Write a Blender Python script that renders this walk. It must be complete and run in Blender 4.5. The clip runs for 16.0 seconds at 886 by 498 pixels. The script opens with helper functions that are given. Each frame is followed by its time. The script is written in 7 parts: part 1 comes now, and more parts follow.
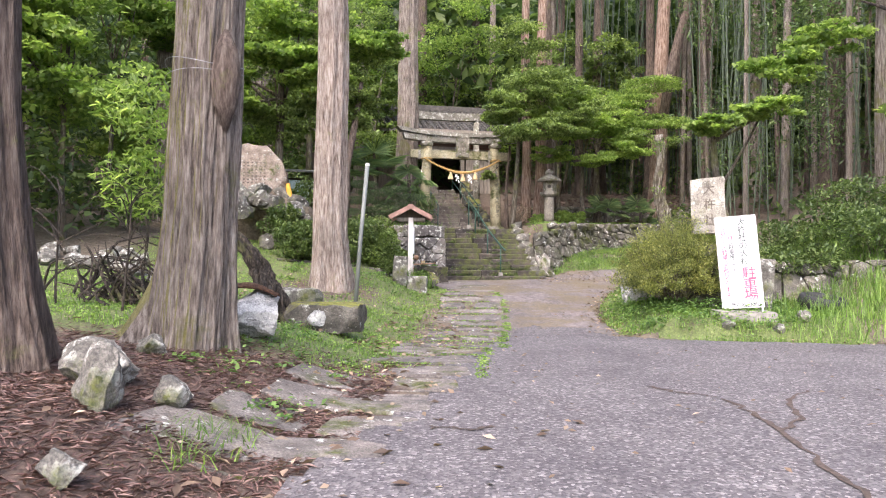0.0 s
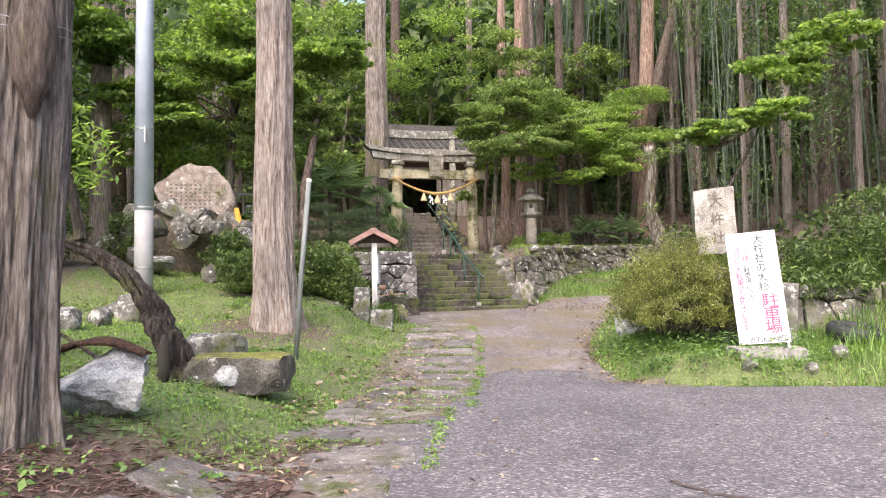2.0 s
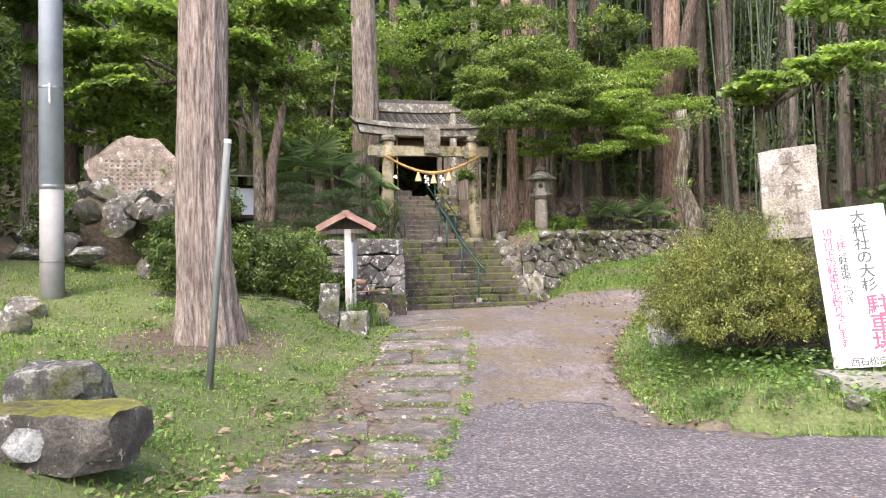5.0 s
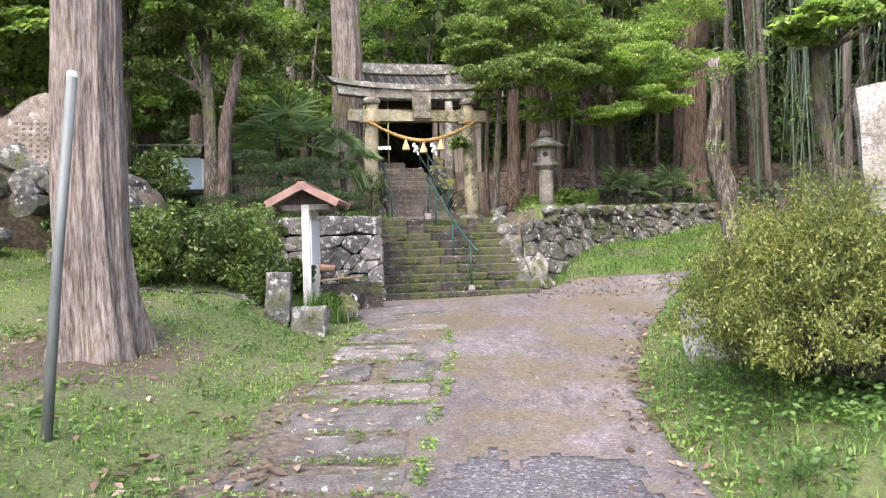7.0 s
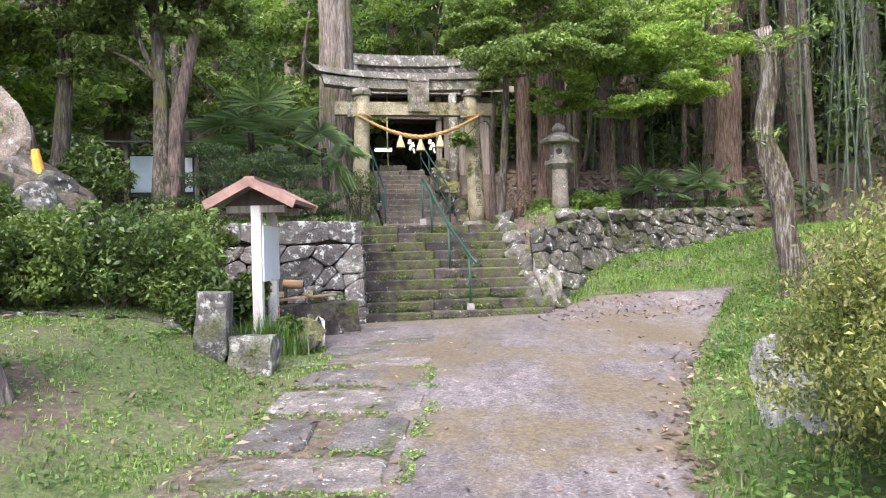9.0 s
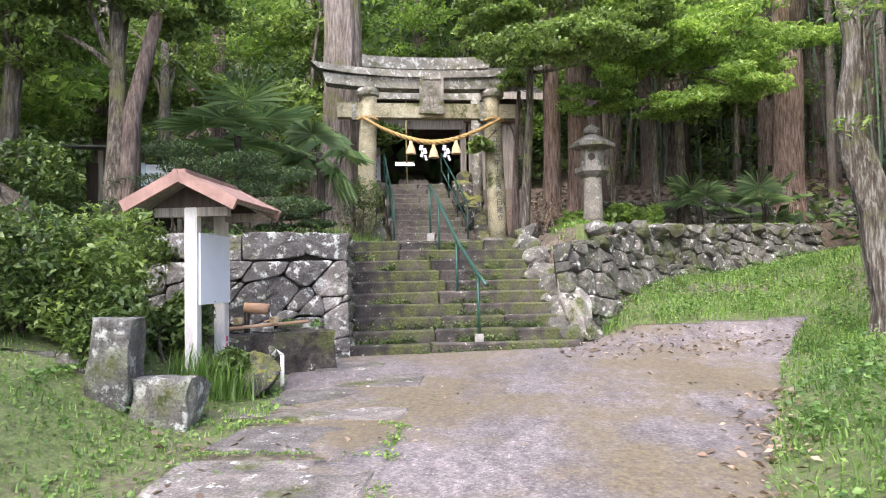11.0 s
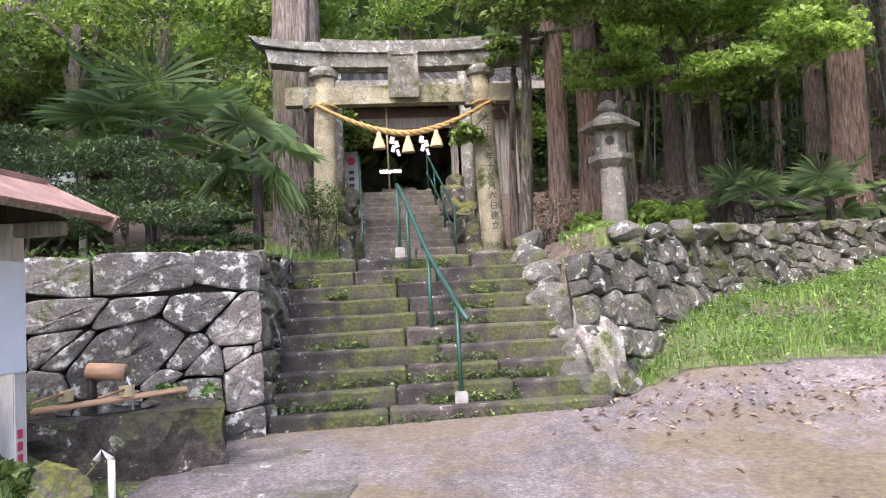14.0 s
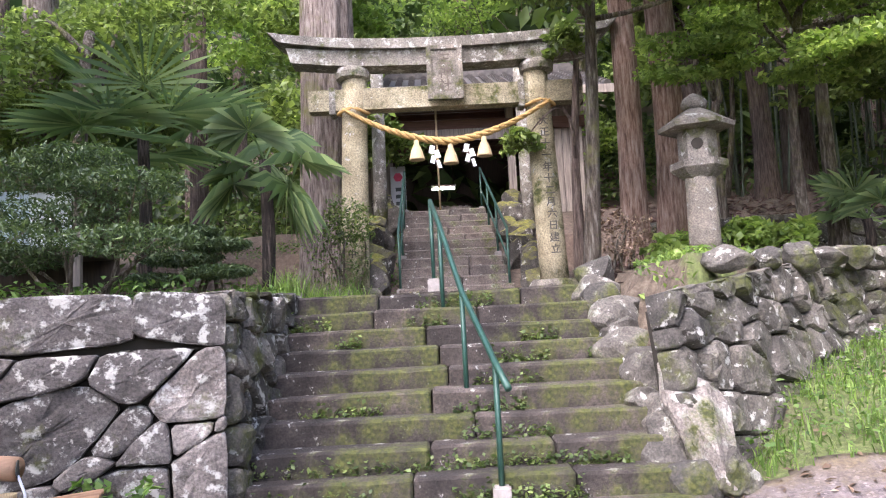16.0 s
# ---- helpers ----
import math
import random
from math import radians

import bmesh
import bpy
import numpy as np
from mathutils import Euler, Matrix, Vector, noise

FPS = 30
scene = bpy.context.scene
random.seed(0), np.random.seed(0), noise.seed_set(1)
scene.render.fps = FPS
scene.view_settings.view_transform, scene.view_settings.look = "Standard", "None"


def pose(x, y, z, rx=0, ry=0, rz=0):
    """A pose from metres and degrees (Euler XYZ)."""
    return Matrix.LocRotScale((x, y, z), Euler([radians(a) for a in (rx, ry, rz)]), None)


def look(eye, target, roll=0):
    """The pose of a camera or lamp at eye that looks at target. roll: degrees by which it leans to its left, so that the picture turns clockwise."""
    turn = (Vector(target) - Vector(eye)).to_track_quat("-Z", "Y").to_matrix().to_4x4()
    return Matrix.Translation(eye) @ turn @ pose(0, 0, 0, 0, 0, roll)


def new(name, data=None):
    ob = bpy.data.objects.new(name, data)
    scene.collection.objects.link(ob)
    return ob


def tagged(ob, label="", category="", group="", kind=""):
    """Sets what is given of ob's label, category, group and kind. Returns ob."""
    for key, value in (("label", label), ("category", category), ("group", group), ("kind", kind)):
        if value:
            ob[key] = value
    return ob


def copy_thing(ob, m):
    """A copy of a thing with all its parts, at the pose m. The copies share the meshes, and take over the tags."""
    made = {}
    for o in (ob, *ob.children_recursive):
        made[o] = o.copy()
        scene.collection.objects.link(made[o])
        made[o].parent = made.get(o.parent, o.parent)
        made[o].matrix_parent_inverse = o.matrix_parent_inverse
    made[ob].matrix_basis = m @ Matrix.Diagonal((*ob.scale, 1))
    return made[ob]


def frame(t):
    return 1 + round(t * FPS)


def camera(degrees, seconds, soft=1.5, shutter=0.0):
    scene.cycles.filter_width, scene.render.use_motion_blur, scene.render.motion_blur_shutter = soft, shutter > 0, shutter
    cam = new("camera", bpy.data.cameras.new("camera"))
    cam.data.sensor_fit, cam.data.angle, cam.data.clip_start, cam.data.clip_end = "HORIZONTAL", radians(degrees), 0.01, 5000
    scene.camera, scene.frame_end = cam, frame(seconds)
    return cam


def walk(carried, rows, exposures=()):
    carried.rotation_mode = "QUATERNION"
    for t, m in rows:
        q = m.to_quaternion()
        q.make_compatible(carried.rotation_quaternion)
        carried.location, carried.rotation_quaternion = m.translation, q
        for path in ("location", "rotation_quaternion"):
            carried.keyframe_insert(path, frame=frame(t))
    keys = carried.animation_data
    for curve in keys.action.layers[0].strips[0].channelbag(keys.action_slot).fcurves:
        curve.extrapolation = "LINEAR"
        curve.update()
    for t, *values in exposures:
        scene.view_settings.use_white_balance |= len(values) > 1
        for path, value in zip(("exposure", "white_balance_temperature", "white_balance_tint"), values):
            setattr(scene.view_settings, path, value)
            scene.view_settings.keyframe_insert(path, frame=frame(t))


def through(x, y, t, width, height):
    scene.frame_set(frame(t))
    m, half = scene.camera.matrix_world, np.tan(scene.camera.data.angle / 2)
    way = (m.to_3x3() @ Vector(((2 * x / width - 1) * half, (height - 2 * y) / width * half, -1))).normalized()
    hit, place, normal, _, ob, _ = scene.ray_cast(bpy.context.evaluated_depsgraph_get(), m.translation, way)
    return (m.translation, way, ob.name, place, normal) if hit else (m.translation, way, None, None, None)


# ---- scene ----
cam = camera(62.6, 16.0, 1.1)
PATH = [
    (0, (0.285, 0.875, 1.133), (0.204, 2.874, 1.144), 0.6),
    (0.5, (0.358, 1.366, 1.182), (0.292, 3.365, 1.209), 0.1),
    (1, (0.42, 1.872, 1.21), (0.368, 3.87, 1.258), -0.3),
    (1.5, (0.56, 2.394, 1.212), (0.518, 4.392, 1.278), -0.6),
    (2, (0.591, 2.875, 1.205), (0.547, 4.873, 1.286), -0.7),
    (2.5, (0.632, 3.331, 1.221), (0.59, 5.329, 1.306), -0.7),
    (3, (0.718, 3.806, 1.272), (0.669, 5.804, 1.363), -0.7),
    (3.5, (0.742, 4.297, 1.296), (0.682, 6.294, 1.393), -0.5),
    (3.7, (0.771, 4.465, 1.28), (0.708, 6.462, 1.37), -0.5),
    (5.8, (1.043, 6.567, 1.305), (0.955, 8.565, 1.306), -1.4),
    (6, (1.064, 6.828, 1.335), (0.981, 8.827, 1.321), -1.3),
    (6.5, (1.22, 7.411, 1.371), (1.131, 9.409, 1.352), -1.5),
    (7, (1.277, 7.987, 1.374), (1.169, 9.984, 1.358), -1.4),
    (7.5, (1.366, 8.518, 1.391), (1.249, 10.515, 1.393), -1.5),
    (8, (1.407, 9.033, 1.383), (1.277, 11.029, 1.397), -1.7),
    (8.5, (1.423, 9.549, 1.361), (1.293, 11.545, 1.384), -1.8),
    (8.7, (1.451, 9.777, 1.384), (1.314, 11.772, 1.395), -1.7),
    (10.8, (1.813, 11.855, 1.306), (1.566, 13.839, 1.361), -0.9),
    (11, (1.824, 12.046, 1.303), (1.563, 14.027, 1.384), -1.0),
    (11.5, (1.809, 12.554, 1.276), (1.518, 14.528, 1.406), -1.3),
    (12, (1.761, 13.047, 1.314), (1.46, 15.018, 1.478), -1.7),
    (12.5, (1.775, 13.578, 1.304), (1.474, 15.548, 1.464), -2.2),
    (13, (1.762, 14.029, 1.307), (1.474, 16.002, 1.457), -2.7),
    (13.5, (1.792, 14.484, 1.335), (1.525, 16.462, 1.467), -3.0),
    (14, (1.86, 14.933, 1.417), (1.576, 16.908, 1.546), -3.0),
    (14.5, (1.835, 15.39, 1.472), (1.516, 17.359, 1.612), -2.8),
    (15, (1.868, 15.803, 1.515), (1.498, 17.762, 1.678), -2.7),
    (15.5, (1.886, 16.194, 1.582), (1.468, 18.142, 1.762), -2.7),
    (16, (1.837, 16.618, 1.64), (1.377, 18.555, 1.828), -2.9),
]
walk(cam, [(t, look(eye, target, roll)) for t, eye, target, roll in PATH],
     [(0, 1.9, 6550, 17), (3.5, 1.92, 6850, 17), (7.5, 2.0, 6250, 16), (11.5, 2.1, 6150, 15), (13.5, 2.12, 6150, 19), (16, 2.32, 6150, 25)])

# ---------- light: a bright overcast sky over a forest clearing ----------
world = bpy.data.worlds.new("world")
scene.world = world
world.use_nodes = True
wn = world.node_tree
sky = wn.nodes.new("ShaderNodeTexSky")
sky.sky_type = "NISHITA"
sky.sun_disc = False
sky.sun_elevation, sky.sun_rotation = radians(51), radians(195)
sky.air_density, sky.dust_density, sky.ozone_density = 1.0, 3.0, 1.0
wn.nodes["Background"].inputs["Strength"].default_value = 0.15
wn.links.new(sky.outputs[0], wn.nodes["Background"].inputs["Color"])
sun = new("sun", bpy.data.lights.new("sun", "SUN"))
sun.data.energy, sun.data.angle, sun.data.color = 1.5, radians(50), (1.0, 0.96, 0.9)
sun.matrix_world = look((-8, -18, 38), (0, 12, 0))

# ---------- materials ----------
def material(name, build):
    m = bpy.data.materials.new(name)
    m.use_nodes = True
    nt = m.node_tree
    build(nt, nt.nodes["Principled BSDF"])
    return m


def ramp_node(nt, src, stops):
    r = nt.nodes.new("ShaderNodeValToRGB")
    r.color_ramp.elements.remove(r.color_ramp.elements[1])
    for k, (p, c) in enumerate(stops):
        e = r.color_ramp.elements[0] if k == 0 else r.color_ramp.elements.new(p)
        e.position, e.color = p, (*c, 1)
    nt.links.new(src, r.inputs[0])
    return r.outputs[0]


def noise_node(nt, scale, detail=5, rough=0.6, stretch=(1, 1, 1), coord="Object"):
    tc = nt.nodes.new("ShaderNodeTexCoord")
    mp = nt.nodes.new("ShaderNodeMapping")
    mp.inputs["Scale"].default_value = stretch
    nz = nt.nodes.new("ShaderNodeTexNoise")
    nz.inputs["Scale"].default_value, nz.inputs["Detail"].default_value, nz.inputs["Roughness"].default_value = scale, detail, rough
    nt.links.new(tc.outputs[coord], mp.inputs[0])
    nt.links.new(mp.outputs[0], nz.inputs["Vector"])
    return nz.outputs["Fac"]


def voronoi_node(nt, scale, feature="F1", out="Distance"):
    tc = nt.nodes.new("ShaderNodeTexCoord")
    v = nt.nodes.new("ShaderNodeTexVoronoi")
    v.feature = feature
    v.inputs["Scale"].default_value = scale
    nt.links.new(tc.outputs["Object"], v.inputs["Vector"])
    return v.outputs[out]


def mix_node(nt, fac, a, b, blend="MIX"):
    n = nt.nodes.new("ShaderNodeMix")
    n.data_type, n.blend_type = "RGBA", blend
    for sock, val in ((n.inputs[0], fac), (n.inputs[6], a), (n.inputs[7], b)):
        if isinstance(val, (int, float)):
            sock.default_value = val
        elif isinstance(val, tuple):
            sock.default_value = (*val, 1)
        else:
            nt.links.new(val, sock)
    return n.outputs[2]


def bump_node(nt, p, height, strength=0.4, dist=0.02):
    b = nt.nodes.new("ShaderNodeBump")
    b.inputs["Strength"].default_value, b.inputs["Distance"].default_value = strength, dist
    nt.links.new(height, b.inputs["Height"])
    nt.links.new(b.outputs[0], p.inputs["Normal"])


def up_mask(nt, lo=0.3, hi=0.8):
    """How far a face looks up: moss and litter gather there."""
    g = nt.nodes.new("ShaderNodeNewGeometry")
    s = nt.nodes.new("ShaderNodeSeparateXYZ")
    nt.links.new(g.outputs["Normal"], s.inputs[0])
    r = nt.nodes.new("ShaderNodeMapRange")
    r.inputs[1].default_value, r.inputs[2].default_value = lo, hi
    nt.links.new(s.outputs[2], r.inputs[0])
    return r.outputs[0]


def times_node(nt, a, b, op="MULTIPLY"):
    n = nt.nodes.new("ShaderNodeMath")
    n.operation = op
    for sock, val in zip(n.inputs, (a, b)):
        if isinstance(val, (int, float)):
            sock.default_value = val
        else:
            nt.links.new(val, sock)
    return n.outputs[0]


def random_node(nt, out="Random"):
    return nt.nodes.new("ShaderNodeObjectInfo").outputs[out]


def stone_material(name, dark, mid, light, moss=0.0, lichen=0.3, rough=0.9, scale=4.0, spread=0.5, top=False):
    def build(nt, p):
        base = ramp_node(nt, noise_node(nt, scale, 7, 0.65), [(0.3, dark), (0.5, mid), (0.72, light)])
        shade = ramp_node(nt, random_node(nt), [(0.0, (1 - spread, 1 - spread, 1 - spread)), (1.0, (1.15, 1.12, 1.08))])
        col = mix_node(nt, 1.0, base, shade, "MULTIPLY")
        speck = ramp_node(nt, noise_node(nt, 55, 4, 0.75), [(0.36, (0.55, 0.55, 0.55)), (0.5, (1.0, 1.0, 1.0)), (0.64, (1.5, 1.48, 1.44))])
        col = mix_node(nt, 1.0, col, speck, "MULTIPLY")
        if lichen:
            spots = ramp_node(nt, noise_node(nt, 9, 4, 0.7), [(0.64 - 0.2 * lichen, (0, 0, 0)), (0.68 - 0.12 * lichen, (1, 1, 1))])
            col = mix_node(nt, spots, col, (0.5, 0.5, 0.46))
        if moss:
            patch = ramp_node(nt, noise_node(nt, 2.2, 6, 0.7), [(0.58 - 0.25 * moss, (0, 0, 0)), (0.68 - 0.2 * moss, (1, 1, 1))])
            g = ramp_node(nt, noise_node(nt, 30, 3), [(0.35, (0.035, 0.045, 0.012)), (0.65, (0.11, 0.12, 0.03))])
            if top:
                g = ramp_node(nt, noise_node(nt, 26, 4, 0.7), [(0.35, (0.09, 0.1, 0.014)), (0.65, (0.25, 0.24, 0.04))])
                patch = times_node(nt, up_mask(nt, 0.45, 0.85), ramp_node(nt, noise_node(nt, 3, 6, 0.7), [(0.35, (0, 0, 0)), (0.5, (1, 1, 1))]))
            col = mix_node(nt, patch, col, g)
        nt.links.new(col, p.inputs["Base Color"])
        p.inputs["Roughness"].default_value = rough
        bump_node(nt, p, noise_node(nt, 16, 10, 0.78), 0.85, 0.035)
    return material(name, build)


def bark_material(name, dark, mid, light, moss=0.0, flank=False):
    def build(nt, p):
        fur = noise_node(nt, 9, 8, 0.7, (3.4, 3.4, 0.42))
        col = ramp_node(nt, fur, [(0.36, dark), (0.5, mid), (0.66, light)])
        big = ramp_node(nt, noise_node(nt, 1.3, 3), [(0.3, (0.72, 0.7, 0.68)), (0.7, (1.2, 1.15, 1.1))])
        col = mix_node(nt, 1.0, col, big, "MULTIPLY")
        if moss:
            m = ramp_node(nt, noise_node(nt, 1.8, 6, 0.7), [(0.62 - 0.25 * moss, (0, 0, 0)), (0.75 - 0.2 * moss, (1, 1, 1))])
            col = mix_node(nt, m, col, (0.17, 0.17, 0.06))
        if flank:
            g = nt.nodes.new("ShaderNodeNewGeometry")
            sp = nt.nodes.new("ShaderNodeSeparateXYZ")
            nt.links.new(g.outputs["Normal"], sp.inputs[0])
            west = times_node(nt, sp.outputs[0], -1.0)
            patch = times_node(nt, west, times_node(nt, noise_node(nt, 2.5, 8, 0.75), 0.7), "ADD")
            lush = ramp_node(nt, noise_node(nt, 40, 5, 0.7), [(0.3, (0.09, 0.09, 0.022)), (0.7, (0.26, 0.24, 0.065))])
            col = mix_node(nt, ramp_node(nt, patch, [(0.6, (0, 0, 0)), (0.9, (0.85, 0.85, 0.85))]), col, lush)
        nt.links.new(col, p.inputs["Base Color"])
        p.inputs["Roughness"].default_value = 0.95
        bump_node(nt, p, fur, 1.0, 0.09)
    return material(name, build)


def leaf_material(name, dark, mid, light, through=0.45):
    m = bpy.data.materials.new(name)
    m.use_nodes = True
    nt = m.node_tree
    p = nt.nodes["Principled BSDF"]
    rnd = nt.nodes.new("ShaderNodeNewGeometry").outputs["Random Per Island"]
    col = ramp_node(nt, rnd, [(0.0, dark), (0.55, mid), (1.0, light)])
    big = ramp_node(nt, noise_node(nt, 0.9, 3), [(0.3, (0.6, 0.65, 0.6)), (0.7, (1.35, 1.3, 1.1))])
    col = mix_node(nt, 1.0, col, big, "MULTIPLY")
    col = mix_node(nt, 1.0, col, (1.45, 1.4, 1.7), "MULTIPLY")
    nt.links.new(col, p.inputs["Base Color"])
    p.inputs["Roughness"].default_value = 0.55
    tr = nt.nodes.new("ShaderNodeBsdfTranslucent")
    nt.links.new(mix_node(nt, 1.0, col, (1.35, 1.45, 0.8), "MULTIPLY"), tr.inputs[0])
    mx = nt.nodes.new("ShaderNodeMixShader")
    mx.inputs[0].default_value = through
    nt.links.new(p.outputs[0], mx.inputs[1])
    nt.links.new(tr.outputs[0], mx.inputs[2])
    nt.links.new(mx.outputs[0], nt.nodes["Material Output"].inputs[0])
    return m


def plain_material(name, col, rough=0.6, metal=0.0, var=0.25, scale=8.0, stretch=(1, 1, 1), bump=0.15):
    def build(nt, p):
        lo, hi = tuple(c * (1 - var) for c in col), tuple(min(1, c * (1 + var)) for c in col)
        n = noise_node(nt, scale, 6, 0.65, stretch)
        nt.links.new(ramp_node(nt, n, [(0.32, lo), (0.68, hi)]), p.inputs["Base Color"])
        p.inputs["Roughness"].default_value, p.inputs["Metallic"].default_value = rough, metal
        bump_node(nt, p, n, bump, 0.01)
    return material(name, build)


def build_ground(nt, p):
    at = nt.nodes.new("ShaderNodeAttribute")
    at.attribute_name = "cover"
    sp = nt.nodes.new("ShaderNodeSeparateColor")
    nt.links.new(at.outputs["Color"], sp.inputs[0])
    grass, needles = sp.outputs[0], sp.outputs[1]
    soil = ramp_node(nt, noise_node(nt, 14, 8, 0.7), [(0.3, (0.06, 0.045, 0.033)), (0.5, (0.14, 0.11, 0.08)), (0.7, (0.27, 0.225, 0.17))])
    red = ramp_node(nt, noise_node(nt, 40, 6, 0.7, (1, 0.3, 1)), [(0.3, (0.04, 0.023, 0.02)), (0.5, (0.09, 0.056, 0.045)), (0.7, (0.15, 0.105, 0.085))])
    green = ramp_node(nt, noise_node(nt, 28, 6, 0.7), [(0.3, (0.065, 0.08, 0.03)), (0.55, (0.135, 0.17, 0.055)), (0.75, (0.24, 0.27, 0.1))])
    col = mix_node(nt, needles, soil, red)
    edge = times_node(nt, grass, times_node(nt, noise_node(nt, 3.5, 8, 0.8), 1.75), "MULTIPLY")
    col = mix_node(nt, ramp_node(nt, edge, [(0.48, (0, 0, 0)), (0.68, (1, 1, 1))]), col, green)
    nt.links.new(col, p.inputs["Base Color"])
    p.inputs["Roughness"].default_value = 0.97
    bump_node(nt, p, noise_node(nt, 18, 9, 0.75), 0.8, 0.05)


def build_asphalt(nt, p):
    grit = voronoi_node(nt, 55, "F1", "Color")
    sep = nt.nodes.new("ShaderNodeSeparateColor")
    nt.links.new(grit, sep.inputs[0])
    col = ramp_node(nt, sep.outputs[0], [(0.0, (0.048, 0.044, 0.047)), (0.45, (0.09, 0.083, 0.087)), (0.85, (0.135, 0.125, 0.128)), (1.0, (0.27, 0.255, 0.25))])
    big = ramp_node(nt, noise_node(nt, 0.8, 6, 0.7), [(0.3, (0.75, 0.72, 0.74)), (0.7, (1.3, 1.28, 1.25))])
    col = mix_node(nt, 1.0, col, big, "MULTIPLY")
    litter = ramp_node(nt, noise_node(nt, 2.3, 8, 0.8), [(0.6, (0, 0, 0)), (0.74, (0.7, 0.7, 0.7))])
    col = mix_node(nt, litter, col, (0.17, 0.105, 0.085))
    nt.links.new(col, p.inputs["Base Color"])
    p.inputs["Roughness"].default_value = 0.82
    bump_node(nt, p, voronoi_node(nt, 55), 0.55, 0.012)


def build_concrete(nt, p):
    grit = voronoi_node(nt, 60, "F1", "Color")
    sep = nt.nodes.new("ShaderNodeSeparateColor")
    nt.links.new(grit, sep.inputs[0])
    col = ramp_node(nt, sep.outputs[0], [(0.0, (0.095, 0.086, 0.088)), (0.5, (0.145, 0.132, 0.133)), (0.9, (0.185, 0.17, 0.17)), (1.0, (0.26, 0.24, 0.235))])
    rub = ramp_node(nt, noise_node(nt, 9, 8, 0.8, (1, 0.45, 1)), [(0.36, (0.62, 0.6, 0.59)), (0.5, (1.0, 0.98, 0.97)), (0.66, (1.4, 1.37, 1.34))])
    col = mix_node(nt, 1.0, col, rub, "MULTIPLY")
    worn = ramp_node(nt, noise_node(nt, 0.9, 6, 0.65, (1.6, 0.6, 1)), [(0.34, (0.7, 0.67, 0.66)), (0.7, (1.35, 1.3, 1.28))])
    col = mix_node(nt, 1.0, col, worn, "MULTIPLY")
    moss = ramp_node(nt, noise_node(nt, 0.75, 8, 0.68), [(0.44, (0, 0, 0)), (0.57, (0.8, 0.8, 0.8))])
    col = mix_node(nt, moss, col, ramp_node(nt, noise_node(nt, 22, 6, 0.75), [(0.32, (0.06, 0.045, 0.03)), (0.5, (0.13, 0.1, 0.055)), (0.68, (0.2, 0.165, 0.075))]))
    nt.links.new(col, p.inputs["Base Color"])
    p.inputs["Roughness"].default_value = 0.85
    bump_node(nt, p, noise_node(nt, 45, 8, 0.8), 0.4, 0.015)


def build_roof(nt, p):
    # Brown-grey tile tones, lowered to include the shade of surrounding trees.
    col = ramp_node(nt, noise_node(nt, 6, 6, 0.7), [(0.3, (0.045, 0.042, 0.038)), (0.5, (0.085, 0.077, 0.07)), (0.72, (0.15, 0.13, 0.115))])
    nt.links.new(col, p.inputs["Base Color"])
    p.inputs["Roughness"].default_value = 0.7


M_GROUND = material("soil and grass", build_ground)
M_ASPHALT = material("asphalt", build_asphalt)
M_CONCRETE = material("mossy concrete", build_concrete)
M_ROOF = material("tree-shaded roof tile", build_roof)
M_WALLSTONE = stone_material("wall stone", (0.075, 0.068, 0.063), (0.165, 0.152, 0.143), (0.29, 0.275, 0.262), 0.15, 0.5, scale=3.5, spread=0.45)
M_WALLSTONE_R = stone_material("mossy wall stone", (0.055, 0.052, 0.045), (0.13, 0.123, 0.108), (0.27, 0.255, 0.225), 0.3, 0.32)
# Both step colours are darkened to hold the shade of the trees above.
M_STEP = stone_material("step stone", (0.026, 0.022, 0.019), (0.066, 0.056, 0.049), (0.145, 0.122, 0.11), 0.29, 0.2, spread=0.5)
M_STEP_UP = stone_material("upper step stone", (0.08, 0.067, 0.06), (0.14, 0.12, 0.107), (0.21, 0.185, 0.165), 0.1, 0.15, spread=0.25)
M_SLAB = stone_material("paving slab", (0.075, 0.066, 0.063), (0.155, 0.14, 0.132), (0.27, 0.245, 0.23), 0.2, 0.12, spread=0.3)
M_TORII = stone_material("torii granite", (0.17, 0.15, 0.095), (0.32, 0.29, 0.195), (0.44, 0.41, 0.3), 0.25, 0.08, scale=2.5, spread=0.1)
M_TORIITOP = stone_material("weathered torii beam", (0.1, 0.094, 0.08), (0.2, 0.19, 0.163), (0.34, 0.325, 0.29), 0.15, 0.5, scale=3, spread=0.1)
M_LANTERN = stone_material("lantern stone", (0.11, 0.1, 0.085), (0.2, 0.185, 0.16), (0.33, 0.3, 0.25), 0.25, 0.2, spread=0.1)
M_ROCK = stone_material("field rock", (0.06, 0.057, 0.05), (0.15, 0.143, 0.13), (0.3, 0.285, 0.26), 0.25, 0.6, scale=5, spread=0.2)
M_ROCKPALE = stone_material("pale rock", (0.12, 0.125, 0.125), (0.36, 0.36, 0.355), (0.6, 0.6, 0.58), 0.0, 0.6, scale=5, spread=0.15)
M_ROCKMOSS = stone_material("mossy rock", (0.025, 0.024, 0.02), (0.07, 0.065, 0.056), (0.18, 0.168, 0.15), 0.6, 0.2, scale=4, spread=0.2, top=True)
M_ROCKLICHEN = stone_material("white lichened rock", (0.12, 0.11, 0.095), (0.24, 0.22, 0.2), (0.4, 0.38, 0.35), 0.3, 0.6, scale=4, spread=0.1)
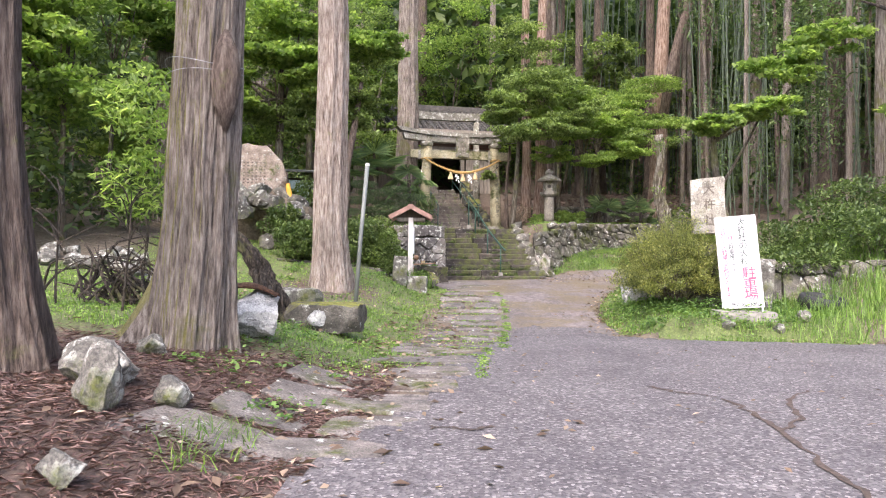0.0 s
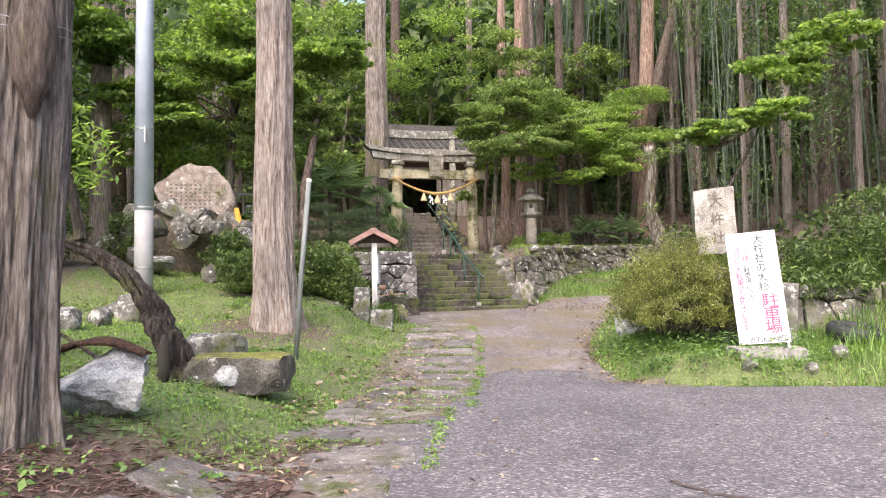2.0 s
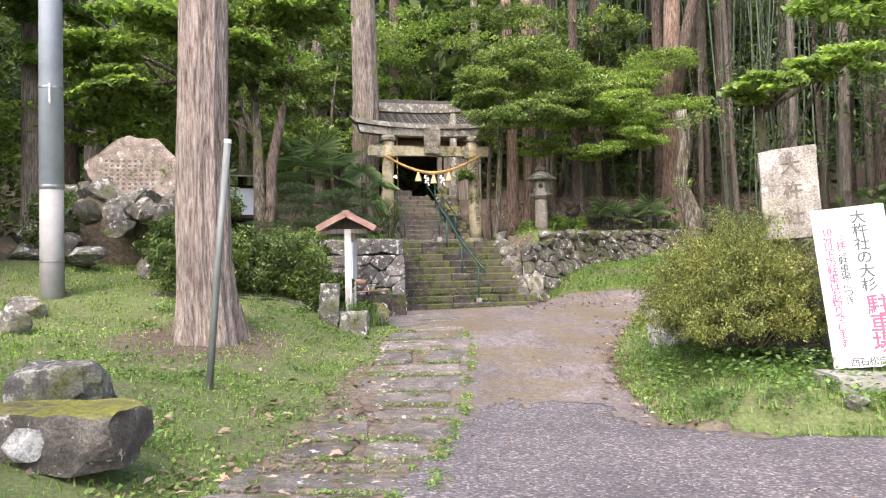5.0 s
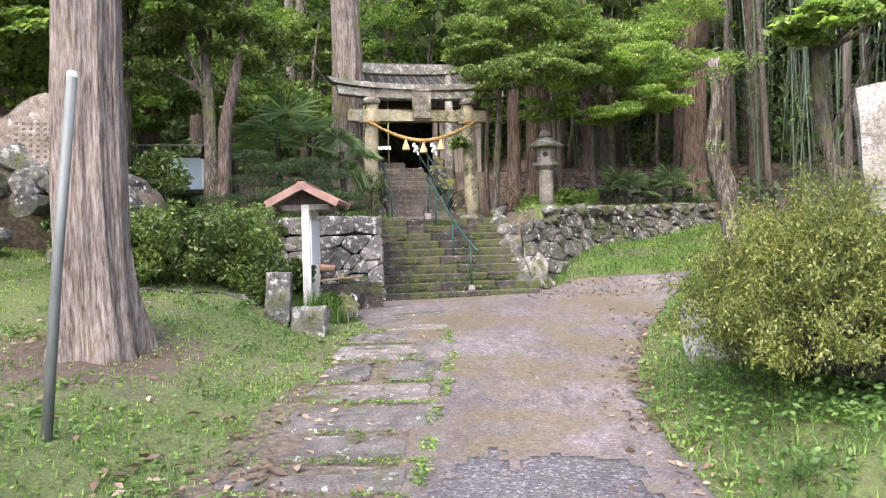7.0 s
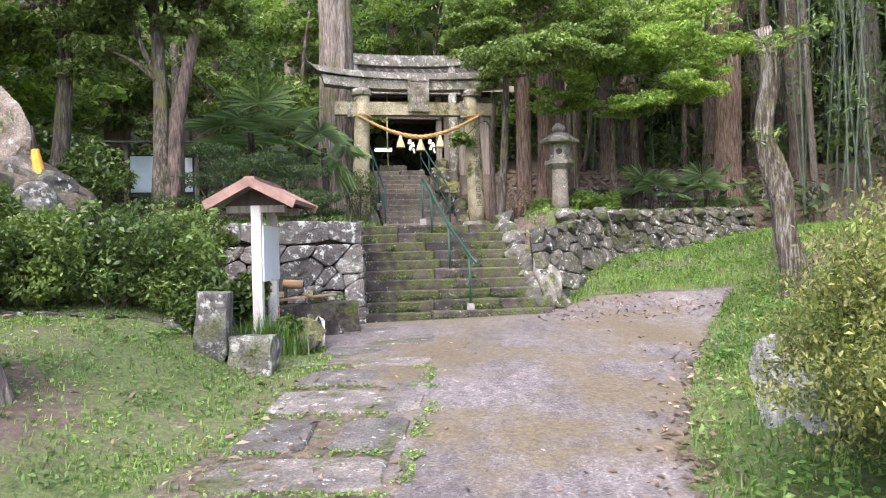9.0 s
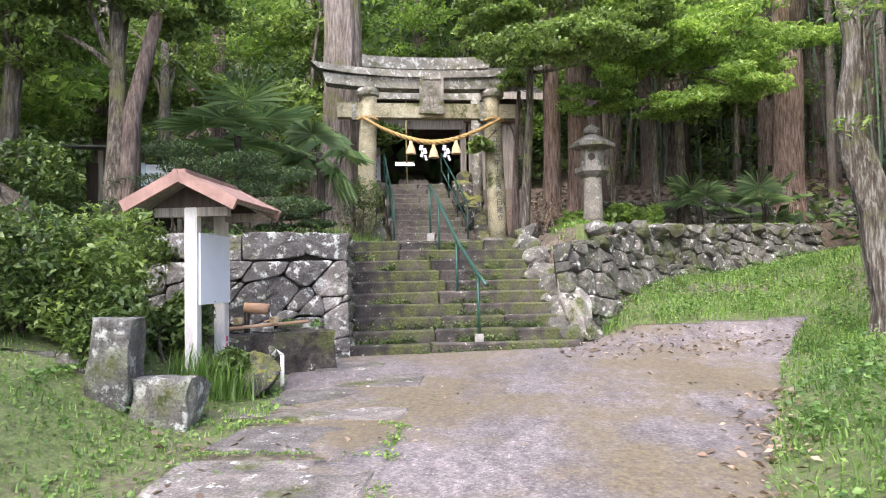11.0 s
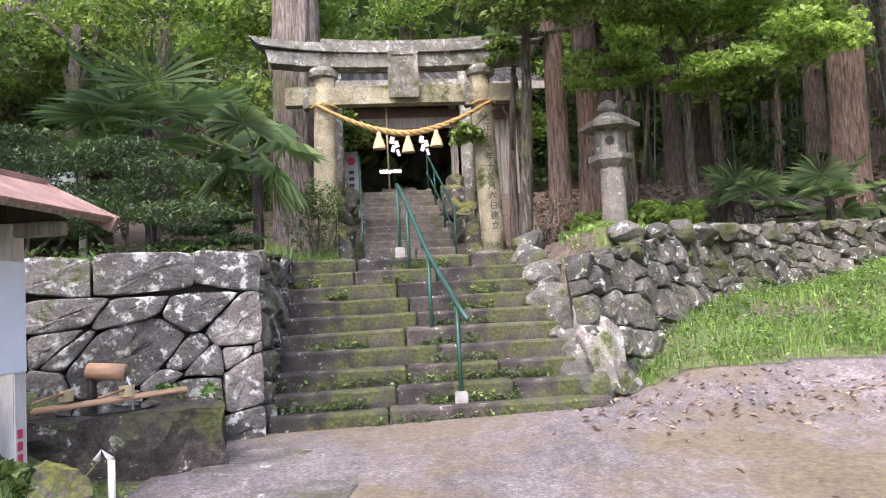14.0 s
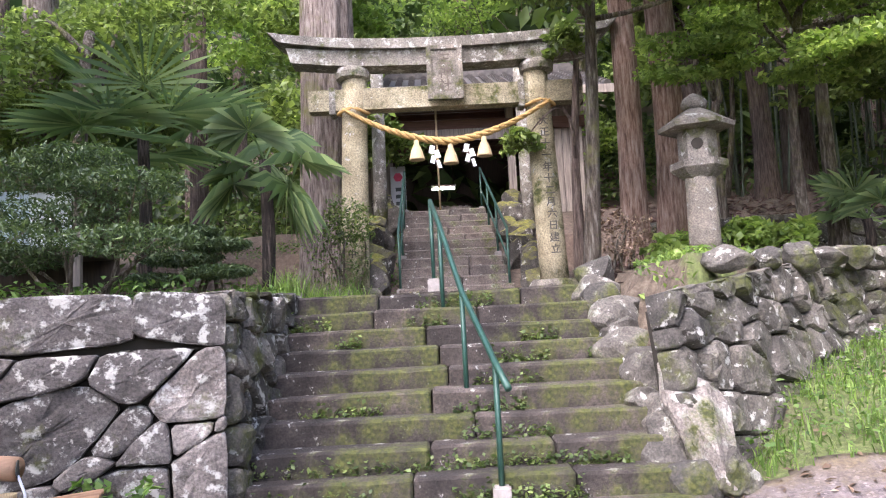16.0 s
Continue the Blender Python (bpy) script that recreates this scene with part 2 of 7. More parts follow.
M_MONUMENT = stone_material("monument stone", (0.11, 0.09, 0.075), (0.25, 0.205, 0.175), (0.38, 0.33, 0.29), 0.1, 0.35, scale=5, spread=0.05)
M_STELE = stone_material("stele stone", (0.11, 0.1, 0.085), (0.26, 0.245, 0.215), (0.4, 0.38, 0.34), 0.1, 0.4, scale=4, spread=0.05)
# Shade inside cut letters and the spout bore, as one flat dark colour.
M_CUTSHADE = plain_material("carved shadow", (0.09, 0.085, 0.07), 0.9)
M_CEDAR = bark_material("cedar bark", (0.07, 0.055, 0.046), (0.235, 0.2, 0.178), (0.43, 0.395, 0.36), 0.4)
M_CEDAR_RED = bark_material("red cedar bark", (0.11, 0.065, 0.047), (0.29, 0.2, 0.155), (0.47, 0.39, 0.34), 0.0)
M_CEDAR_MOSSY = bark_material("cedar bark with a mossy flank", (0.07, 0.055, 0.046), (0.235, 0.2, 0.178), (0.43, 0.395, 0.36), 0.2, True)
M_CEDAR_PALE = bark_material("pale cedar bark", (0.12, 0.085, 0.07), (0.33, 0.275, 0.245), (0.52, 0.48, 0.45), 0.05)
# Dark brown bark; for the wood's cedars its colour carries the shade.
M_CEDAR_DARK = bark_material("dark bark with painted shade", (0.05, 0.036, 0.029), (0.14, 0.105, 0.088), (0.26, 0.215, 0.185), 0.15)
M_BARKMOSS = bark_material("lichen bark", (0.04, 0.033, 0.025), (0.12, 0.1, 0.078), (0.33, 0.32, 0.28), 0.5)
M_LICHENBARK = bark_material("white lichened bark", (0.04, 0.032, 0.025), (0.13, 0.11, 0.085), (0.45, 0.44, 0.4), 0.35)
M_ROT = bark_material("rotten wood", (0.01, 0.008, 0.006), (0.034, 0.026, 0.02), (0.15, 0.122, 0.1), 0.22)
M_RUSTBARK = bark_material("rust-brown bark", (0.04, 0.018, 0.01), (0.11, 0.05, 0.028), (0.2, 0.11, 0.06))
M_LEAF = leaf_material("broad leaf", (0.055, 0.085, 0.025), (0.11, 0.16, 0.045), (0.21, 0.28, 0.09))
M_LEAFBRIGHT = leaf_material("maple leaf", (0.08, 0.13, 0.035), (0.145, 0.215, 0.058), (0.24, 0.31, 0.1), 0.6)
M_LEAFDARK = leaf_material("conifer leaf", (0.035, 0.06, 0.022), (0.07, 0.115, 0.04), (0.12, 0.17, 0.065), 0.35)
M_LEAFAZALEA = leaf_material("azalea leaf", (0.06, 0.08, 0.024), (0.155, 0.175, 0.05), (0.32, 0.325, 0.11), 0.5)
M_LEAFSHRUB = leaf_material("shrub leaf", (0.028, 0.05, 0.014), (0.062, 0.1, 0.026), (0.135, 0.185, 0.055), 0.35)
M_PALM = leaf_material("palm leaf", (0.07, 0.12, 0.05), (0.12, 0.19, 0.075), (0.21, 0.28, 0.12), 0.4)
M_GRASS = leaf_material("grass blade", (0.058, 0.105, 0.024), (0.112, 0.195, 0.044), (0.2, 0.285, 0.078), 0.48)
M_LEAFHERB = leaf_material("herb leaf", (0.035, 0.075, 0.018), (0.075, 0.145, 0.032), (0.14, 0.22, 0.06), 0.4)
M_DRY = leaf_material("dry leaf", (0.06, 0.04, 0.026), (0.14, 0.1, 0.065), (0.3, 0.24, 0.17), 0.2)
M_NEEDLE = leaf_material("cedar litter", (0.045, 0.024, 0.02), (0.085, 0.048, 0.039), (0.15, 0.1, 0.08), 0.1)
M_FOREST = leaf_material("forest leaf", (0.022, 0.042, 0.016), (0.052, 0.085, 0.028), (0.115, 0.16, 0.05), 0.45)
M_YEW = leaf_material("yew needle", (0.016, 0.032, 0.013), (0.034, 0.06, 0.023), (0.07, 0.105, 0.04), 0.3)
M_WOODOLD = plain_material("grey weathered wood", (0.27, 0.235, 0.2), 0.9, 0, 0.45, 5, (6, 6, 0.4), 0.4)
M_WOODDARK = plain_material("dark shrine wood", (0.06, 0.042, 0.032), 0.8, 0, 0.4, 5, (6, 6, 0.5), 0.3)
M_WOODRED = plain_material("reddish shrine timber", (0.13, 0.065, 0.045), 0.75, 0, 0.35, 5, (0.5, 6, 6), 0.3)
M_BOARDROOF = plain_material("faded red shelter roof", (0.3, 0.18, 0.145), 0.85, 0, 0.3, 6)
M_WHITEPAINT = plain_material("peeling white paint", (0.66, 0.62, 0.58), 0.7, 0, 0.3, 9, (1, 1, 0.3))
M_PANEL = plain_material("white panel", (0.8, 0.83, 0.9), 0.45, 0, 0.06, 3)
M_SIGN = plain_material("white sign sheet", (0.56, 0.55, 0.57), 0.5, 0, 0.05, 4)
M_SIGNBLACK = plain_material("grey sign lettering", (0.055, 0.065, 0.062), 0.6, 0, 0.1)
M_SIGNRED = plain_material("pink sign lettering", (0.62, 0.06, 0.12), 0.6, 0, 0.1)
M_RAIL = plain_material("green rail paint", (0.022, 0.07, 0.052), 0.45, 0.2, 0.2, 20)
M_CEMENT = plain_material("cement footing", (0.27, 0.25, 0.23), 0.9, 0, 0.3, 14)
M_POLE = plain_material("utility pole concrete", (0.25, 0.25, 0.245), 0.75, 0, 0.15, 4)
M_POLEBAND = plain_material("pole sheath", (0.4, 0.45, 0.52), 0.5, 0.1, 0.12, 4)
M_PIPE = plain_material("grey plastic pole", (0.14, 0.15, 0.14), 0.55, 0, 0.4, 5, (1, 1, 0.3))
M_STEEL = plain_material("galvanised steel", (0.4, 0.4, 0.4), 0.4, 0.8, 0.2)
M_ROPE = plain_material("straw rope", (0.42, 0.27, 0.1), 0.9, 0, 0.35, 60)
M_STRAW = plain_material("straw tassel", (0.55, 0.42, 0.24), 0.9, 0, 0.3, 30, (8, 8, 0.6), 0.5)
M_PAPER = plain_material("white paper", (0.85, 0.85, 0.85), 0.8, 0, 0.03)
M_RUBBER = plain_material("tyre rubber", (0.02, 0.02, 0.02), 0.7, 0, 0.3)
M_BAMBOO = plain_material("cut bamboo", (0.4, 0.24, 0.14), 0.6, 0, 0.3, 4, (0.5, 6, 6))
M_TARP = plain_material("pale blue sheet", (0.55, 0.66, 0.74), 0.5, 0, 0.08, 4)
M_METALROOF = plain_material("dull tin roof", (0.2, 0.2, 0.19), 0.6, 0.3, 0.3, 5)
M_YELLOW = plain_material("yellow wrap", (0.7, 0.35, 0.04), 0.6, 0, 0.2)


def build_lamp(nt, p):
    p.inputs["Emission Color"].default_value = (0.95, 1.0, 0.9, 1)
    p.inputs["Emission Strength"].default_value = 14.0


M_LAMP = material("fluorescent tube", build_lamp)

# ---------- mesh helpers ----------
def mesh_object(name, verts, faces, mat, parent=None, label="", smooth=False):
    me = bpy.data.meshes.new(name)
    me.from_pydata([tuple(v) for v in verts], [], [tuple(f) for f in faces])
    me.materials.append(mat)
    if smooth:
        me.polygons.foreach_set("use_smooth", [True] * len(me.polygons))
    me.update()
    ob = new(name, me)
    ob.parent = parent
    if label:
        tagged(ob, label)
    return ob


def part(name, bm, mat, parent=None, label="", smooth=False):
    me = bpy.data.meshes.new(name)
    bm.to_mesh(me)
    bm.free()
    me.materials.append(mat)
    if smooth:
        me.polygons.foreach_set("use_smooth", [True] * len(me.polygons))
    ob = new(name, me)
    ob.parent = parent
    if label:
        tagged(ob, label)
    return ob


def thing(name, x, y, z, label, category, group="", rz=0.0):
    ob = new(name)
    ob.matrix_world = pose(x, y, z, 0, 0, rz)
    return tagged(ob, label, category, group)


def box(bm, x0, x1, y0, y1, z0, z1, m=None, bevel=0.0):
    r = bmesh.ops.create_cube(bm, size=1.0, matrix=Matrix.Translation(((x0 + x1) / 2, (y0 + y1) / 2, (z0 + z1) / 2)) @ Matrix.Diagonal((x1 - x0, y1 - y0, z1 - z0, 1)))
    if bevel:
        es = {e for v in r["verts"] for e in v.link_edges}
        r = bmesh.ops.bevel(bm, geom=list(es), offset=bevel, segments=2, affect="EDGES")
    if m is not None:
        vs = r["verts"]
        bmesh.ops.transform(bm, matrix=m, verts=vs)
    return bm


def boxed(name, dims, mat, parent=None, m=None, bevel=0.006, label=""):
    return part(name, box(bmesh.new(), *dims, m, bevel), mat, parent, label)


def lathe(profile, n=20):
    verts, faces = [], []
    for r, z in profile:
        for k in range(n):
            a = 2 * math.pi * k / n
            verts.append((r * math.cos(a), r * math.sin(a), z))
    for i in range(len(profile) - 1):
        for k in range(n):
            faces.append((i * n + k, i * n + (k + 1) % n, (i + 1) * n + (k + 1) % n, (i + 1) * n + k))
    faces.append(tuple(range(n - 1, -1, -1)))
    faces.append(tuple(range((len(profile) - 1) * n, len(profile) * n)))
    return verts, faces


def tube(points, radii, n=10, rough=0.0, flare=0.0, flutes=0, seed=0, furrow=0.0):
    """A limb along points; rough roughens it, flare spreads the root."""
    pts = [Vector(p) for p in points]
    verts, faces = [], []
    side = Vector((1, 0, 0))
    for i, p in enumerate(pts):
        d = (pts[min(i + 1, len(pts) - 1)] - pts[max(i - 1, 0)]).normalized()
        u = (side - d * side.dot(d)).normalized()
        w = d.cross(u)
        for k in range(n):
            a = 2 * math.pi * k / n
            r = radii[i]
            if rough:
                r *= 1 + rough * noise.noise((math.cos(a) * 1.6 + seed, math.sin(a) * 1.6, p.z * 0.8 + seed))
            if flutes:
                h = max(0.0, 1 - (p.z - pts[0].z) / 1.6)
                r *= 1 + flare * h * h * (0.75 + 0.6 * math.sin(flutes * a + seed * 1.7) + 0.4 * math.sin((flutes + 2) * a + seed))
                r *= 1 + 0.05 * math.sin(flutes * 2 * a + seed)
            if furrow:
                c = 7.5
                q = noise.noise((math.cos(a) * c + seed, math.sin(a) * c, p.z * 0.9)) + 0.5 * noise.noise((math.cos(a) * c * 2.2 + seed, math.sin(a) * c * 2.2, p.z * 1.7))
                r *= 1 + furrow * (0.6 - 2.2 * abs(q))
            verts.append(p + u * (r * math.cos(a)) + w * (r * math.sin(a)))
    for i in range(len(pts) - 1):
        for k in range(n):
            faces.append((i * n + k, i * n + (k + 1) % n, (i + 1) * n + (k + 1) % n, (i + 1) * n + k))
    faces.append(tuple(range(n - 1, -1, -1)))
    faces.append(tuple(range((len(pts) - 1) * n, len(pts) * n)))
    return verts, faces


def join(*shells):
    verts, faces = [], []
    for v, f in shells:
        o = len(verts)
        verts.extend(v)
        faces.extend(tuple(i + o for i in q) for q in f)
    return verts, faces


def leaf_cloud(centres, size, rng, droop=0.3, aspect=0.5, spread=0.5):
    """Folded leaves, four corners each, at the centres."""
    c = np.asarray(centres, float)
    n = len(c)
    az = rng.uniform(0, 2 * np.pi, n)
    el = rng.normal(-droop, spread, n)
    d = np.stack([np.cos(az) * np.cos(el), np.sin(az) * np.cos(el), np.sin(el)], 1)
    up = np.stack([rng.normal(0, 0.5, n), rng.normal(0, 0.5, n), np.ones(n)], 1)
    s = np.cross(d, up)
    s /= np.linalg.norm(s, axis=1)[:, None] + 1e-9
    nn = np.cross(s, d)
    L = (size * rng.uniform(0.6, 1.35, n))[:, None]
    W = L * aspect * 0.5
    base, tip = c - d * L / 2, c + d * L / 2
    a, b = c + s * W + nn * L * 0.1, c - s * W + nn * L * 0.1
    verts = np.stack([base, a, tip, b], 1).reshape(-1, 3)
    i = np.arange(n)[:, None] * 4
    faces = np.concatenate([i + [[0, 1, 2]], i + [[0, 2, 3]]], 1).reshape(-1, 3)
    return verts, faces


def fast_mesh(name, verts, faces, mat, parent=None, label=""):
    me = bpy.data.meshes.new(name)
    verts, faces = np.asarray(verts, np.float32), np.asarray(faces, np.int32)
    k = faces.shape[1]
    me.vertices.add(len(verts))
    me.vertices.foreach_set("co", verts.ravel())
    me.loops.add(faces.size)
    me.loops.foreach_set("vertex_index", faces.ravel())
    me.polygons.add(len(faces))
    me.polygons.foreach_set("loop_start", np.arange(0, faces.size, k, dtype=np.int32))
    me.materials.append(mat)
    me.update(calc_edges=True)
    ob = new(name, me)
    ob.parent = parent
    if label:
        tagged(ob, label)
    return ob


def ball_points(rng, centre, radii, n, hollow=0.55):
    """Points in the outer shell of an uneven ellipsoid."""
    v = rng.normal(size=(n, 3))
    v /= np.linalg.norm(v, axis=1)[:, None]
    r = rng.uniform(hollow ** 3, 1, n) ** (1 / 3)
    return np.asarray(centre) + v * r[:, None] * np.asarray(radii)


def clumps(rng, lumps, per, hollow=0.35):
    return np.concatenate([ball_points(rng, c, r, per, hollow) for c, r in lumps])


def rock_shell(size, seed, detail=3, jag=0.35):
    bm = bmesh.new()
    bmesh.ops.create_icosphere(bm, subdivisions=detail, radius=0.5)
    rnd = random.Random(seed)
    cuts = []
    for _ in range(16):
        d = Vector((rnd.gauss(0, 1), rnd.gauss(0, 1), rnd.gauss(0, 0.8))).normalized()
        cuts.append((d, rnd.uniform(0.26, 0.43)))
    for v in bm.verts:
        p = v.co.copy()
        for d, h in cuts:
            k = p.dot(d) - h
            if k > 0:
                p -= d * k
        p *= 1 + jag * 0.35 * noise.noise(p * 3.1 + Vector((seed * 3.7, 0, 0))) + 0.22 * jag * noise.noise(p * 9 + Vector((seed, 0, 0))) + 0.16 * jag * noise.noise(p * 21 + Vector((seed, 3, 0)))
        v.co = Vector((p.x * size[0], p.y * size[1], p.z * size[2])) * 1.3
    return bm


def rock(name, x, y, z, size, seed, mat, label, category="rock", group="", rz=0.0, parent=None, detail=3, blocky=0.0):
    bm = rock_shell(size, seed, detail)
    if blocky:
        for v in bm.verts:
            w = 0.02 * noise.noise(v.co * 7)
            v.co = [max(-q * blocky, min(q * blocky, c * 1.25)) + w for c, q in zip(v.co, size)]
    ob = part(name, bm, mat, parent, smooth=False)
    ob.matrix_world = pose(x, y, z, 0, 0, rz)
    if parent is None:
        tagged(ob, label, category, group)
    return ob

# ---------- lie of the land ----------
def lerp_table(t, rows):
    for (a, va), (b, vb) in zip(rows, rows[1:]):
        if t <= b:
            k = min(1.0, max(0.0, (t - a) / (b - a)))
            return va + (vb - va) * k
    return rows[-1][1]


def ease(a, b, t):
    k = min(1.0, max(0.0, (t - a) / (b - a)))
    return k * k * (3 - 2 * k)


ALONG = [(-40, -0.5), (0, -0.2), (4.5, 0.0), (8, -0.03), (11.5, -0.1), (13, -0.08), (14.5, 0.02), (16.5, 0.2), (18.5, 0.3), (20.4, 0.38), (21.4, 0.42)]
LEFT_CORNER = Vector((-0.45, 20.55))
LEFT_BEND = Vector((-2.2, 19.5))
LEFT_FAR = Vector((-5.0, 18.95))
RIGHT_WALL = [Vector((2.3, 21.75)), Vector((4.2, 24.3)), Vector((7.2, 26.6)), Vector((14.0, 29.0))]
STEP_TURN, UP_TURN = radians(13), radians(14.5)


def right_wall_y(x):
    return lerp_table(x, [(p.x, p.y) for p in RIGHT_WALL])


def left_wall_y(x):
    a, b = (LEFT_BEND, LEFT_CORNER) if x > LEFT_BEND.x else (LEFT_FAR, LEFT_BEND)
    return a.y + (x - a.x) * (b.y - a.y) / (b.x - a.x)


def road_right(y):
    return lerp_table(y, [(11.2, 9.0), (11.7, 2.6), (14, 2.55), (16, 2.95), (18.5, 3.8), (20.5, 4.5), (21.5, 6.0), (22, 9.0)])


def land(x, y):
    z = lerp_table(y, ALONG)
    d = -0.7 - x
    if d > 0:
        z += 0.28 * ease(0, 1.2, d) + 0.13 * max(0.0, d - 1.0)
        z += 0.35 * ease(14.5, 19, y) * ease(0.2, 1.6, d)
    e = x - road_right(y)
    if 11.2 < y < 21.6 and e > 0:
        z += 0.3 * ease(0, 0.9, e) * ease(11.3, 12.0, y) * (1 - 0.5 * ease(18.5, 21.5, y))
    z += 1.25 * ease(5.2, 8.4, x) * ease(11.5, 14.5, y) * (1 - ease(17.5, 19.5, y) * (1 - ease(8, 11, x)))
    if x > 2.0 and y > 19.5:
        z += 0.75 * ease(20.3, 24.0, y) * ease(2.0, 3.2, x) + 0.5 * ease(4, 8, x) * ease(20, 25, y)
    behind = 0.0
    if x < LEFT_CORNER.x:
        behind = ease(0.22, 0.5, y - left_wall_y(x))
        top = 1.85 + 0.1 * max(0, y - 24) * ease(24, 30, y)
        edge = LEFT_CORNER.x - math.tan(UP_TURN * 0.75) * max(0, y - 20.85) - x
        behind *= ease(0.1, 0.4, edge)
    elif x > 1.2:
        edge = x - (2.1 - 0.22 * max(0, y - 21.5))
        behind = ease(0.25, 0.55, y - right_wall_y(x)) * ease(0.1, 0.5, edge)
        top = 2.05 + 0.09 * max(0, y - 25)
    if behind > 0:
        z += (max(top, z) - z) * behind
    if y > 23.2:
        mid = lerp_table(y, [(23.2, 1.7), (25.6, 1.75), (30.4, 3.4), (31.0, 3.6), (40, 3.7)])
        z = max(z, mid) if abs(x + 0.25 * (y - 23)) < 2.2 or y > 29 else z
    far = math.hypot(max(0, abs(x) - 11), max(0, y - 36))
    if y > 4:
        z += 0.45 * max(0.0, far - 1.0) * ease(4, 16, y)
    z += 0.035 * noise.noise((x * 0.8, y * 0.8, 0)) * (ease(0, 0.8, abs(d)) if d > 0 else 0.4)
    return z


def axis_values(lo, hi, fine_lo, fine_hi, fine, coarse):
    v = list(np.arange(lo, fine_lo, coarse)) + list(np.arange(fine_lo, fine_hi, fine)) + list(np.arange(fine_hi, hi + coarse, coarse))
    return v


def in_poly(x, y, poly):
    c = False
    for (x0, y0), (x1, y1) in zip(poly, poly[1:] + poly[:1]):
        if (y0 > y) != (y1 > y) and x < (x1 - x0) * (y - y0) / (y1 - y0) + x0:
            c = not c
    return c


def cover_at(x, y):
    """grass, cedar litter"""
    n = 0.5 + 0.5 * noise.noise((x * 0.7, y * 0.7, 3.3))
    grass = 0.0
    if x < -0.3:
        grass = ease(6.4, 8.5, y - 0.2 * x) * (0.55 + 0.5 * n)
        grass *= 1 - 0.75 * math.exp(-((x + 2.45) ** 2 + (y - 14.6) ** 2) / 0.7)
        grass *= ease(-0.2, -0.8, x) if y < 15 else 1
    if x > 2.2 and y > 11.2:
        grass = 0.6 + 0.5 * n
    if y > 23 or x > 6 or x < -7:
        grass = 0.35 * n
    if x > 1.5 and y > 24.5:
        grass = 0.5 * n * ease(27, 25, y)
    needles = 0.0
    if x < -0.3 and y < 9:
        needles = ease(8.5, 5.5, y - 0.5 * x - 1.0) * (0.5 + 0.6 * n)
    if y > 25:
        needles = 0.7 * n
    needles = max(needles, 0.9 * math.exp(-((x + 2.45) ** 2 + (y - 14.6) ** 2) / 0.8))
    return max(0, min(1, grass)), max(0, min(1, needles))


def build_land():
    xs = axis_values(-90, 90, -8, 9, 0.17, 3.0)
    ys = axis_values(-60, 110, 2.5, 33, 0.17, 3.0)
    verts = [(x, y, land(x, y)) for y in ys for x in xs]
    w = len(xs)
    faces = [(j * w + i, j * w + i + 1, (j + 1) * w + i + 1, (j + 1) * w + i) for j in range(len(ys) - 1) for i in range(w - 1)]
    ob = mesh_object("ground", verts, faces, M_GROUND, smooth=True)
    att = ob.data.color_attributes.new("cover", "FLOAT_COLOR", "POINT")
    cols = []
    for x, y, z in verts:
        g, nd = cover_at(x, y)
        cols.extend((g, nd, 0, 1))
    att.data.foreach_set("color", cols)
    return tagged(ob, "sloping woodland ground of soil, grass and red cedar litter", "ground", kind="structure")


def sheet(name, poly, step, lift, mat, label, wobble=0.12):
    """A paved sheet that lies on the land, with a ragged edge."""
    x0, x1 = min(p[0] for p in poly), max(p[0] for p in poly)
    y0, y1 = min(p[1] for p in poly), max(p[1] for p in poly)
    xs, ys = np.arange(x0, x1 + step, step), np.arange(y0, y1 + step, step)
    w = len(xs)
    keep, verts, index = [], [], {}

    def inside(x, y):
        return in_poly(x + wobble * noise.noise((x * 2.1, y * 2.1, 7)) + wobble * 0.5 * noise.noise((x * 6, y * 6, 2)), y + wobble * noise.noise((x * 2.1, y * 2.1, 11)), poly)

    def vid(i, j):
        if (i, j) not in index:
            index[(i, j)] = len(verts)
            verts.append((xs[i], ys[j], land(xs[i], ys[j]) + lift))
        return index[(i, j)]
    for j in range(len(ys) - 1):
        for i in range(w - 1):
            if inside(xs[i] + step / 2, ys[j] + step / 2):
                keep.append((vid(i, j), vid(i + 1, j), vid(i + 1, j + 1), vid(i, j + 1)))
    top = len(verts)
    edges = {}
    for f in keep:
        for a, b in zip(f, f[1:] + f[:1]):
            edges[(a, b)] = edges.get((a, b), 0) + 1
    verts2 = list(verts) + [(x, y, z - lift - 0.06) for x, y, z in verts]
    rim = [(b, a, a + top, b + top) for (a, b) in edges if (b, a) not in edges]
    ob = mesh_object(name, verts2, keep + rim, mat, smooth=True)
    return tagged(ob, label, name, kind="structure")


build_land()
ROAD = [(-0.75, 1.5), (-0.55, 4.6), (-0.1, 6.3), (0.2, 8.6), (0.6, 10.6), (0.75, 11.4), (1.0, 12.3), (1.25, 13.2), (1.5, 12.5), (1.9, 12.9), (2.3, 11.9), (2.9, 11.4), (5.0, 11.3), (9.0, 11.0), (16, 10.0), (16, -12), (-2.5, -12), (-1.6, 0.0)]
sheet("road", ROAD, 0.07, 0.024, M_ASPHALT, "worn grey asphalt lane with exposed grit", 0.22)
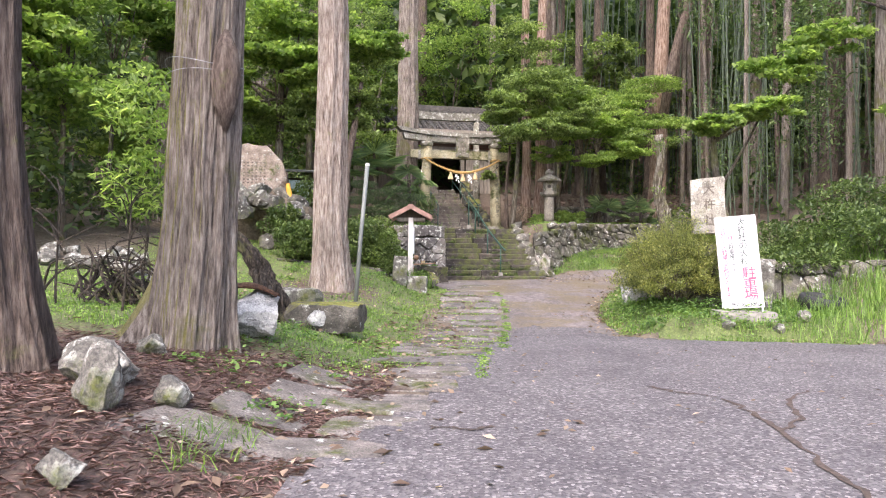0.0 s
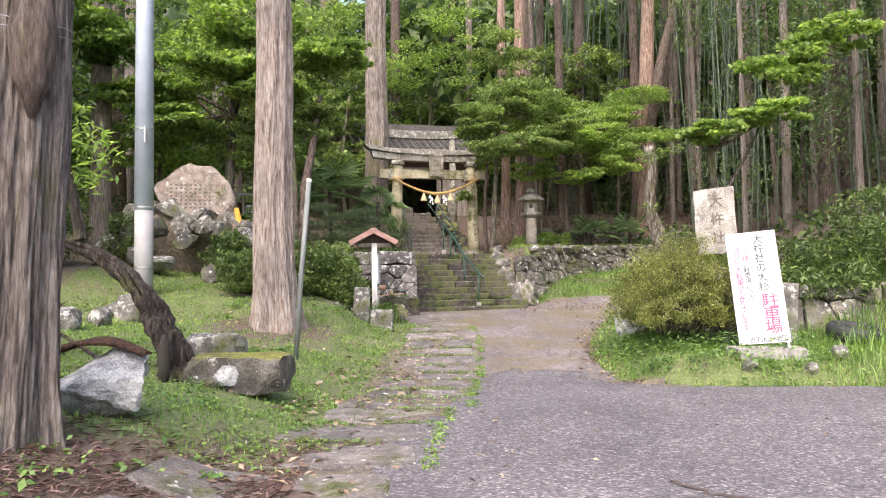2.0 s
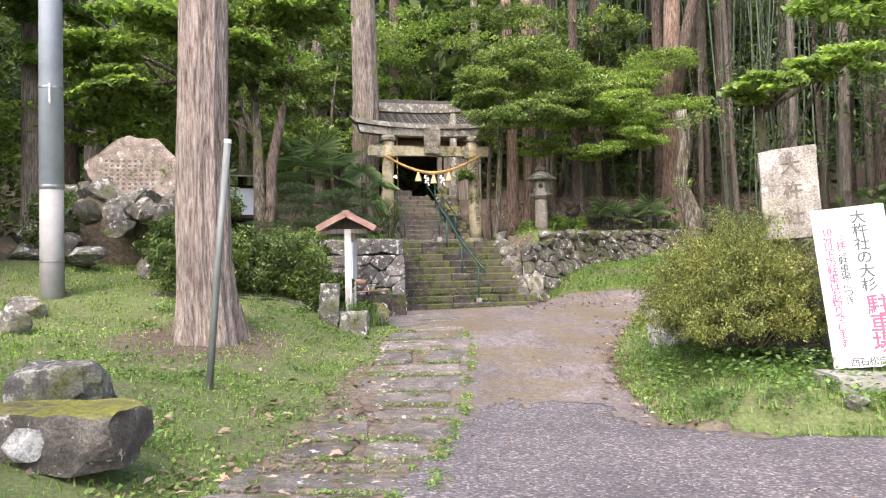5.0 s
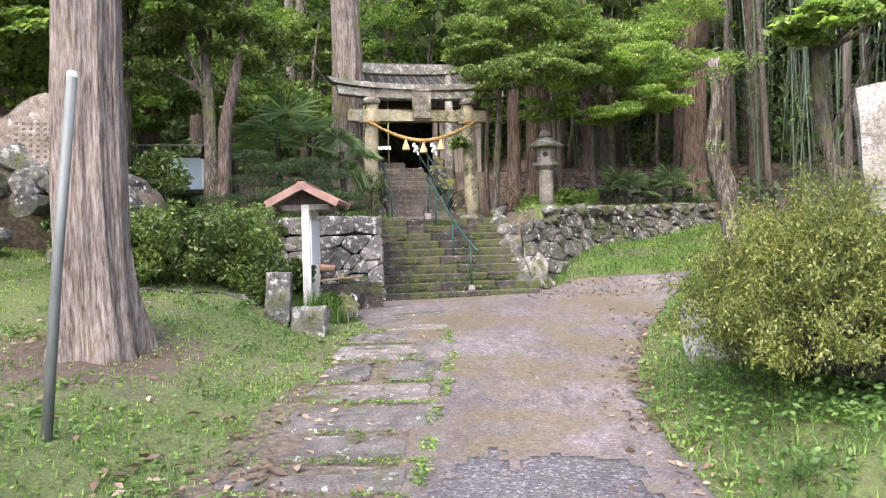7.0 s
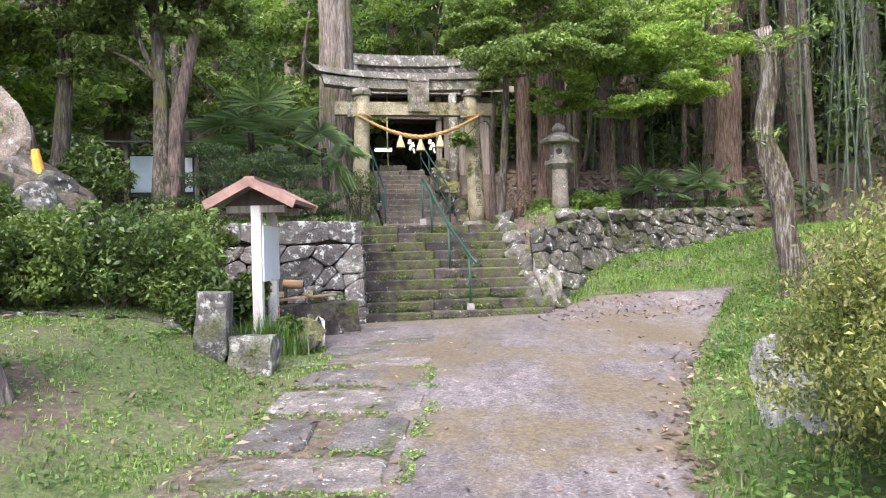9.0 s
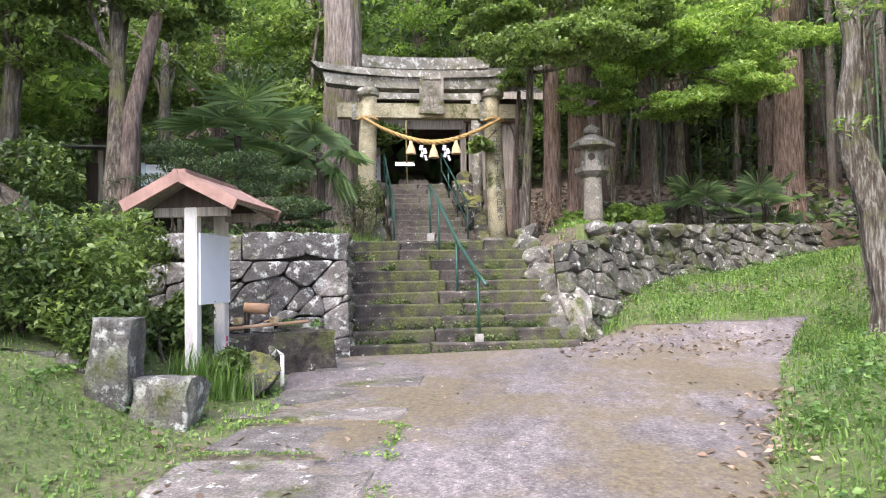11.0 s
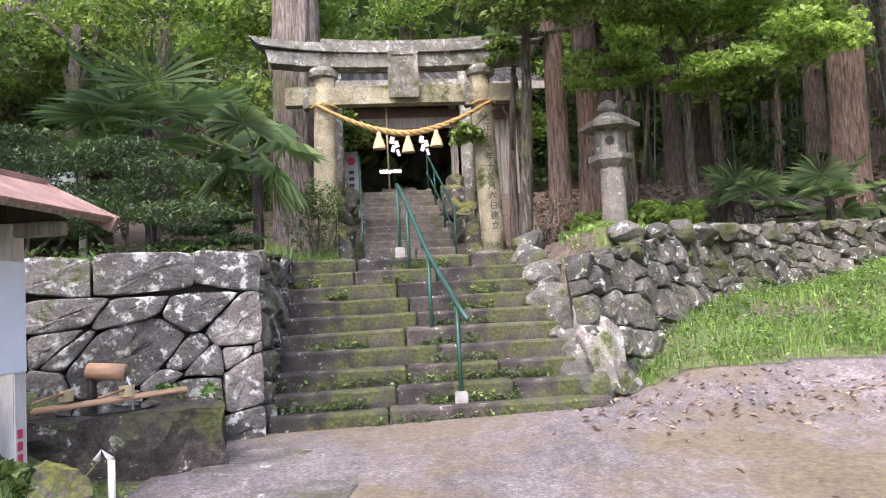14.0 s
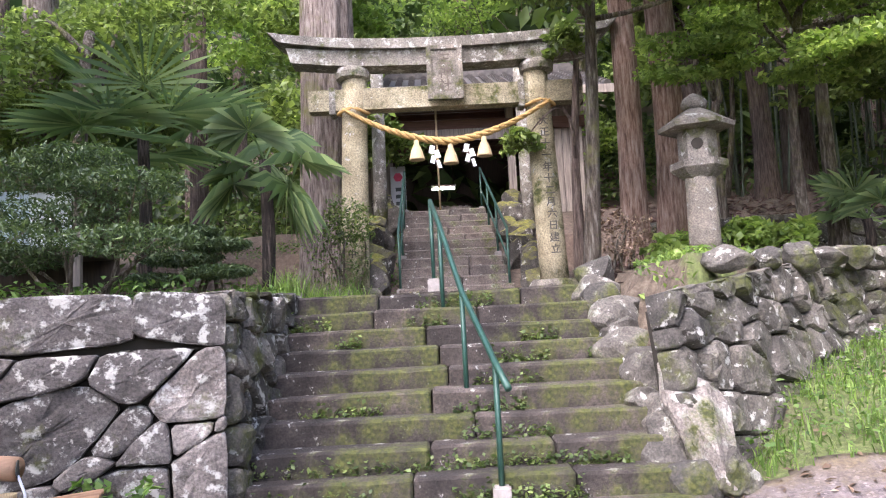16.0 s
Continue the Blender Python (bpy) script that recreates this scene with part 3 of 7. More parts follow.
PATHWAY = [(0.6, 11.0), (0.72, 13), (0.75, 15.5), (0.3, 16.8), (-0.5, 18.4), (-0.9, 19.8), (-0.7, 20.6), (2.3, 21.5), (3.6, 21.7), (5.2, 21.9), (4.7, 20.9), (4.35, 20.2), (3.8, 18.5), (2.95, 16.0), (2.55, 14), (2.55, 11.9), (3.4, 11.35), (2.0, 10.9)]
sheet("pavement", PATHWAY, 0.08, 0.018, M_CONCRETE, "rough pale concrete path with yellowish moss")

# ---------- stone walls, stone by stone ----------
def clip_poly(poly, p, n):
    out = []
    for a, b in zip(poly, poly[1:] + poly[:1]):
        da, db = (a - p).dot(n), (b - p).dot(n)
        if da <= 0:
            out.append(a)
        if da * db < 0:
            out.append(a + (b - a) * (da / (da - db)))
    return out


def cells(seeds, outline):
    """Convex cells of the seeds inside the outline."""
    for i, s in enumerate(seeds):
        poly = list(outline)
        for j, o in enumerate(seeds):
            if j != i and (o - s).length < 2.5:
                poly = clip_poly(poly, (s + o) / 2, (o - s).normalized())
                if len(poly) < 3:
                    break
        if len(poly) >= 3:
            yield s, poly


def stone_mesh(poly, depth, joint, rnd):
    """One stone: outline in the wall's plane (x along, y up), face towards +z of the plane."""
    c = sum(poly, Vector((0, 0))) / len(poly)
    fine = []
    for a, b in zip(poly, poly[1:] + poly[:1]):
        if (b - a).length < 0.03:
            continue
        fine.append(a + (b - a) * 0.12)
        if (b - a).length > 0.22:
            fine.append(a + (b - a) * 0.5 + Vector((rnd.gauss(0, 0.008), rnd.gauss(0, 0.008))))
        fine.append(a + (b - a) * 0.88)
    n = len(fine)
    if n < 4:
        return None
    size = max((p - c).length for p in fine)
    tilt = Vector((rnd.gauss(0, 0.12), rnd.gauss(0, 0.12)))
    rings = [(1 - joint / size, -0.12), (1 - joint / size, depth * 0.55), (1 - (joint + 0.022) / size, depth * 0.9), (0.55, depth)]
    verts, faces = [], []
    for k, (s, h) in enumerate(rings):
        for p in fine:
            q = c + (p - c) * max(0.2, s)
            hh = h + ((p - c).dot(tilt) + rnd.gauss(0, 0.008) if k > 1 else 0)
            verts.append((q.x, q.y, hh))
    for r in range(3):
        for k in range(n):
            faces.append((r * n + k, r * n + (k + 1) % n, (r + 1) * n + (k + 1) % n, (r + 1) * n + k))
    verts.append((c.x + rnd.gauss(0, 0.03), c.y + rnd.gauss(0, 0.03), depth * 0.99))
    for k in range(n):
        faces.append((3 * n + k, 3 * n + (k + 1) % n, 4 * n))
    return verts, faces


def stone_wall(name, start, end, foot, crown, sizes, batter, mat, label, seed, depth=0.1, joint=0.012, stretch=1.3, shear=0.25):
    """A dry wall from start to end (plan), its face to the right of that way; foot and crown are heights at both ends."""
    rnd = random.Random(seed)
    a, b = Vector(start), Vector(end)
    L = (b - a).length
    d = (b - a) / L
    turn = math.degrees(math.atan2(d.y, d.x))
    f0, f1 = foot
    t0, t1 = crown
    base = min(f0, f1)
    back = bmesh.new()
    e = 0.22
    vs = [back.verts.new(p) for p in ((e, 0.02, f0 - base - 0.3), (L - e, 0.02, f1 - base - 0.3), (L - e, batter + 0.04, t1 - base - 0.12), (e, batter + 0.04, t0 - base - 0.12),
                                      (e, 0.3, f0 - base - 0.3), (L - e, 0.3, f1 - base - 0.3), (L - e, batter + 0.2, t1 - base - 0.14), (e, batter + 0.2, t0 - base - 0.14))]
    for q in ((0, 1, 2, 3), (5, 4, 7, 6), (3, 2, 6, 7), (1, 5, 6, 2), (4, 0, 3, 7), (4, 5, 1, 0)):
        back.faces.new([vs[i] for i in q])
    wall = part(name, back, M_DARKFILL)
    wall.matrix_world = pose(a.x, a.y, base, 0, 0, turn)
    tagged(wall, label, "stone wall", kind="structure")
    def skew(p):
        return Vector((p.x / stretch + shear * p.y, p.y))

    def unskew(p):
        return Vector(((p.x - shear * p.y) * stretch, p.y))
    outline = [skew(Vector(p)) for p in ((0, f0 - base - 0.12), (L, f1 - base - 0.12), (L, t1 - base), (0, t0 - base))]
    seeds = []
    top = max(t0, t1) - base
    low = min(f0, f1) - base
    z, row = low, 0
    while z < top + 0.1:
        h = rnd.uniform(*sizes) * 0.8
        x = -rnd.random() * sizes[1]
        while x < L + 0.2:
            w = rnd.uniform(*sizes)
            seeds.append(skew(Vector((x + w / 2, z + h / 2 + rnd.uniform(-0.45, 0.45) * h))))
            x += w
        z += h
    rise = max(top, 0.1)
    lean = math.atan2(batter, rise)
    for s, poly in cells(seeds, outline):
        made = stone_mesh([unskew(p) for p in poly], depth * rnd.uniform(0.6, 1.3), joint, rnd)
        if made:
            ob = mesh_object("stone", *made, mat, wall)
            ob.matrix_parent_inverse = Matrix()
            ob.matrix_basis = Matrix.Rotation(math.pi / 2 - lean, 4, "X")
    return wall


M_CARVE = plain_material("weathered carving", (0.13, 0.11, 0.09), 0.9, 0, 0.5, 12)
# Earth behind stones; also the painted shade of openings that have no depth.
M_DARKFILL = plain_material("dark earth fill and opening shade", (0.03, 0.026, 0.02), 0.95)


def power_cells(seeds, outline):
    """Convex cells of weighted seeds (point, radius) inside the outline."""
    for i, (s, r) in enumerate(seeds):
        poly = list(outline)
        for j, (o, q) in enumerate(seeds):
            d = (o - s).length
            if j != i and d < 2.0:
                n = (o - s) / d
                poly = clip_poly(poly, s + n * ((d * d + r * r - q * q) / (2 * d)), n)
                if len(poly) < 3:
                    break
        if len(poly) >= 3:
            yield poly


def hewn_stone(poly, depth, joint, rnd):
    """A rough block: broken outline, worn arris, gently uneven face."""
    c = sum(poly, Vector((0, 0))) / len(poly)
    edge = []
    for a, b in zip(poly, poly[1:] + poly[:1]):
        L = (b - a).length
        if L < 0.025:
            continue
        n = max(2, int(L / 0.055))
        nrm = Vector((b.y - a.y, a.x - b.x)) / L
        bow = rnd.uniform(-0.01, 0.008) * min(1, L / 0.3)
        for k in range(n):
            u = (k + 0.5) / n
            edge.append(a + (b - a) * u - nrm * (joint + bow * math.sin(math.pi * u) + abs(rnd.gauss(0, 0.003)) + 0.022 * abs(2 * u - 1) ** 7))
    n = len(edge)
    if n < 5:
        return None
    size = max((p - c).length for p in edge)
    tilt = Vector((rnd.gauss(0, 0.06), rnd.gauss(0, 0.06)))
    off = Vector((rnd.uniform(0, 50), rnd.uniform(0, 50), 0))
    verts, faces = [], []
    rings = [(0.0, -0.14), (0.0, depth * 0.75), (0.006, depth * 0.93), (0.022, depth), (size * 0.35, depth * 1.02), (size * 0.68, depth * 1.04)]
    for k, (inset, h) in enumerate(rings):
        for p in edge:
            d = p - c
            q = c + d * max(0.12, 1 - inset / max(d.length, 0.02))
            hh = h
            if k > 1:
                w = Vector((q.x * 7, q.y * 7, 0)) + off
                hh += (q - c).dot(tilt) + 0.02 * noise.noise(w) + 0.01 * noise.noise(w * 3.1)
            verts.append((q.x, q.y, hh))
    for r in range(len(rings) - 1):
        for k in range(n):
            faces.append((r * n + k, r * n + (k + 1) % n, (r + 1) * n + (k + 1) % n, (r + 1) * n + k))
    verts.append((c.x, c.y, depth * 1.04))
    o = (len(rings) - 1) * n
    for k in range(n):
        faces.append((o + k, o + (k + 1) % n, len(verts) - 1))
    return verts, faces


def block_wall(name, start, end, foot, crown, mat, label, seed):
    """Dry wall: a course of big squared blocks over slanting boulders chinked with small stones."""
    rnd = random.Random(seed)
    a, b = Vector(start), Vector(end)
    L = (b - a).length
    base, batter = min(foot), 0.12
    top = min(crown) - base
    core = box(bmesh.new(), 0.06, L - 0.06, 0.03, 0.3, -0.3, top - 0.1)
    for v in core.verts:
        v.co.y += batter * max(0.0, v.co.z) / top
    wall = part(name, core, M_DARKFILL)
    wall.matrix_world = pose(a.x, a.y, base, 0, 0, math.degrees(math.atan2(b.y - a.y, b.x - a.x)))
    tagged(wall, label, "stone wall", kind="structure")
    polys, x = [], L
    cap = 0.3
    while x > 0.05:
        w = min(rnd.uniform(0.45, 0.72), x)
        if x - w < 0.2:
            w = x
        dip = [rnd.uniform(-0.06, 0.05) for _ in range(2)]
        rise = [rnd.uniform(-0.03, 0.04) for _ in range(2)]
        lean = rnd.uniform(-0.03, 0.03)
        polys.append([Vector((x - w + lean, top - cap + dip[0])), Vector((x, top - cap + dip[1])), Vector((x - lean * 0.5, top + rise[1])), Vector((x - w, top + rise[0]))])
        x -= w
    turn = radians(26)
    ca, sa = math.cos(turn), math.sin(turn)

    def slant(p):
        return Vector(((p.x * ca + p.y * sa) / 1.75, -p.x * sa + p.y * ca))

    def unslant(p):
        u, v = p.x * 1.75, p.y
        return Vector((u * ca - v * sa, u * sa + v * ca))
    outline = [slant(Vector(p)) for p in ((0, -0.15), (L, -0.15), (L, top - cap - 0.03), (0, top - cap - 0.03))]
    seeds = []
    for radius, tries in ((0.2, 50), (0.14, 200), (0.05, 160)):
        for _ in range(tries):
            p = slant(Vector((rnd.uniform(-0.1, L + 0.1), rnd.uniform(-0.2, top - cap))))
            r = radius * rnd.uniform(0.85, 1.15)
            if all((p - q).length > (r + t) * 0.95 for q, t in seeds):
                seeds.append((p, r))
    polys += [[unslant(p) for p in poly] for poly in power_cells(seeds, outline)]
    lean = math.atan2(batter, top)
    for poly in polys:
        made = hewn_stone(poly, rnd.uniform(0.07, 0.11), 0.002, rnd)
        if made:
            ob = mesh_object("stone", *made, mat, wall)
            ob.matrix_parent_inverse = Matrix()
            ob.matrix_basis = Matrix.Rotation(math.pi / 2 - lean, 4, "X")
    return wall


def build_walls():
    block_wall("wall_west", LEFT_BEND, LEFT_CORNER, (0.5, 0.36), (1.87, 1.9), M_WALLSTONE, "dry wall of large grey lichened boulders beside the steps", 8)
    block_wall("wall_west_far", LEFT_FAR, LEFT_BEND, (0.75, 0.5), (1.85, 1.87), M_WALLSTONE, "dry wall of grey boulders behind the shrubs", 12)
    back = LEFT_CORNER + Vector((-math.sin(STEP_TURN), math.cos(STEP_TURN))) * 2.2
    stone_wall("wall_west_return", LEFT_CORNER + Vector((-0.05, 0.12)), back, (0.36, 1.7), (1.88, 1.92), (0.2, 0.4), 0.08, M_WALLSTONE_R, "grey stone side wall along the steps", 9, 0.08)
    stone_wall("wall_east", RIGHT_WALL[0] + Vector((-0.05, -0.25)), RIGHT_WALL[1], (0.5, 1.05), (1.75, 2.12), (0.22, 0.46), 0.25, M_WALLSTONE_R, "low mossy rubble wall with white lichen", 21, 0.1)
    stone_wall("wall_east_far", RIGHT_WALL[1], RIGHT_WALL[2], (1.05, 1.6), (2.12, 2.22), (0.2, 0.4), 0.2, M_WALLSTONE_R, "low mossy rubble wall with white lichen", 22, 0.09)
    stone_wall("wall_shrub_bed", (-4.0, 16.6), (-1.45, 17.45), (0.6, 0.42), (1.0, 0.75), (0.22, 0.4), 0.08, M_WALLSTONE_R, "low stone edging under the shrubs", 31, 0.08)
    stone_wall("wall_terrace", (2.2, 27.6), (9.5, 28.6), (2.25, 2.3), (2.9, 2.9), (0.22, 0.42), 0.15, M_WALLSTONE_R, "rough terrace wall in the wood", 33, 0.08)
    stone_wall("wall_bank", (5.3, 13.9), (10.5, 12.6), (0.45, 0.4), (1.05, 1.2), (0.25, 0.5), 0.2, M_WALLSTONE_R, "overgrown rubble bank beside the lane", 35, 0.08)


# ---------- steps ----------
def block_mesh(w, d, h, rnd):
    bm = bmesh.new()
    bmesh.ops.create_cube(bm, size=1.0, matrix=Matrix.Diagonal((w, d, h, 1)))
    bmesh.ops.bevel(bm, geom=bm.edges[:], offset=min(0.018, h * 0.12), segments=1, affect="EDGES")
    bmesh.ops.subdivide_edges(bm, edges=[e for e in bm.edges if e.calc_length() > 0.3], cuts=3)
    for v in bm.verts:
        q = v.co + Vector((rnd.random() * 0.001, 0, 0))
        k = Vector((q.x * 4 + rnd.seed_x, q.y * 4, q.z * 6))
        v.co += Vector((0, 0.012 * noise.noise(k), 0.011 * noise.noise(k + Vector((5, 5, 5)))))
    return bm


class Jitter(random.Random):
    seed_x = 0.0


def flight(name, label, foot, turn, count, rise, run, width_low, width_high, mat, seed, blocks):
    rnd = Jitter(seed)
    st = new(name)
    st.matrix_world = pose(foot[0], foot[1], foot[2], 0, 0, math.degrees(turn))
    tagged(st, label, "stone steps", kind="structure")
    for i in range(count):
        half0, half1 = (width_low[k] + (width_high[k] - width_low[k]) * i / (count - 1) for k in (0, 1))
        x = half0
        while x < half1 - 0.05:
            w = rnd.uniform(*blocks)
            if half1 - (x + w) < blocks[0] * 0.6:
                w = half1 - x
            rnd.seed_x = rnd.uniform(0, 90)
            ob = part("step_stone", block_mesh(w - 0.012, run + 0.22, rise + 0.03, rnd), mat, st)
            ob.location = (x + w / 2, i * run + (run + 0.2) / 2 + rnd.gauss(0, 0.012), i * rise + rise / 2 + rnd.gauss(0, 0.006) - 0.015)
            ob.rotation_euler = (rnd.gauss(0, 0.012), rnd.gauss(0, 0.006), rnd.gauss(0, 0.008))
            x += w
    core = bmesh.new()
    L = count * run
    vs = [core.verts.new(p) for p in ((width_low[0], 0.15, -0.3), (width_low[1], 0.15, -0.3), (width_high[1], L + 0.2, -0.3), (width_high[0], L + 0.2, -0.3),
                                      (width_low[0], 0.15, rise * 0.5), (width_low[1], 0.15, rise * 0.5), (width_high[1], L + 0.2, (count - 0.6) * rise), (width_high[0], L + 0.2, (count - 0.6) * rise))]
    for q in ((3, 2, 1, 0), (4, 5, 6, 7), (0, 1, 5, 4), (1, 2, 6, 5), (2, 3, 7, 6), (3, 0, 4, 7)):
        core.faces.new([vs[k] for k in q])
    part("step_core", core, M_DARKFILL, st)
    return st


LOW_FOOT = (0.75, 20.82, 0.36)
LOW_COUNT, LOW_RISE, LOW_RUN = 10, 0.152, 0.235
UP_FOOT = (-0.2, 25.75, 1.88)
UP_COUNT, UP_RISE, UP_RUN = 11, 0.158, 0.39


def build_steps():
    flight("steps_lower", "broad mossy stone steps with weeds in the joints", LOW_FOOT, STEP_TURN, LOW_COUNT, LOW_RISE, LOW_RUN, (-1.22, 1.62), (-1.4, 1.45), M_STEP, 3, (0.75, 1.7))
    flight("steps_upper", "straight stone steps up to the shrine hall", UP_FOOT, UP_TURN, UP_COUNT, UP_RISE, UP_RUN, (-0.72, 0.78), (-0.72, 0.78), M_STEP_UP, 4, (0.6, 1.5))
    rnd = random.Random(2)
    landing = new("landing")
    landing.matrix_world = pose(0.3, 23.15, 1.86, 0, 0, math.degrees(STEP_TURN))
    tagged(landing, "stone slab landing below the torii", "landing", kind="structure")
    y = 0.0
    while y < 2.9:
        x = -1.4
        d = rnd.uniform(0.4, 0.6)
        while x < 1.5:
            w = rnd.uniform(0.5, 0.9)
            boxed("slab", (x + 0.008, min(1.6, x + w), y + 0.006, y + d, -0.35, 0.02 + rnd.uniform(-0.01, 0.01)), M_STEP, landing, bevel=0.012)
            x += w
        y += d


# ---------- torii ----------
TORII = (-0.14, 25.52, 1.92)
TORII_TURN = 14.0


def text_mesh(body, size, mat, m, parent, name="lettering", depth=0.002):
    cu = bpy.data.curves.new(name, "FONT")
    cu.body, cu.size, cu.extrude, cu.align_x, cu.align_y = body, size, depth, "CENTER", "CENTER"
    cu.offset = size * 0.014
    tmp = bpy.data.objects.new(name, cu)
    me = bpy.data.meshes.new_from_object(tmp)
    bpy.data.objects.remove(tmp)
    bpy.data.curves.remove(cu)
    me.materials.clear()
    me.materials.append(mat)
    ob = new(name, me)
    ob.parent = parent
    ob.matrix_basis = m
    return ob


def beam(half, z_mid, z_end, h, y0, y1, cut=0.0, n=25):
    """A beam that bows upward to its ends; cut slants the end faces."""
    verts, faces = [], []
    for i in range(n):
        u = -1 + 2 * i / (n - 1)
        zz = z_mid + (z_end - z_mid) * abs(u) ** 2.6
        for yy, dz in ((y0, 0), (y1, 0), (y1, h), (y0, h)):
            verts.append((u * (half + (cut if dz else 0)), yy, zz + dz))
    for i in range(n - 1):
        for k in range(4):
            faces.append((i * 4 + k, i * 4 + (k + 1) % 4, (i + 1) * 4 + (k + 1) % 4, (i + 1) * 4 + k))
    faces.append((0, 1, 2, 3))
    faces.append(tuple((n - 1) * 4 + k for k in (3, 2, 1, 0)))
    return verts, faces


def tassel_shape():
    return lathe([(0.012, 0.12), (0.03, 0.11), (0.035, 0.06), (0.07, -0.02), (0.095, -0.12), (0.1, -0.135), (0.02, -0.13)], 14)


def build_torii():
    t = thing("torii", *TORII, "weathered granite torii gate with lichened beams", "torii", rz=TORII_TURN)
    top = 2.82
    for side in (-1, 1):
        base = mesh_object("base_stone", *lathe([(0.32, -0.2), (0.33, 0.06), (0.28, 0.13), (0.05, 0.13)], 10), M_LANTERN, t)
        base.location = (side * 1.25, 0, 0)
        pts = [(side * (1.25 - 0.09 * k / 8), 0, 0.1 + (top - 0.1) * k / 8) for k in range(9)]
        mesh_object("column", *tube(pts, [0.185 - 0.03 * k / 8 for k in range(9)], 22, 0.03, seed=side * 3), M_TORII, t, smooth=True)
        cap = mesh_object("collar", *lathe([(0.15, -0.02), (0.215, 0.01), (0.225, 0.08), (0.2, 0.14), (0.1, 0.14)], 20), M_TORIITOP, t)
        cap.location = (side * 1.18, 0, top - 0.02)
        boxed("wedge", (side * 1.2 - 0.28, side * 1.2 - 0.2, -0.12, 0.12, 2.34, 2.69), M_TORIITOP, t)
    mesh_object("lower_lintel", *beam(1.74, 2.39, 2.39, 0.27, -0.105, 0.105), M_TORII, t)
    mesh_object("under_lintel", *beam(1.94, top + 0.1, top + 0.2, 0.2, -0.16, 0.16, 0.06), M_TORIITOP, t)
    mesh_object("top_lintel", *beam(2.08, top + 0.303, top + 0.46, 0.13, -0.22, 0.22, 0.14), M_TORIITOP, t)
    boxed("plaque", (-0.2, 0.2, -0.24, -0.165, 2.46, 3.1), M_LANTERN, t, bevel=0.012)
    for x0, x1, z0, z1 in ((-0.225, -0.165, 2.43, 3.13), (0.165, 0.225, 2.43, 3.13), (-0.165, 0.165, 2.43, 2.49), (-0.165, 0.165, 3.07, 3.13)):
        boxed("plaque_frame", (x0, x1, -0.262, -0.2, z0, z1), M_LANTERN, t, bevel=0.008)
    for i, ch in enumerate("三神社"):
        text_mesh(ch, 0.17, M_CARVE, pose(0, -0.243, 2.94 - 0.17 * i, 90), t)
    for i, ch in enumerate("大正十一年十二月六日建立"):
        z = 2.12 - 0.148 * i
        text_mesh(ch, 0.125, M_CUTSHADE, pose(1.27 - 0.09 * z / 2.9, -0.176 + 0.0115 * (z - 0.9), z, 89.2), t)
    for i, ch in enumerate("氏子中"):
        text_mesh(ch, 0.11, M_CUTSHADE, pose(-1.25, -0.183, 0.95 - 0.2 * i, 89), t)
    # sacred rope with tassels and paper strips
    r = thing("sacred_rope", *TORII, "twisted straw rope with tassels and white paper strips", "rope", rz=TORII_TURN)
    strands = []
    n = 90
    for ph in (0, 2.09, 4.19):
        pts, rad = [], []
        for k in range(n):
            u = -1 + 2 * k / (n - 1)
            th = 0.02 + 0.022 * (1 - abs(u)) ** 0.8
            z = 1.9 + 0.47 * abs(u) ** 1.7
            y = -0.24 + 0.02 * abs(u)
            a = ph + k * 0.55
            pts.append((u * 1.3, y + th * 0.6 * math.cos(a), z + th * 0.6 * math.sin(a)))
            rad.append(th * 0.75)
        strands.append(tube(pts, rad, 6))
    mesh_object("rope", *join(*strands), M_ROPE, r, smooth=True)
    for side in (-1, 1):
        ring = [(side * 1.19 + 0.2 * math.cos(a), 0.2 * math.sin(a), 2.37 + 0.02 * math.sin(3 * a)) for a in np.linspace(0, 2 * math.pi, 20)]
        mesh_object("loop", *tube(ring, [0.022] * 20, 6), M_ROPE, r, smooth=True)
    for x in (-0.4, 0.02, 0.44):
        z = 1.9 + 0.47 * (abs(x) / 1.3) ** 1.7 - 0.15
        tt = mesh_object("tassel", *tassel_shape(), M_STRAW, r, smooth=True)
        tt.location = (x, -0.24, z)
    for x in (-0.19, 0.24):
        for k in range(4):
            q = boxed("paper_strip", (-0.032, 0.032, -0.002, 0.002, -0.1, 0.0), M_PAPER, r, bevel=0)
            q.matrix_basis = pose(x + (0.022 if k % 2 else -0.012) + 0.008 * k, -0.25 - 0.01 * k, 1.85 - 0.065 * k, 10 * (-1) ** k, 13 * (-1) ** k, 15 * k)


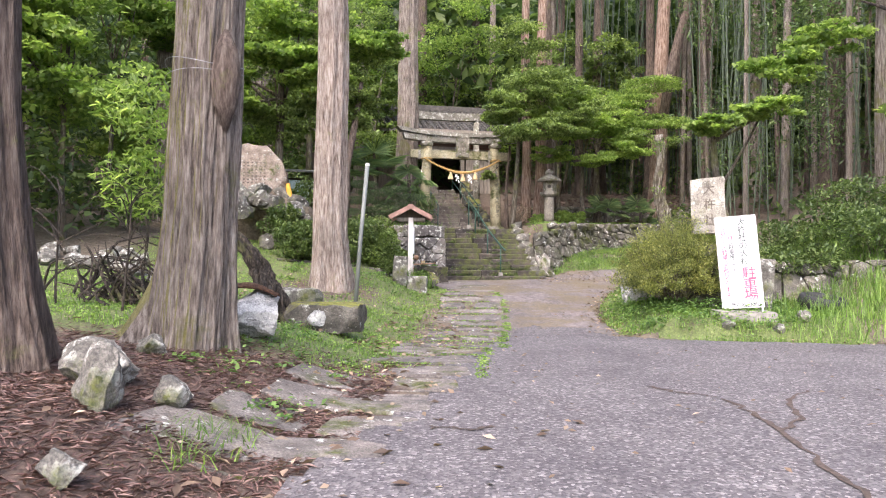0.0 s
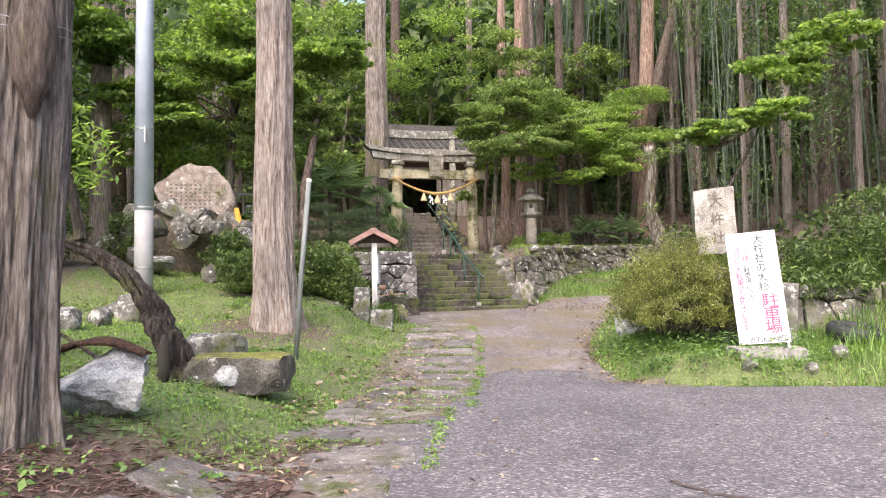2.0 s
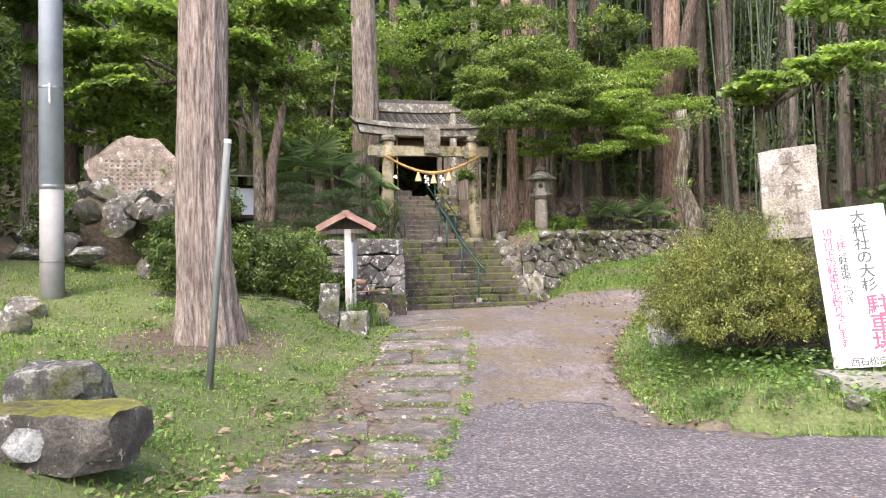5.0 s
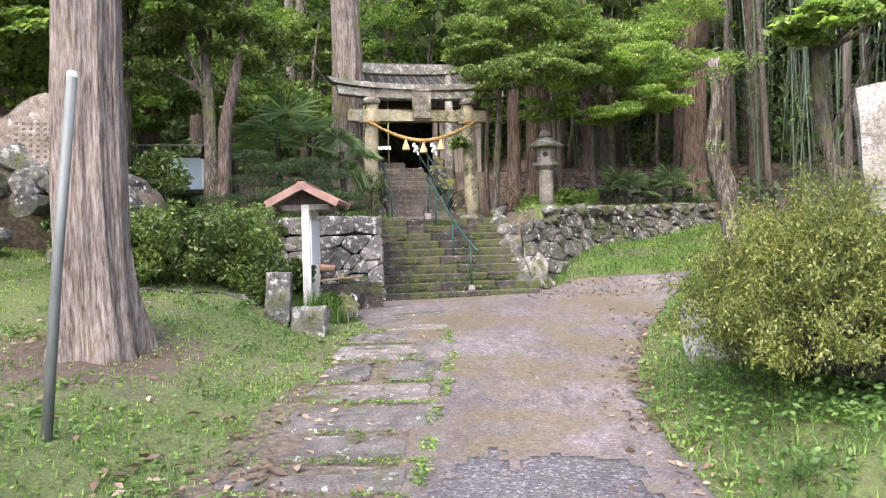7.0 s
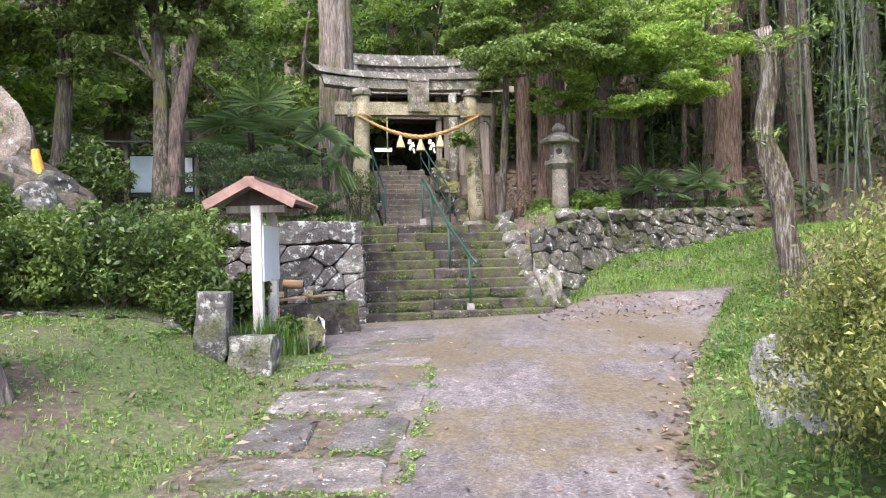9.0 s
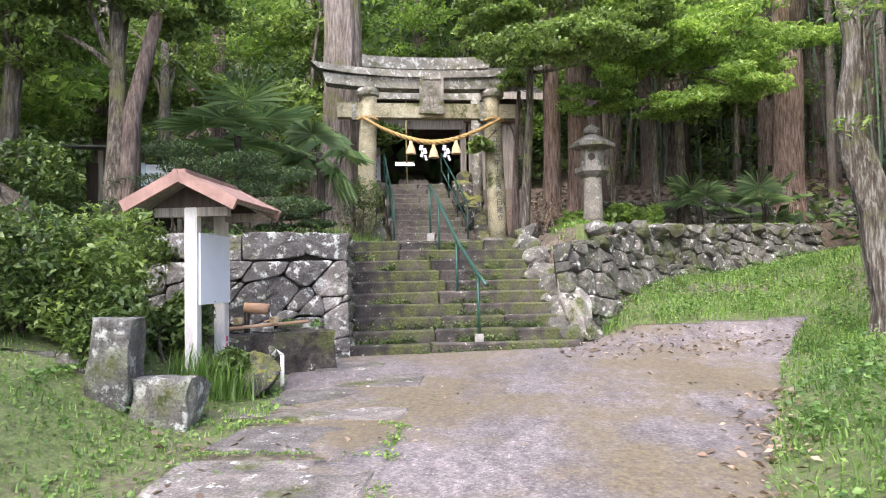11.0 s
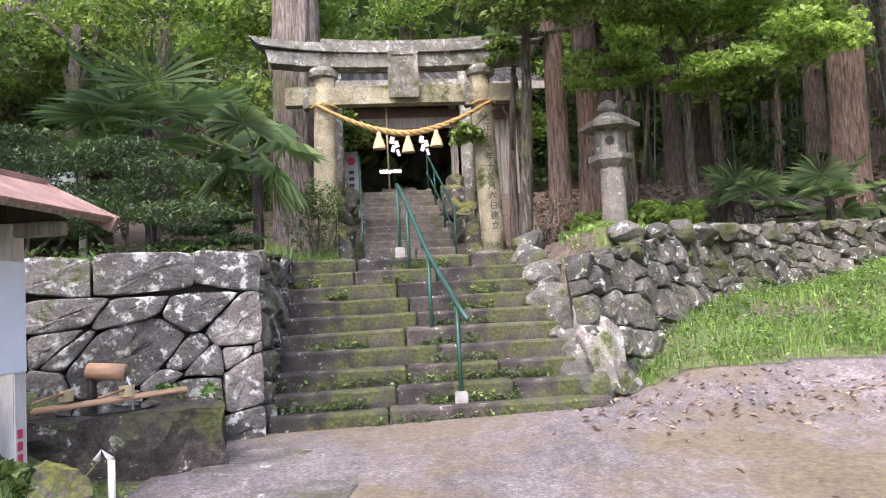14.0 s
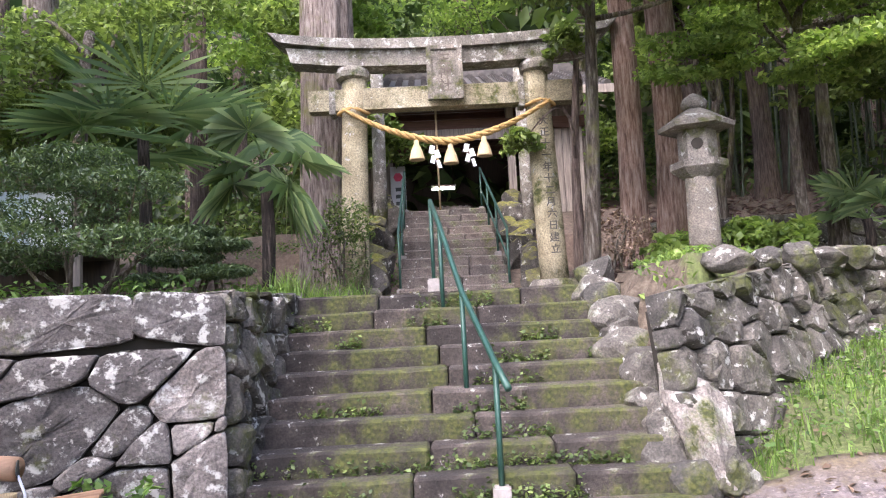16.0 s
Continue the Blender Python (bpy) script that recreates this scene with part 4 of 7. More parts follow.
# ---------- stone lantern ----------
def build_lantern(x, y, z, turn):
    t = thing("stone_lantern", x, y, z, "mossy stone lantern with round shaft and hexagonal cap", "stone lantern", rz=turn)
    t.matrix_world = pose(x, y, z, 0, 0, turn) @ Matrix.Diagonal((0.93, 0.93, 0.9, 1))
    mesh_object("base", *lathe([(0.3, -0.2), (0.3, 0.06), (0.22, 0.13), (0.1, 0.13)], 6), M_LANTERN, t)
    mesh_object("shaft", *lathe([(0.185, 0.1), (0.175, 0.3), (0.165, 0.9), (0.17, 1.0)], 20), M_LANTERN, t, smooth=True)
    mesh_object("platform", *lathe([(0.17, 0.98), (0.3, 1.09), (0.32, 1.11), (0.32, 1.19), (0.24, 1.2)], 6), M_LANTERN, t)
    bm = bmesh.new()
    bmesh.ops.create_cone(bm, segments=6, radius1=0.215, radius2=0.215, depth=0.36, cap_ends=True, matrix=Matrix.Translation((0, 0, 1.375)) @ Matrix.Rotation(math.pi / 6, 4, "Z"))
    fire = part("fire_box", bm, M_LANTERN, t)
    # Dark discs on the solid box paint the shade of its round holes.
    for a in (1, 4):
        ang = radians(60 * a + 30 + 180)
        hole = mesh_object("opening", *lathe([(0.065, 0), (0.065, 0.008)], 16), M_DARKFILL, t)
        hole.matrix_basis = Matrix.Translation((0.19 * math.cos(ang), 0.19 * math.sin(ang), 1.38)) @ Matrix.Rotation(ang, 4, "Z") @ Matrix.Rotation(math.pi / 2, 4, "Y")
    mesh_object("cap", *lathe([(0.2, 1.55), (0.42, 1.58), (0.43, 1.63), (0.3, 1.71), (0.16, 1.8), (0.1, 1.83)], 6), M_LANTERN, t)
    mesh_object("finial", *lathe([(0.1, 1.82), (0.14, 1.85), (0.15, 1.9), (0.12, 1.96), (0.02, 2.02)], 14), M_LANTERN, t, smooth=True)


# ---------- handrails ----------
def pipe(name, pts, r, parent, mat=None, n=8):
    return mesh_object(name, *tube(pts, [r] * len(pts), n), mat or M_RAIL, parent, smooth=True)


def build_rails():
    c, s = math.cos(STEP_TURN), math.sin(STEP_TURN)

    def at(x, y, z):
        return (LOW_FOOT[0] + x * c - y * s, LOW_FOOT[1] + x * s + y * c, z)
    t = thing("handrail", 0, 0, 0, "green painted pipe handrail down the middle of the mossy steps", "handrail")
    feet = [(0.37, 0.2, 0.5), (0.2, 1.02, 0.98), (0.05, 1.95, 1.6), (-0.03, 2.5, 1.9)]
    tops = []
    for x, y, z in feet:
        boxed("footing", (-0.055, 0.055, -0.055, 0.055, -0.1, 0.11), M_CEMENT, t, pose(*at(x, y, z), 0, 0, 10), 0.01)
        h = 0.85
        pipe("post", [at(x, y, z), at(x, y, z + h)], 0.019, t)
        tops.append(at(x, y, z + h))
    end = at(0.42, -0.12, 1.22)
    pipe("rail", [end, *tops], 0.022, t)
    cu, su = math.cos(UP_TURN), math.sin(UP_TURN)
    for x in (-0.7, 0.72):
        r = thing("handrail", 0, 0, 0, "green painted pipe handrail along the upper steps", "handrail", "upper handrails")

        def up(y, z):
            return (UP_FOOT[0] + x * cu - y * su, UP_FOOT[1] + x * su + y * cu, z)
        tp = []
        for k, y in enumerate((0.1, 1.45, 2.8, 4.15)):
            z = UP_FOOT[2] + y / UP_RUN * UP_RISE
            boxed("footing", (-0.05, 0.05, -0.05, 0.05, -0.05, 0.12), M_CEMENT, r, pose(*up(y, z), 0, 0, 14), 0.01)
            pipe("post", [up(y, z), up(y, z + 0.85)], 0.017, r)
            tp.append(up(y, z + 0.85))
        pipe("rail", tp, 0.02, r)
        pipe("lower_rail", [(a, b, q - 0.4) for a, b, q in tp], 0.016, r)


# ---------- shrine hall ----------
HALL = (-1.45, 31.6, 3.62)


def build_hall():
    turn = math.degrees(UP_TURN)
    h = thing("shrine_hall", *HALL, "old wooden shrine hall with tiled roof and dark open front", "shrine hall", rz=turn)
    boxed("floor", (-2.3, 2.9, -0.3, 6.0, -0.25, 0.0), M_STEP_UP, h)
    for x in (-2.2, -1.32, 1.3, 2.75):
        boxed("post", (x - 0.08, x + 0.08, -0.08, 0.08, 0, 2.5), M_WOODOLD, h)
    boxed("crossbeam", (-2.3, 2.9, -0.1, 0.1, 1.95, 2.2), M_WOODRED, h)
    boxed("crossbeam", (-2.3, 2.9, -0.14, 0.06, 2.45, 2.65), M_WOODDARK, h)
    for k in range(12):
        x = -2.2 + k * 0.16
        if x < -1.5:
            boxed("wall_board", (x, x + 0.15, -0.03, 0.0 + 0.004 * (k % 2), 0.0, 2.45), M_WOODOLD, h, bevel=0.004)
    for k in range(8):
        x = 1.45 + k * 0.16
        boxed("wall_board", (x, x + 0.15, -0.03, 0.004 * (k % 2), 0.0, 2.45), M_WOODOLD, h, bevel=0.004)
    boxed("fascia_board", (-1.3, 1.3, -0.16, -0.11, 1.75, 2.0), M_WOODOLD, h)
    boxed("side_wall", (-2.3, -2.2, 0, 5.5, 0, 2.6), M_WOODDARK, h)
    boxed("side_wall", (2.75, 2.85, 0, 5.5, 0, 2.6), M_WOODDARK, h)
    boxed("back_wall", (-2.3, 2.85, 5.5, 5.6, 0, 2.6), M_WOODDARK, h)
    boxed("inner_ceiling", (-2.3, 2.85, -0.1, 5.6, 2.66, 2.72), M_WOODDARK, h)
    for k in range(9):
        y = 0.25 + 0.55 * k
        boxed("ceiling_joist", (-2.2, 2.7, y, y + 0.08, 2.48, 2.66), M_WOODRED, h)
    # tiled roof, its front slope of rounded ribs over a slab
    z0, z1, y0, y1 = 2.5, 3.95, -0.9, 2.6
    for side, (ya, yb) in enumerate(((y0, y1), (6.2, y1))):
        bm = bmesh.new()
        vs = [bm.verts.new(p) for p in ((-2.6, ya, z0), (3.4, ya, z0), (3.2, yb, z1), (-2.5, yb, z1), (-2.6, ya, z0 + 0.1), (3.4, ya, z0 + 0.1), (3.2, yb, z1 + 0.1), (-2.5, yb, z1 + 0.1))]
        for q in ((3, 2, 1, 0), (4, 5, 6, 7), (0, 1, 5, 4), (1, 2, 6, 5), (2, 3, 7, 6), (3, 0, 4, 7)):
            bm.faces.new([vs[k] for k in q])
        part("roof_slope", bm, M_ROOF, h)
    rows = 12
    for k in range(21):
        x = -2.5 + k * 0.287
        shells = []
        for j in range(rows):
            u0, u1 = j / rows, (j + 1) / rows
            pa = Vector((x, y0 + (y1 - y0) * u0 - 0.02, z0 + (z1 - z0) * u0 + 0.13))
            pb = Vector((x, y0 + (y1 - y0) * u1, z0 + (z1 - z0) * u1 + 0.1))
            shells.append(tube([pa, pb], [0.075, 0.062], 8))
        mesh_object("roof_rib", *join(*shells), M_ROOF, h, smooth=False)
    boxed("ridge", (-2.55, 3.3, y1 - 0.13, y1 + 0.13, z1, z1 + 0.32), M_ROOF, h, bevel=0.05)
    boxed("eave_board", (-2.6, 3.4, y0 - 0.03, y0, z0 - 0.08, z0 + 0.1), M_WOODOLD, h)
    for k in range(18):
        x = -2.5 + k * 0.335
        bm = box(bmesh.new(), -0.03, 0.03, 0, 1.3, -0.045, 0.045, pose(x, y0, z0 - 0.06, 24))
        part("rafter", bm, M_WOODRED, h)
    box_o = thing("offering_box", *HALL, "wooden offering box inside the hall", "offering box", rz=turn)
    boxed("body", (-0.42, 0.42, 0.9, 1.4, 0, 0.5), M_WOODOLD, box_o)
    for k in range(6):
        boxed("slat", (-0.4 + k * 0.14, -0.33 + k * 0.14, 0.92, 1.38, 0.5, 0.53), M_WOODOLD, box_o)
    lamp = thing("ceiling_lamp", *HALL, "lit fluorescent tube under the hall ceiling", "lamp", rz=turn)
    m = Matrix.Translation((-0.12, 2.6, 1.22)) @ Matrix.Rotation(math.pi / 2, 4, "Y")
    tb = mesh_object("tube", *lathe([(0.025, -0.28), (0.025, 0.28)], 10), M_LAMP, lamp)
    tb.matrix_basis = m
    boxed("housing", (-0.42, 0.18, 2.55, 2.66, 1.27, 1.32), M_WHITEPAINT, lamp)
    for x in (-0.4, 0.12):
        boxed("hanger", (x, x + 0.02, 2.6, 2.62, 1.32, 2.66), M_WOODDARK, lamp)
    ban = thing("banner", *HALL, "white paper banner with a red crest beside the hall entrance", "banner", rz=turn)
    boxed("sheet", (-1.3, -0.98, -0.13, -0.12, 0.15, 1.25), M_SIGN, ban)
    mesh_object("crest", *lathe([(0.1, 0), (0.1, 0.004)], 6), M_SIGNRED, ban).matrix_basis = pose(-1.14, -0.132, 1.02, 90)
    for k in range(4):
        boxed("written_bar", (-1.2, -1.08, -0.134, -0.13, 0.72 - 0.15 * k, 0.8 - 0.15 * k), M_SIGNBLACK, ban, bevel=0)
    bell = thing("bell_cord", *HALL, "pale bell cord hanging in the hall entrance", "bell cord", rz=turn)
    pipe("cord", [(-0.28, -0.35, 2.6), (-0.29, -0.35, 1.2), (-0.28, -0.35, 0.2)], 0.022, bell, M_STRAW)
    # second, slender torii before the hall
    t2 = thing("wooden_torii", -0.85, 29.0, 3.2, "second grey torii before the hall", "torii", rz=turn)
    for side in (-1, 1):
        mesh_object("column", *tube([(side * 1.32, 0, -0.9), (side * 1.27, 0, 3.1)], [0.13, 0.11], 14), M_TORIITOP, t2, smooth=True)
    mesh_object("lower_lintel", *beam(1.5, 2.35, 2.35, 0.2, -0.08, 0.08), M_TORIITOP, t2)
    mesh_object("top_lintel", *beam(1.6, 3.05, 3.12, 0.28, -0.14, 0.14, 0.08), M_TORIITOP, t2)


# ---------- notice shelter ----------
def build_notice():
    x, y = -1.18, 18.08
    z = land(x, y)
    t = thing("notice_shelter", x, y, z, "small roofed notice board on two peeling white posts", "notice board", rz=3)
    H = 2.16 - z
    for yy in (0.0, 0.65):
        boxed("post", (-0.055, 0.055, yy - 0.055, yy + 0.055, -0.3, H - 0.2), M_WHITEPAINT, t, bevel=0.008)
        boxed("tie_beam", (-0.33, 0.33, yy - 0.045, yy + 0.045, H - 0.28, H - 0.2), M_WOODOLD, t)
        bm = bmesh.new()
        vs = [bm.verts.new(p) for p in ((-0.36, yy - 0.02, H - 0.199), (0.36, yy - 0.02, H - 0.199), (0, yy - 0.02, H + 0.02), (-0.36, yy + 0.02, H - 0.199), (0.36, yy + 0.02, H - 0.199), (0, yy + 0.02, H + 0.02))]
        for q in ((0, 1, 2), (5, 4, 3), (0, 3, 4, 1), (1, 4, 5, 2), (2, 5, 3, 0)):
            bm.faces.new([vs[k] for k in q])
        part("gable", bm, M_WOODDARK, t)
    for side in (-1, 1):
        sl = math.degrees(math.atan2(0.26, 0.5)) * side
        bm = box(bmesh.new(), 0 if side > 0 else -0.52, 0.52 if side > 0 else 0, -0.26, 0.92, -0.015, 0.015, pose(0, 0, H + 0.06, 0, sl, 0))
        part("roof_board", bm, M_WOODOLD, t)
        for k in range(5):
            bm = box(bmesh.new(), (0.0 if side > 0 else -0.54), (0.54 if side > 0 else 0), -0.27 + k * 0.24, -0.035 + k * 0.24, 0.016, 0.034, pose(0, 0, H + 0.06, 0, sl, 0), 0.003)
            part("roof_sheet", bm, M_BOARDROOF, t)
        for yy in (-0.28, 0.92):
            bm = box(bmesh.new(), (0 if side > 0 else -0.56), (0.56 if side > 0 else 0), yy - 0.02, yy + 0.02, -0.06, 0.04, pose(0, 0, H + 0.062, 0, sl, 0))
            part("bargeboard", bm, M_BOARDROOF, t)
    for k in range(6):
        boxed("red_character", (0.056, 0.058, 0.615, 0.66, H - 1.42 - 0.07 * k, H - 1.37 - 0.07 * k), M_SIGNRED, t, bevel=0)
    boxed("ridge_cap", (-0.06, 0.06, -0.28, 0.94, H + 0.065, H + 0.105), M_BOARDROOF, t)
    boxed("panel", (0.058, 0.075, -0.02, 0.68, H - 1.05, H - 0.42), M_PANEL, t, bevel=0.004)


# ---------- parking sign ----------
def build_sign():
    x, y = 4.42, 12.12
    z = land(x, y)
    t = thing("parking_sign", x, y, z, "leaning white sign board with black and pink lettering on steel legs", "sign")
    t.matrix_world = Matrix.Translation((x, y, z)) @ Matrix.Rotation(radians(-16), 4, "Z") @ Matrix.Rotation(radians(-5), 4, "Y") @ Matrix.Rotation(radians(-10), 4, "X")
    w, h0, h1 = 0.3, 0.14, 1.58
    boxed("board", (-w, w, -0.012, 0.012, h0, h1), M_SIGN, t, bevel=0.003)
    for sx in (-0.27, 0.27):
        boxed("leg", (sx - 0.015, sx + 0.015, 0.013, 0.043, -0.02, h1 - 0.05), M_STEEL, t, bevel=0.003)
    for i, ch in enumerate("大杵社の大杉"):
        text_mesh(ch, 0.13, M_SIGNBLACK, pose(0.08, -0.0125, 1.47 - 0.124 * i, 90), t)
    for i, ch in enumerate("駐車場"):
        text_mesh(ch, 0.2, M_SIGNRED, pose(0.13, -0.0125, 0.66 - 0.165 * i, 90), t)
    for i, ch in enumerate("参拝者駐車場につき"):
        text_mesh(ch, 0.082, M_SIGNRED if i < 2 else M_SIGNBLACK, pose(-0.09, -0.0125, 1.3 - 0.072 * i, 90), t)
    for i, ch in enumerate(["10", *"分以上の駐車はお断り致します"]):
        text_mesh(ch, 0.086, M_SIGNRED, pose(-0.19, -0.0125, 1.36 - 0.072 * i, 90), t)
    for i, ch in enumerate("西石松自治区"):
        text_mesh(ch, 0.08, M_SIGNBLACK, pose(-0.13 + 0.074 * i, -0.0125, 0.185, 90), t)
    slab = boxed("footing_slab", (x - 0.45, x + 0.4, y - 0.26, y + 0.2, z - 0.15, z + 0.1), M_CEMENT, bevel=0.02)
    tagged(slab, "low concrete slab under the sign", "footing")


# ---------- rocks, stele, monument ----------
def build_rocks():
    def put(name, x, y, size, seed, mat, label, sink=0.15, rz=0, category="rock", group="", blocky=0.0):
        return rock(name, x, y, land(x, y) + size[2] * (0.5 - sink), size, seed, mat, label, category, group, rz, detail=4, blocky=blocky)
    put("boulder", -1.92, 7.95, (0.6, 0.5, 0.5), 4, M_ROCKPALE, "pale bluish white boulder with dark veins beside a cedar")
    bk = thing("fallen_bark", -1.98, 8.0, land(-1.98, 8.0) + 0.4, "curled rust-brown dead cedar frond on the pale boulder", "bark", rz=8)
    strip, quads = [], []
    for i in range(15):
        u = i / 14
        for j in range(4):
            strip.append((-0.34 + 0.68 * u, -0.1 + 0.07 * j, 0.1 * math.sin(math.pi * u) - 0.1 * (j / 3 - 0.5) ** 2 + 0.008 * math.sin(9 * u + j)))
    quads = [(i * 4 + j, i * 4 + j + 1, i * 4 + j + 5, i * 4 + j + 4) for i in range(14) for j in range(3)]
    fb = mesh_object("curl", strip, quads, M_RUSTBARK, bk, smooth=True)
    so = fb.modifiers.new("thick", "SOLIDIFY")
    so.thickness = 0.02
    put("boulder", -2.12, 11.0, (0.72, 0.5, 0.42), 5, M_ROCK, "grey and white lichened rock on the grass", 0.05, 8, blocky=0.44)
    put("boulder", -1.55, 9.95, (1.15, 0.55, 0.4), 7, M_ROCKMOSS, "long dark rock with a yellow moss top", 0.08, -6, blocky=0.42)
    put("stone", -1.6, 9.72, (0.2, 0.16, 0.2), 9, M_ROCKPALE, "small white stone against the mossy rock", -0.35)
    put("boulder", -1.74, 4.8, (0.28, 0.28, 0.38), 11, M_ROCK, "upright grey rock in the cedar litter", group="litter rocks")
    put("boulder", -2.0, 5.25, (0.45, 0.35, 0.28), 12, M_ROCK, "grey rock in the cedar litter", group="litter rocks")
    put("boulder", -1.5, 5.15, (0.24, 0.2, 0.18), 13, M_ROCK, "rounded pale rock in the cedar litter", group="litter rocks")
    put("stone", -1.42, 3.85, (0.18, 0.16, 0.15), 14, M_ROCK, "small pale stone in the cedar litter", group="litter rocks")
    put("stone", -2.15, 6.35, (0.25, 0.2, 0.18), 15, M_ROCK, "small mossy stone by the cedar", group="litter rocks")
    put("boulder", 3.3, 14.95, (0.34, 0.34, 0.6), 16, M_ROCKPALE, "cream coloured rock at the foot of the azalea", group="azalea rocks")
    put("boulder", 3.38, 14.4, (0.34, 0.3, 0.36), 17, M_ROCKPALE, "cream coloured rock at the foot of the azalea", group="azalea rocks")
    put("boulder", -0.95, 17.25, (0.5, 0.45, 0.42), 18, M_ROCK, "grey boulder below the notice board", blocky=0.45)
    put("boulder", -0.75, 18.4, (0.45, 0.5, 0.4), 19, M_ROCKMOSS, "mossy stone by the water basin")
    put("boulder", 4.25, 13.35, (0.9, 0.75, 1.35), 20, M_ROCKMOSS, "mossy boulder that carries the stele")
    put("stone", 4.05, 11.7, (0.17, 0.14, 0.14), 22, M_ROCK, "pale stone at the lane edge", group="edge stones")
    put("stone", 4.75, 11.65, (0.17, 0.14, 0.13), 23, M_ROCK, "pale stone at the lane edge", group="edge stones")
    put("stone", 5.2, 11.9, (0.22, 0.2, 0.16), 24, M_ROCK, "grey stone at the lane edge", group="edge stones")
    put("boulder", 2.4, 21.5, (0.35, 0.4, 0.32), 25, M_WALLSTONE_R, "pale stone at the foot of the wall")
    sl = part("slanting_stone", rock_shell((0.42, 0.42, 0.95), 26, 4, 0.35), M_ROCKLICHEN)
    sl.matrix_world = pose(2.28, 21.62, 0.86, -24, -14, 10)
    tagged(sl, "slanting white lichened stone beside the steps", "rock")
    rnd = random.Random(19)
    for k in range(14):
        u = k / 13
        x, y, zz = 2.2 - 0.6 * u + rnd.gauss(0, 0.05), 21.5 + 1.85 * u, 0.55 + 1.4 * u
        rock("stone", x, y, zz, (rnd.uniform(0.3, 0.45), rnd.uniform(0.3, 0.45), rnd.uniform(0.26, 0.4)), 400 + k, M_WALLSTONE_R, "mossy rubble stone edging the steps", "rock", "step edge stones", rnd.uniform(0, 360))
    for k in range(2, 16):
        u = k / 15
        x, y = 2.0 + 5.0 * u, 0
        y = right_wall_y(x) + 0.22 + rnd.gauss(0, 0.05)
        rock("stone", x, y, 1.95 + 0.18 * u, (rnd.uniform(0.28, 0.42), rnd.uniform(0.25, 0.4), rnd.uniform(0.18, 0.26)), 430 + k, M_WALLSTONE_R, "lichened cap stone on the rubble wall", "rock", "cap stones", rnd.uniform(0, 360))
    put("boulder", -0.35, 24.3, (0.3, 0.3, 0.25), 27, M_ROCKMOSS, "mossy stone near the torii foot")
    cu, su = math.cos(UP_TURN), math.sin(UP_TURN)
    for k in range(22):
        side = -1 if k % 2 else 1
        yy = 0.1 + 4.2 * (k // 2) / 10
        xx = side * (1.02 + rnd.uniform(-0.05, 0.3))
        x, y = UP_FOOT[0] + xx * cu - yy * su, UP_FOOT[1] + xx * su + yy * cu
        rock("stone", x, y, UP_FOOT[2] + yy / UP_RUN * UP_RISE + rnd.uniform(0.0, 0.15), (rnd.uniform(0.35, 0.6), rnd.uniform(0.35, 0.6), rnd.uniform(0.4, 0.6)), 460 + k, M_ROCKMOSS, "mossy rock beside the upper steps", "rock", "upper step rocks", rnd.uniform(0, 360))
    # stone post
    bm = rock_shell((0.5, 0.42, 0.9), 41, 4, 0.3)
    for v in bm.verts:
        v.co.x, v.co.y, v.co.z = max(-0.16, min(0.15, v.co.x)), max(-0.12, v.co.y), max(-0.4, min(0.33, v.co.z))
    sp = part("stone_post", bm, M_ROCK)
    sp.matrix_world = pose(-1.32, 17.1, land(-1.32, 17.1) + 0.3, 0, 3, 10)
    tagged(sp, "short lichened stone post beside the notice board", "stone post")
    post = boxed("wood_post", (-2.18, -2.0, 18.0, 18.15, 0.7, 1.75), M_BARKMOSS, bevel=0.03)
    tagged(post, "short mossy post among the shrubs", "post")
    # stele
    bm = rock_shell((0.66, 0.24, 0.95), 52, 3, 0.25)
    for v in bm.verts:
        v.co.y = max(-0.07, min(0.1, v.co.y))
        w = 0.015 * noise.noise(v.co * 6)
        v.co.x = max(-0.27, min(0.27, v.co.x * 1.6)) + w
        v.co.z = max(-0.48, min(0.44 + 0.06 * v.co.x, v.co.z * 1.6)) + w
    st = part("stele", bm, M_STELE, smooth=False)
    st.matrix_world = pose(4.2, 13.2, 1.98, -4, -2, -14)
    tagged(st, "pale upright inscribed stone on a mossy boulder", "stele")
    for i, ch in enumerate("大杵社"):
        text_mesh(ch, 0.19, M_CARVE, pose(0.02, -0.073, 0.25 - 0.26 * i, 90), st, depth=0.004)
    # inscribed monument rock on a mound of stones
    bm = rock_shell((1.55, 0.7, 1.25), 63, 4, 0.3)
    for v in bm.verts:
        v.co.y = max(-0.22, v.co.y)
    mo = part("monument_rock", bm, M_MONUMENT, smooth=False)
    mo.matrix_world = pose(-5.35, 18.9, 3.05, -6, 0, 16)
    tagged(mo, "large reddish inscribed boulder on a stone mound", "monument")
    for i in range(9):
        for j in range(7):
            q = boxed("written_bar", (-0.42 + 0.1 * i, -0.375 + 0.1 * i, -0.226, -0.217, 0.24 - 0.085 * j, 0.275 - 0.085 * j), M_CARVE, mo, bevel=0)
    rnd = random.Random(8)
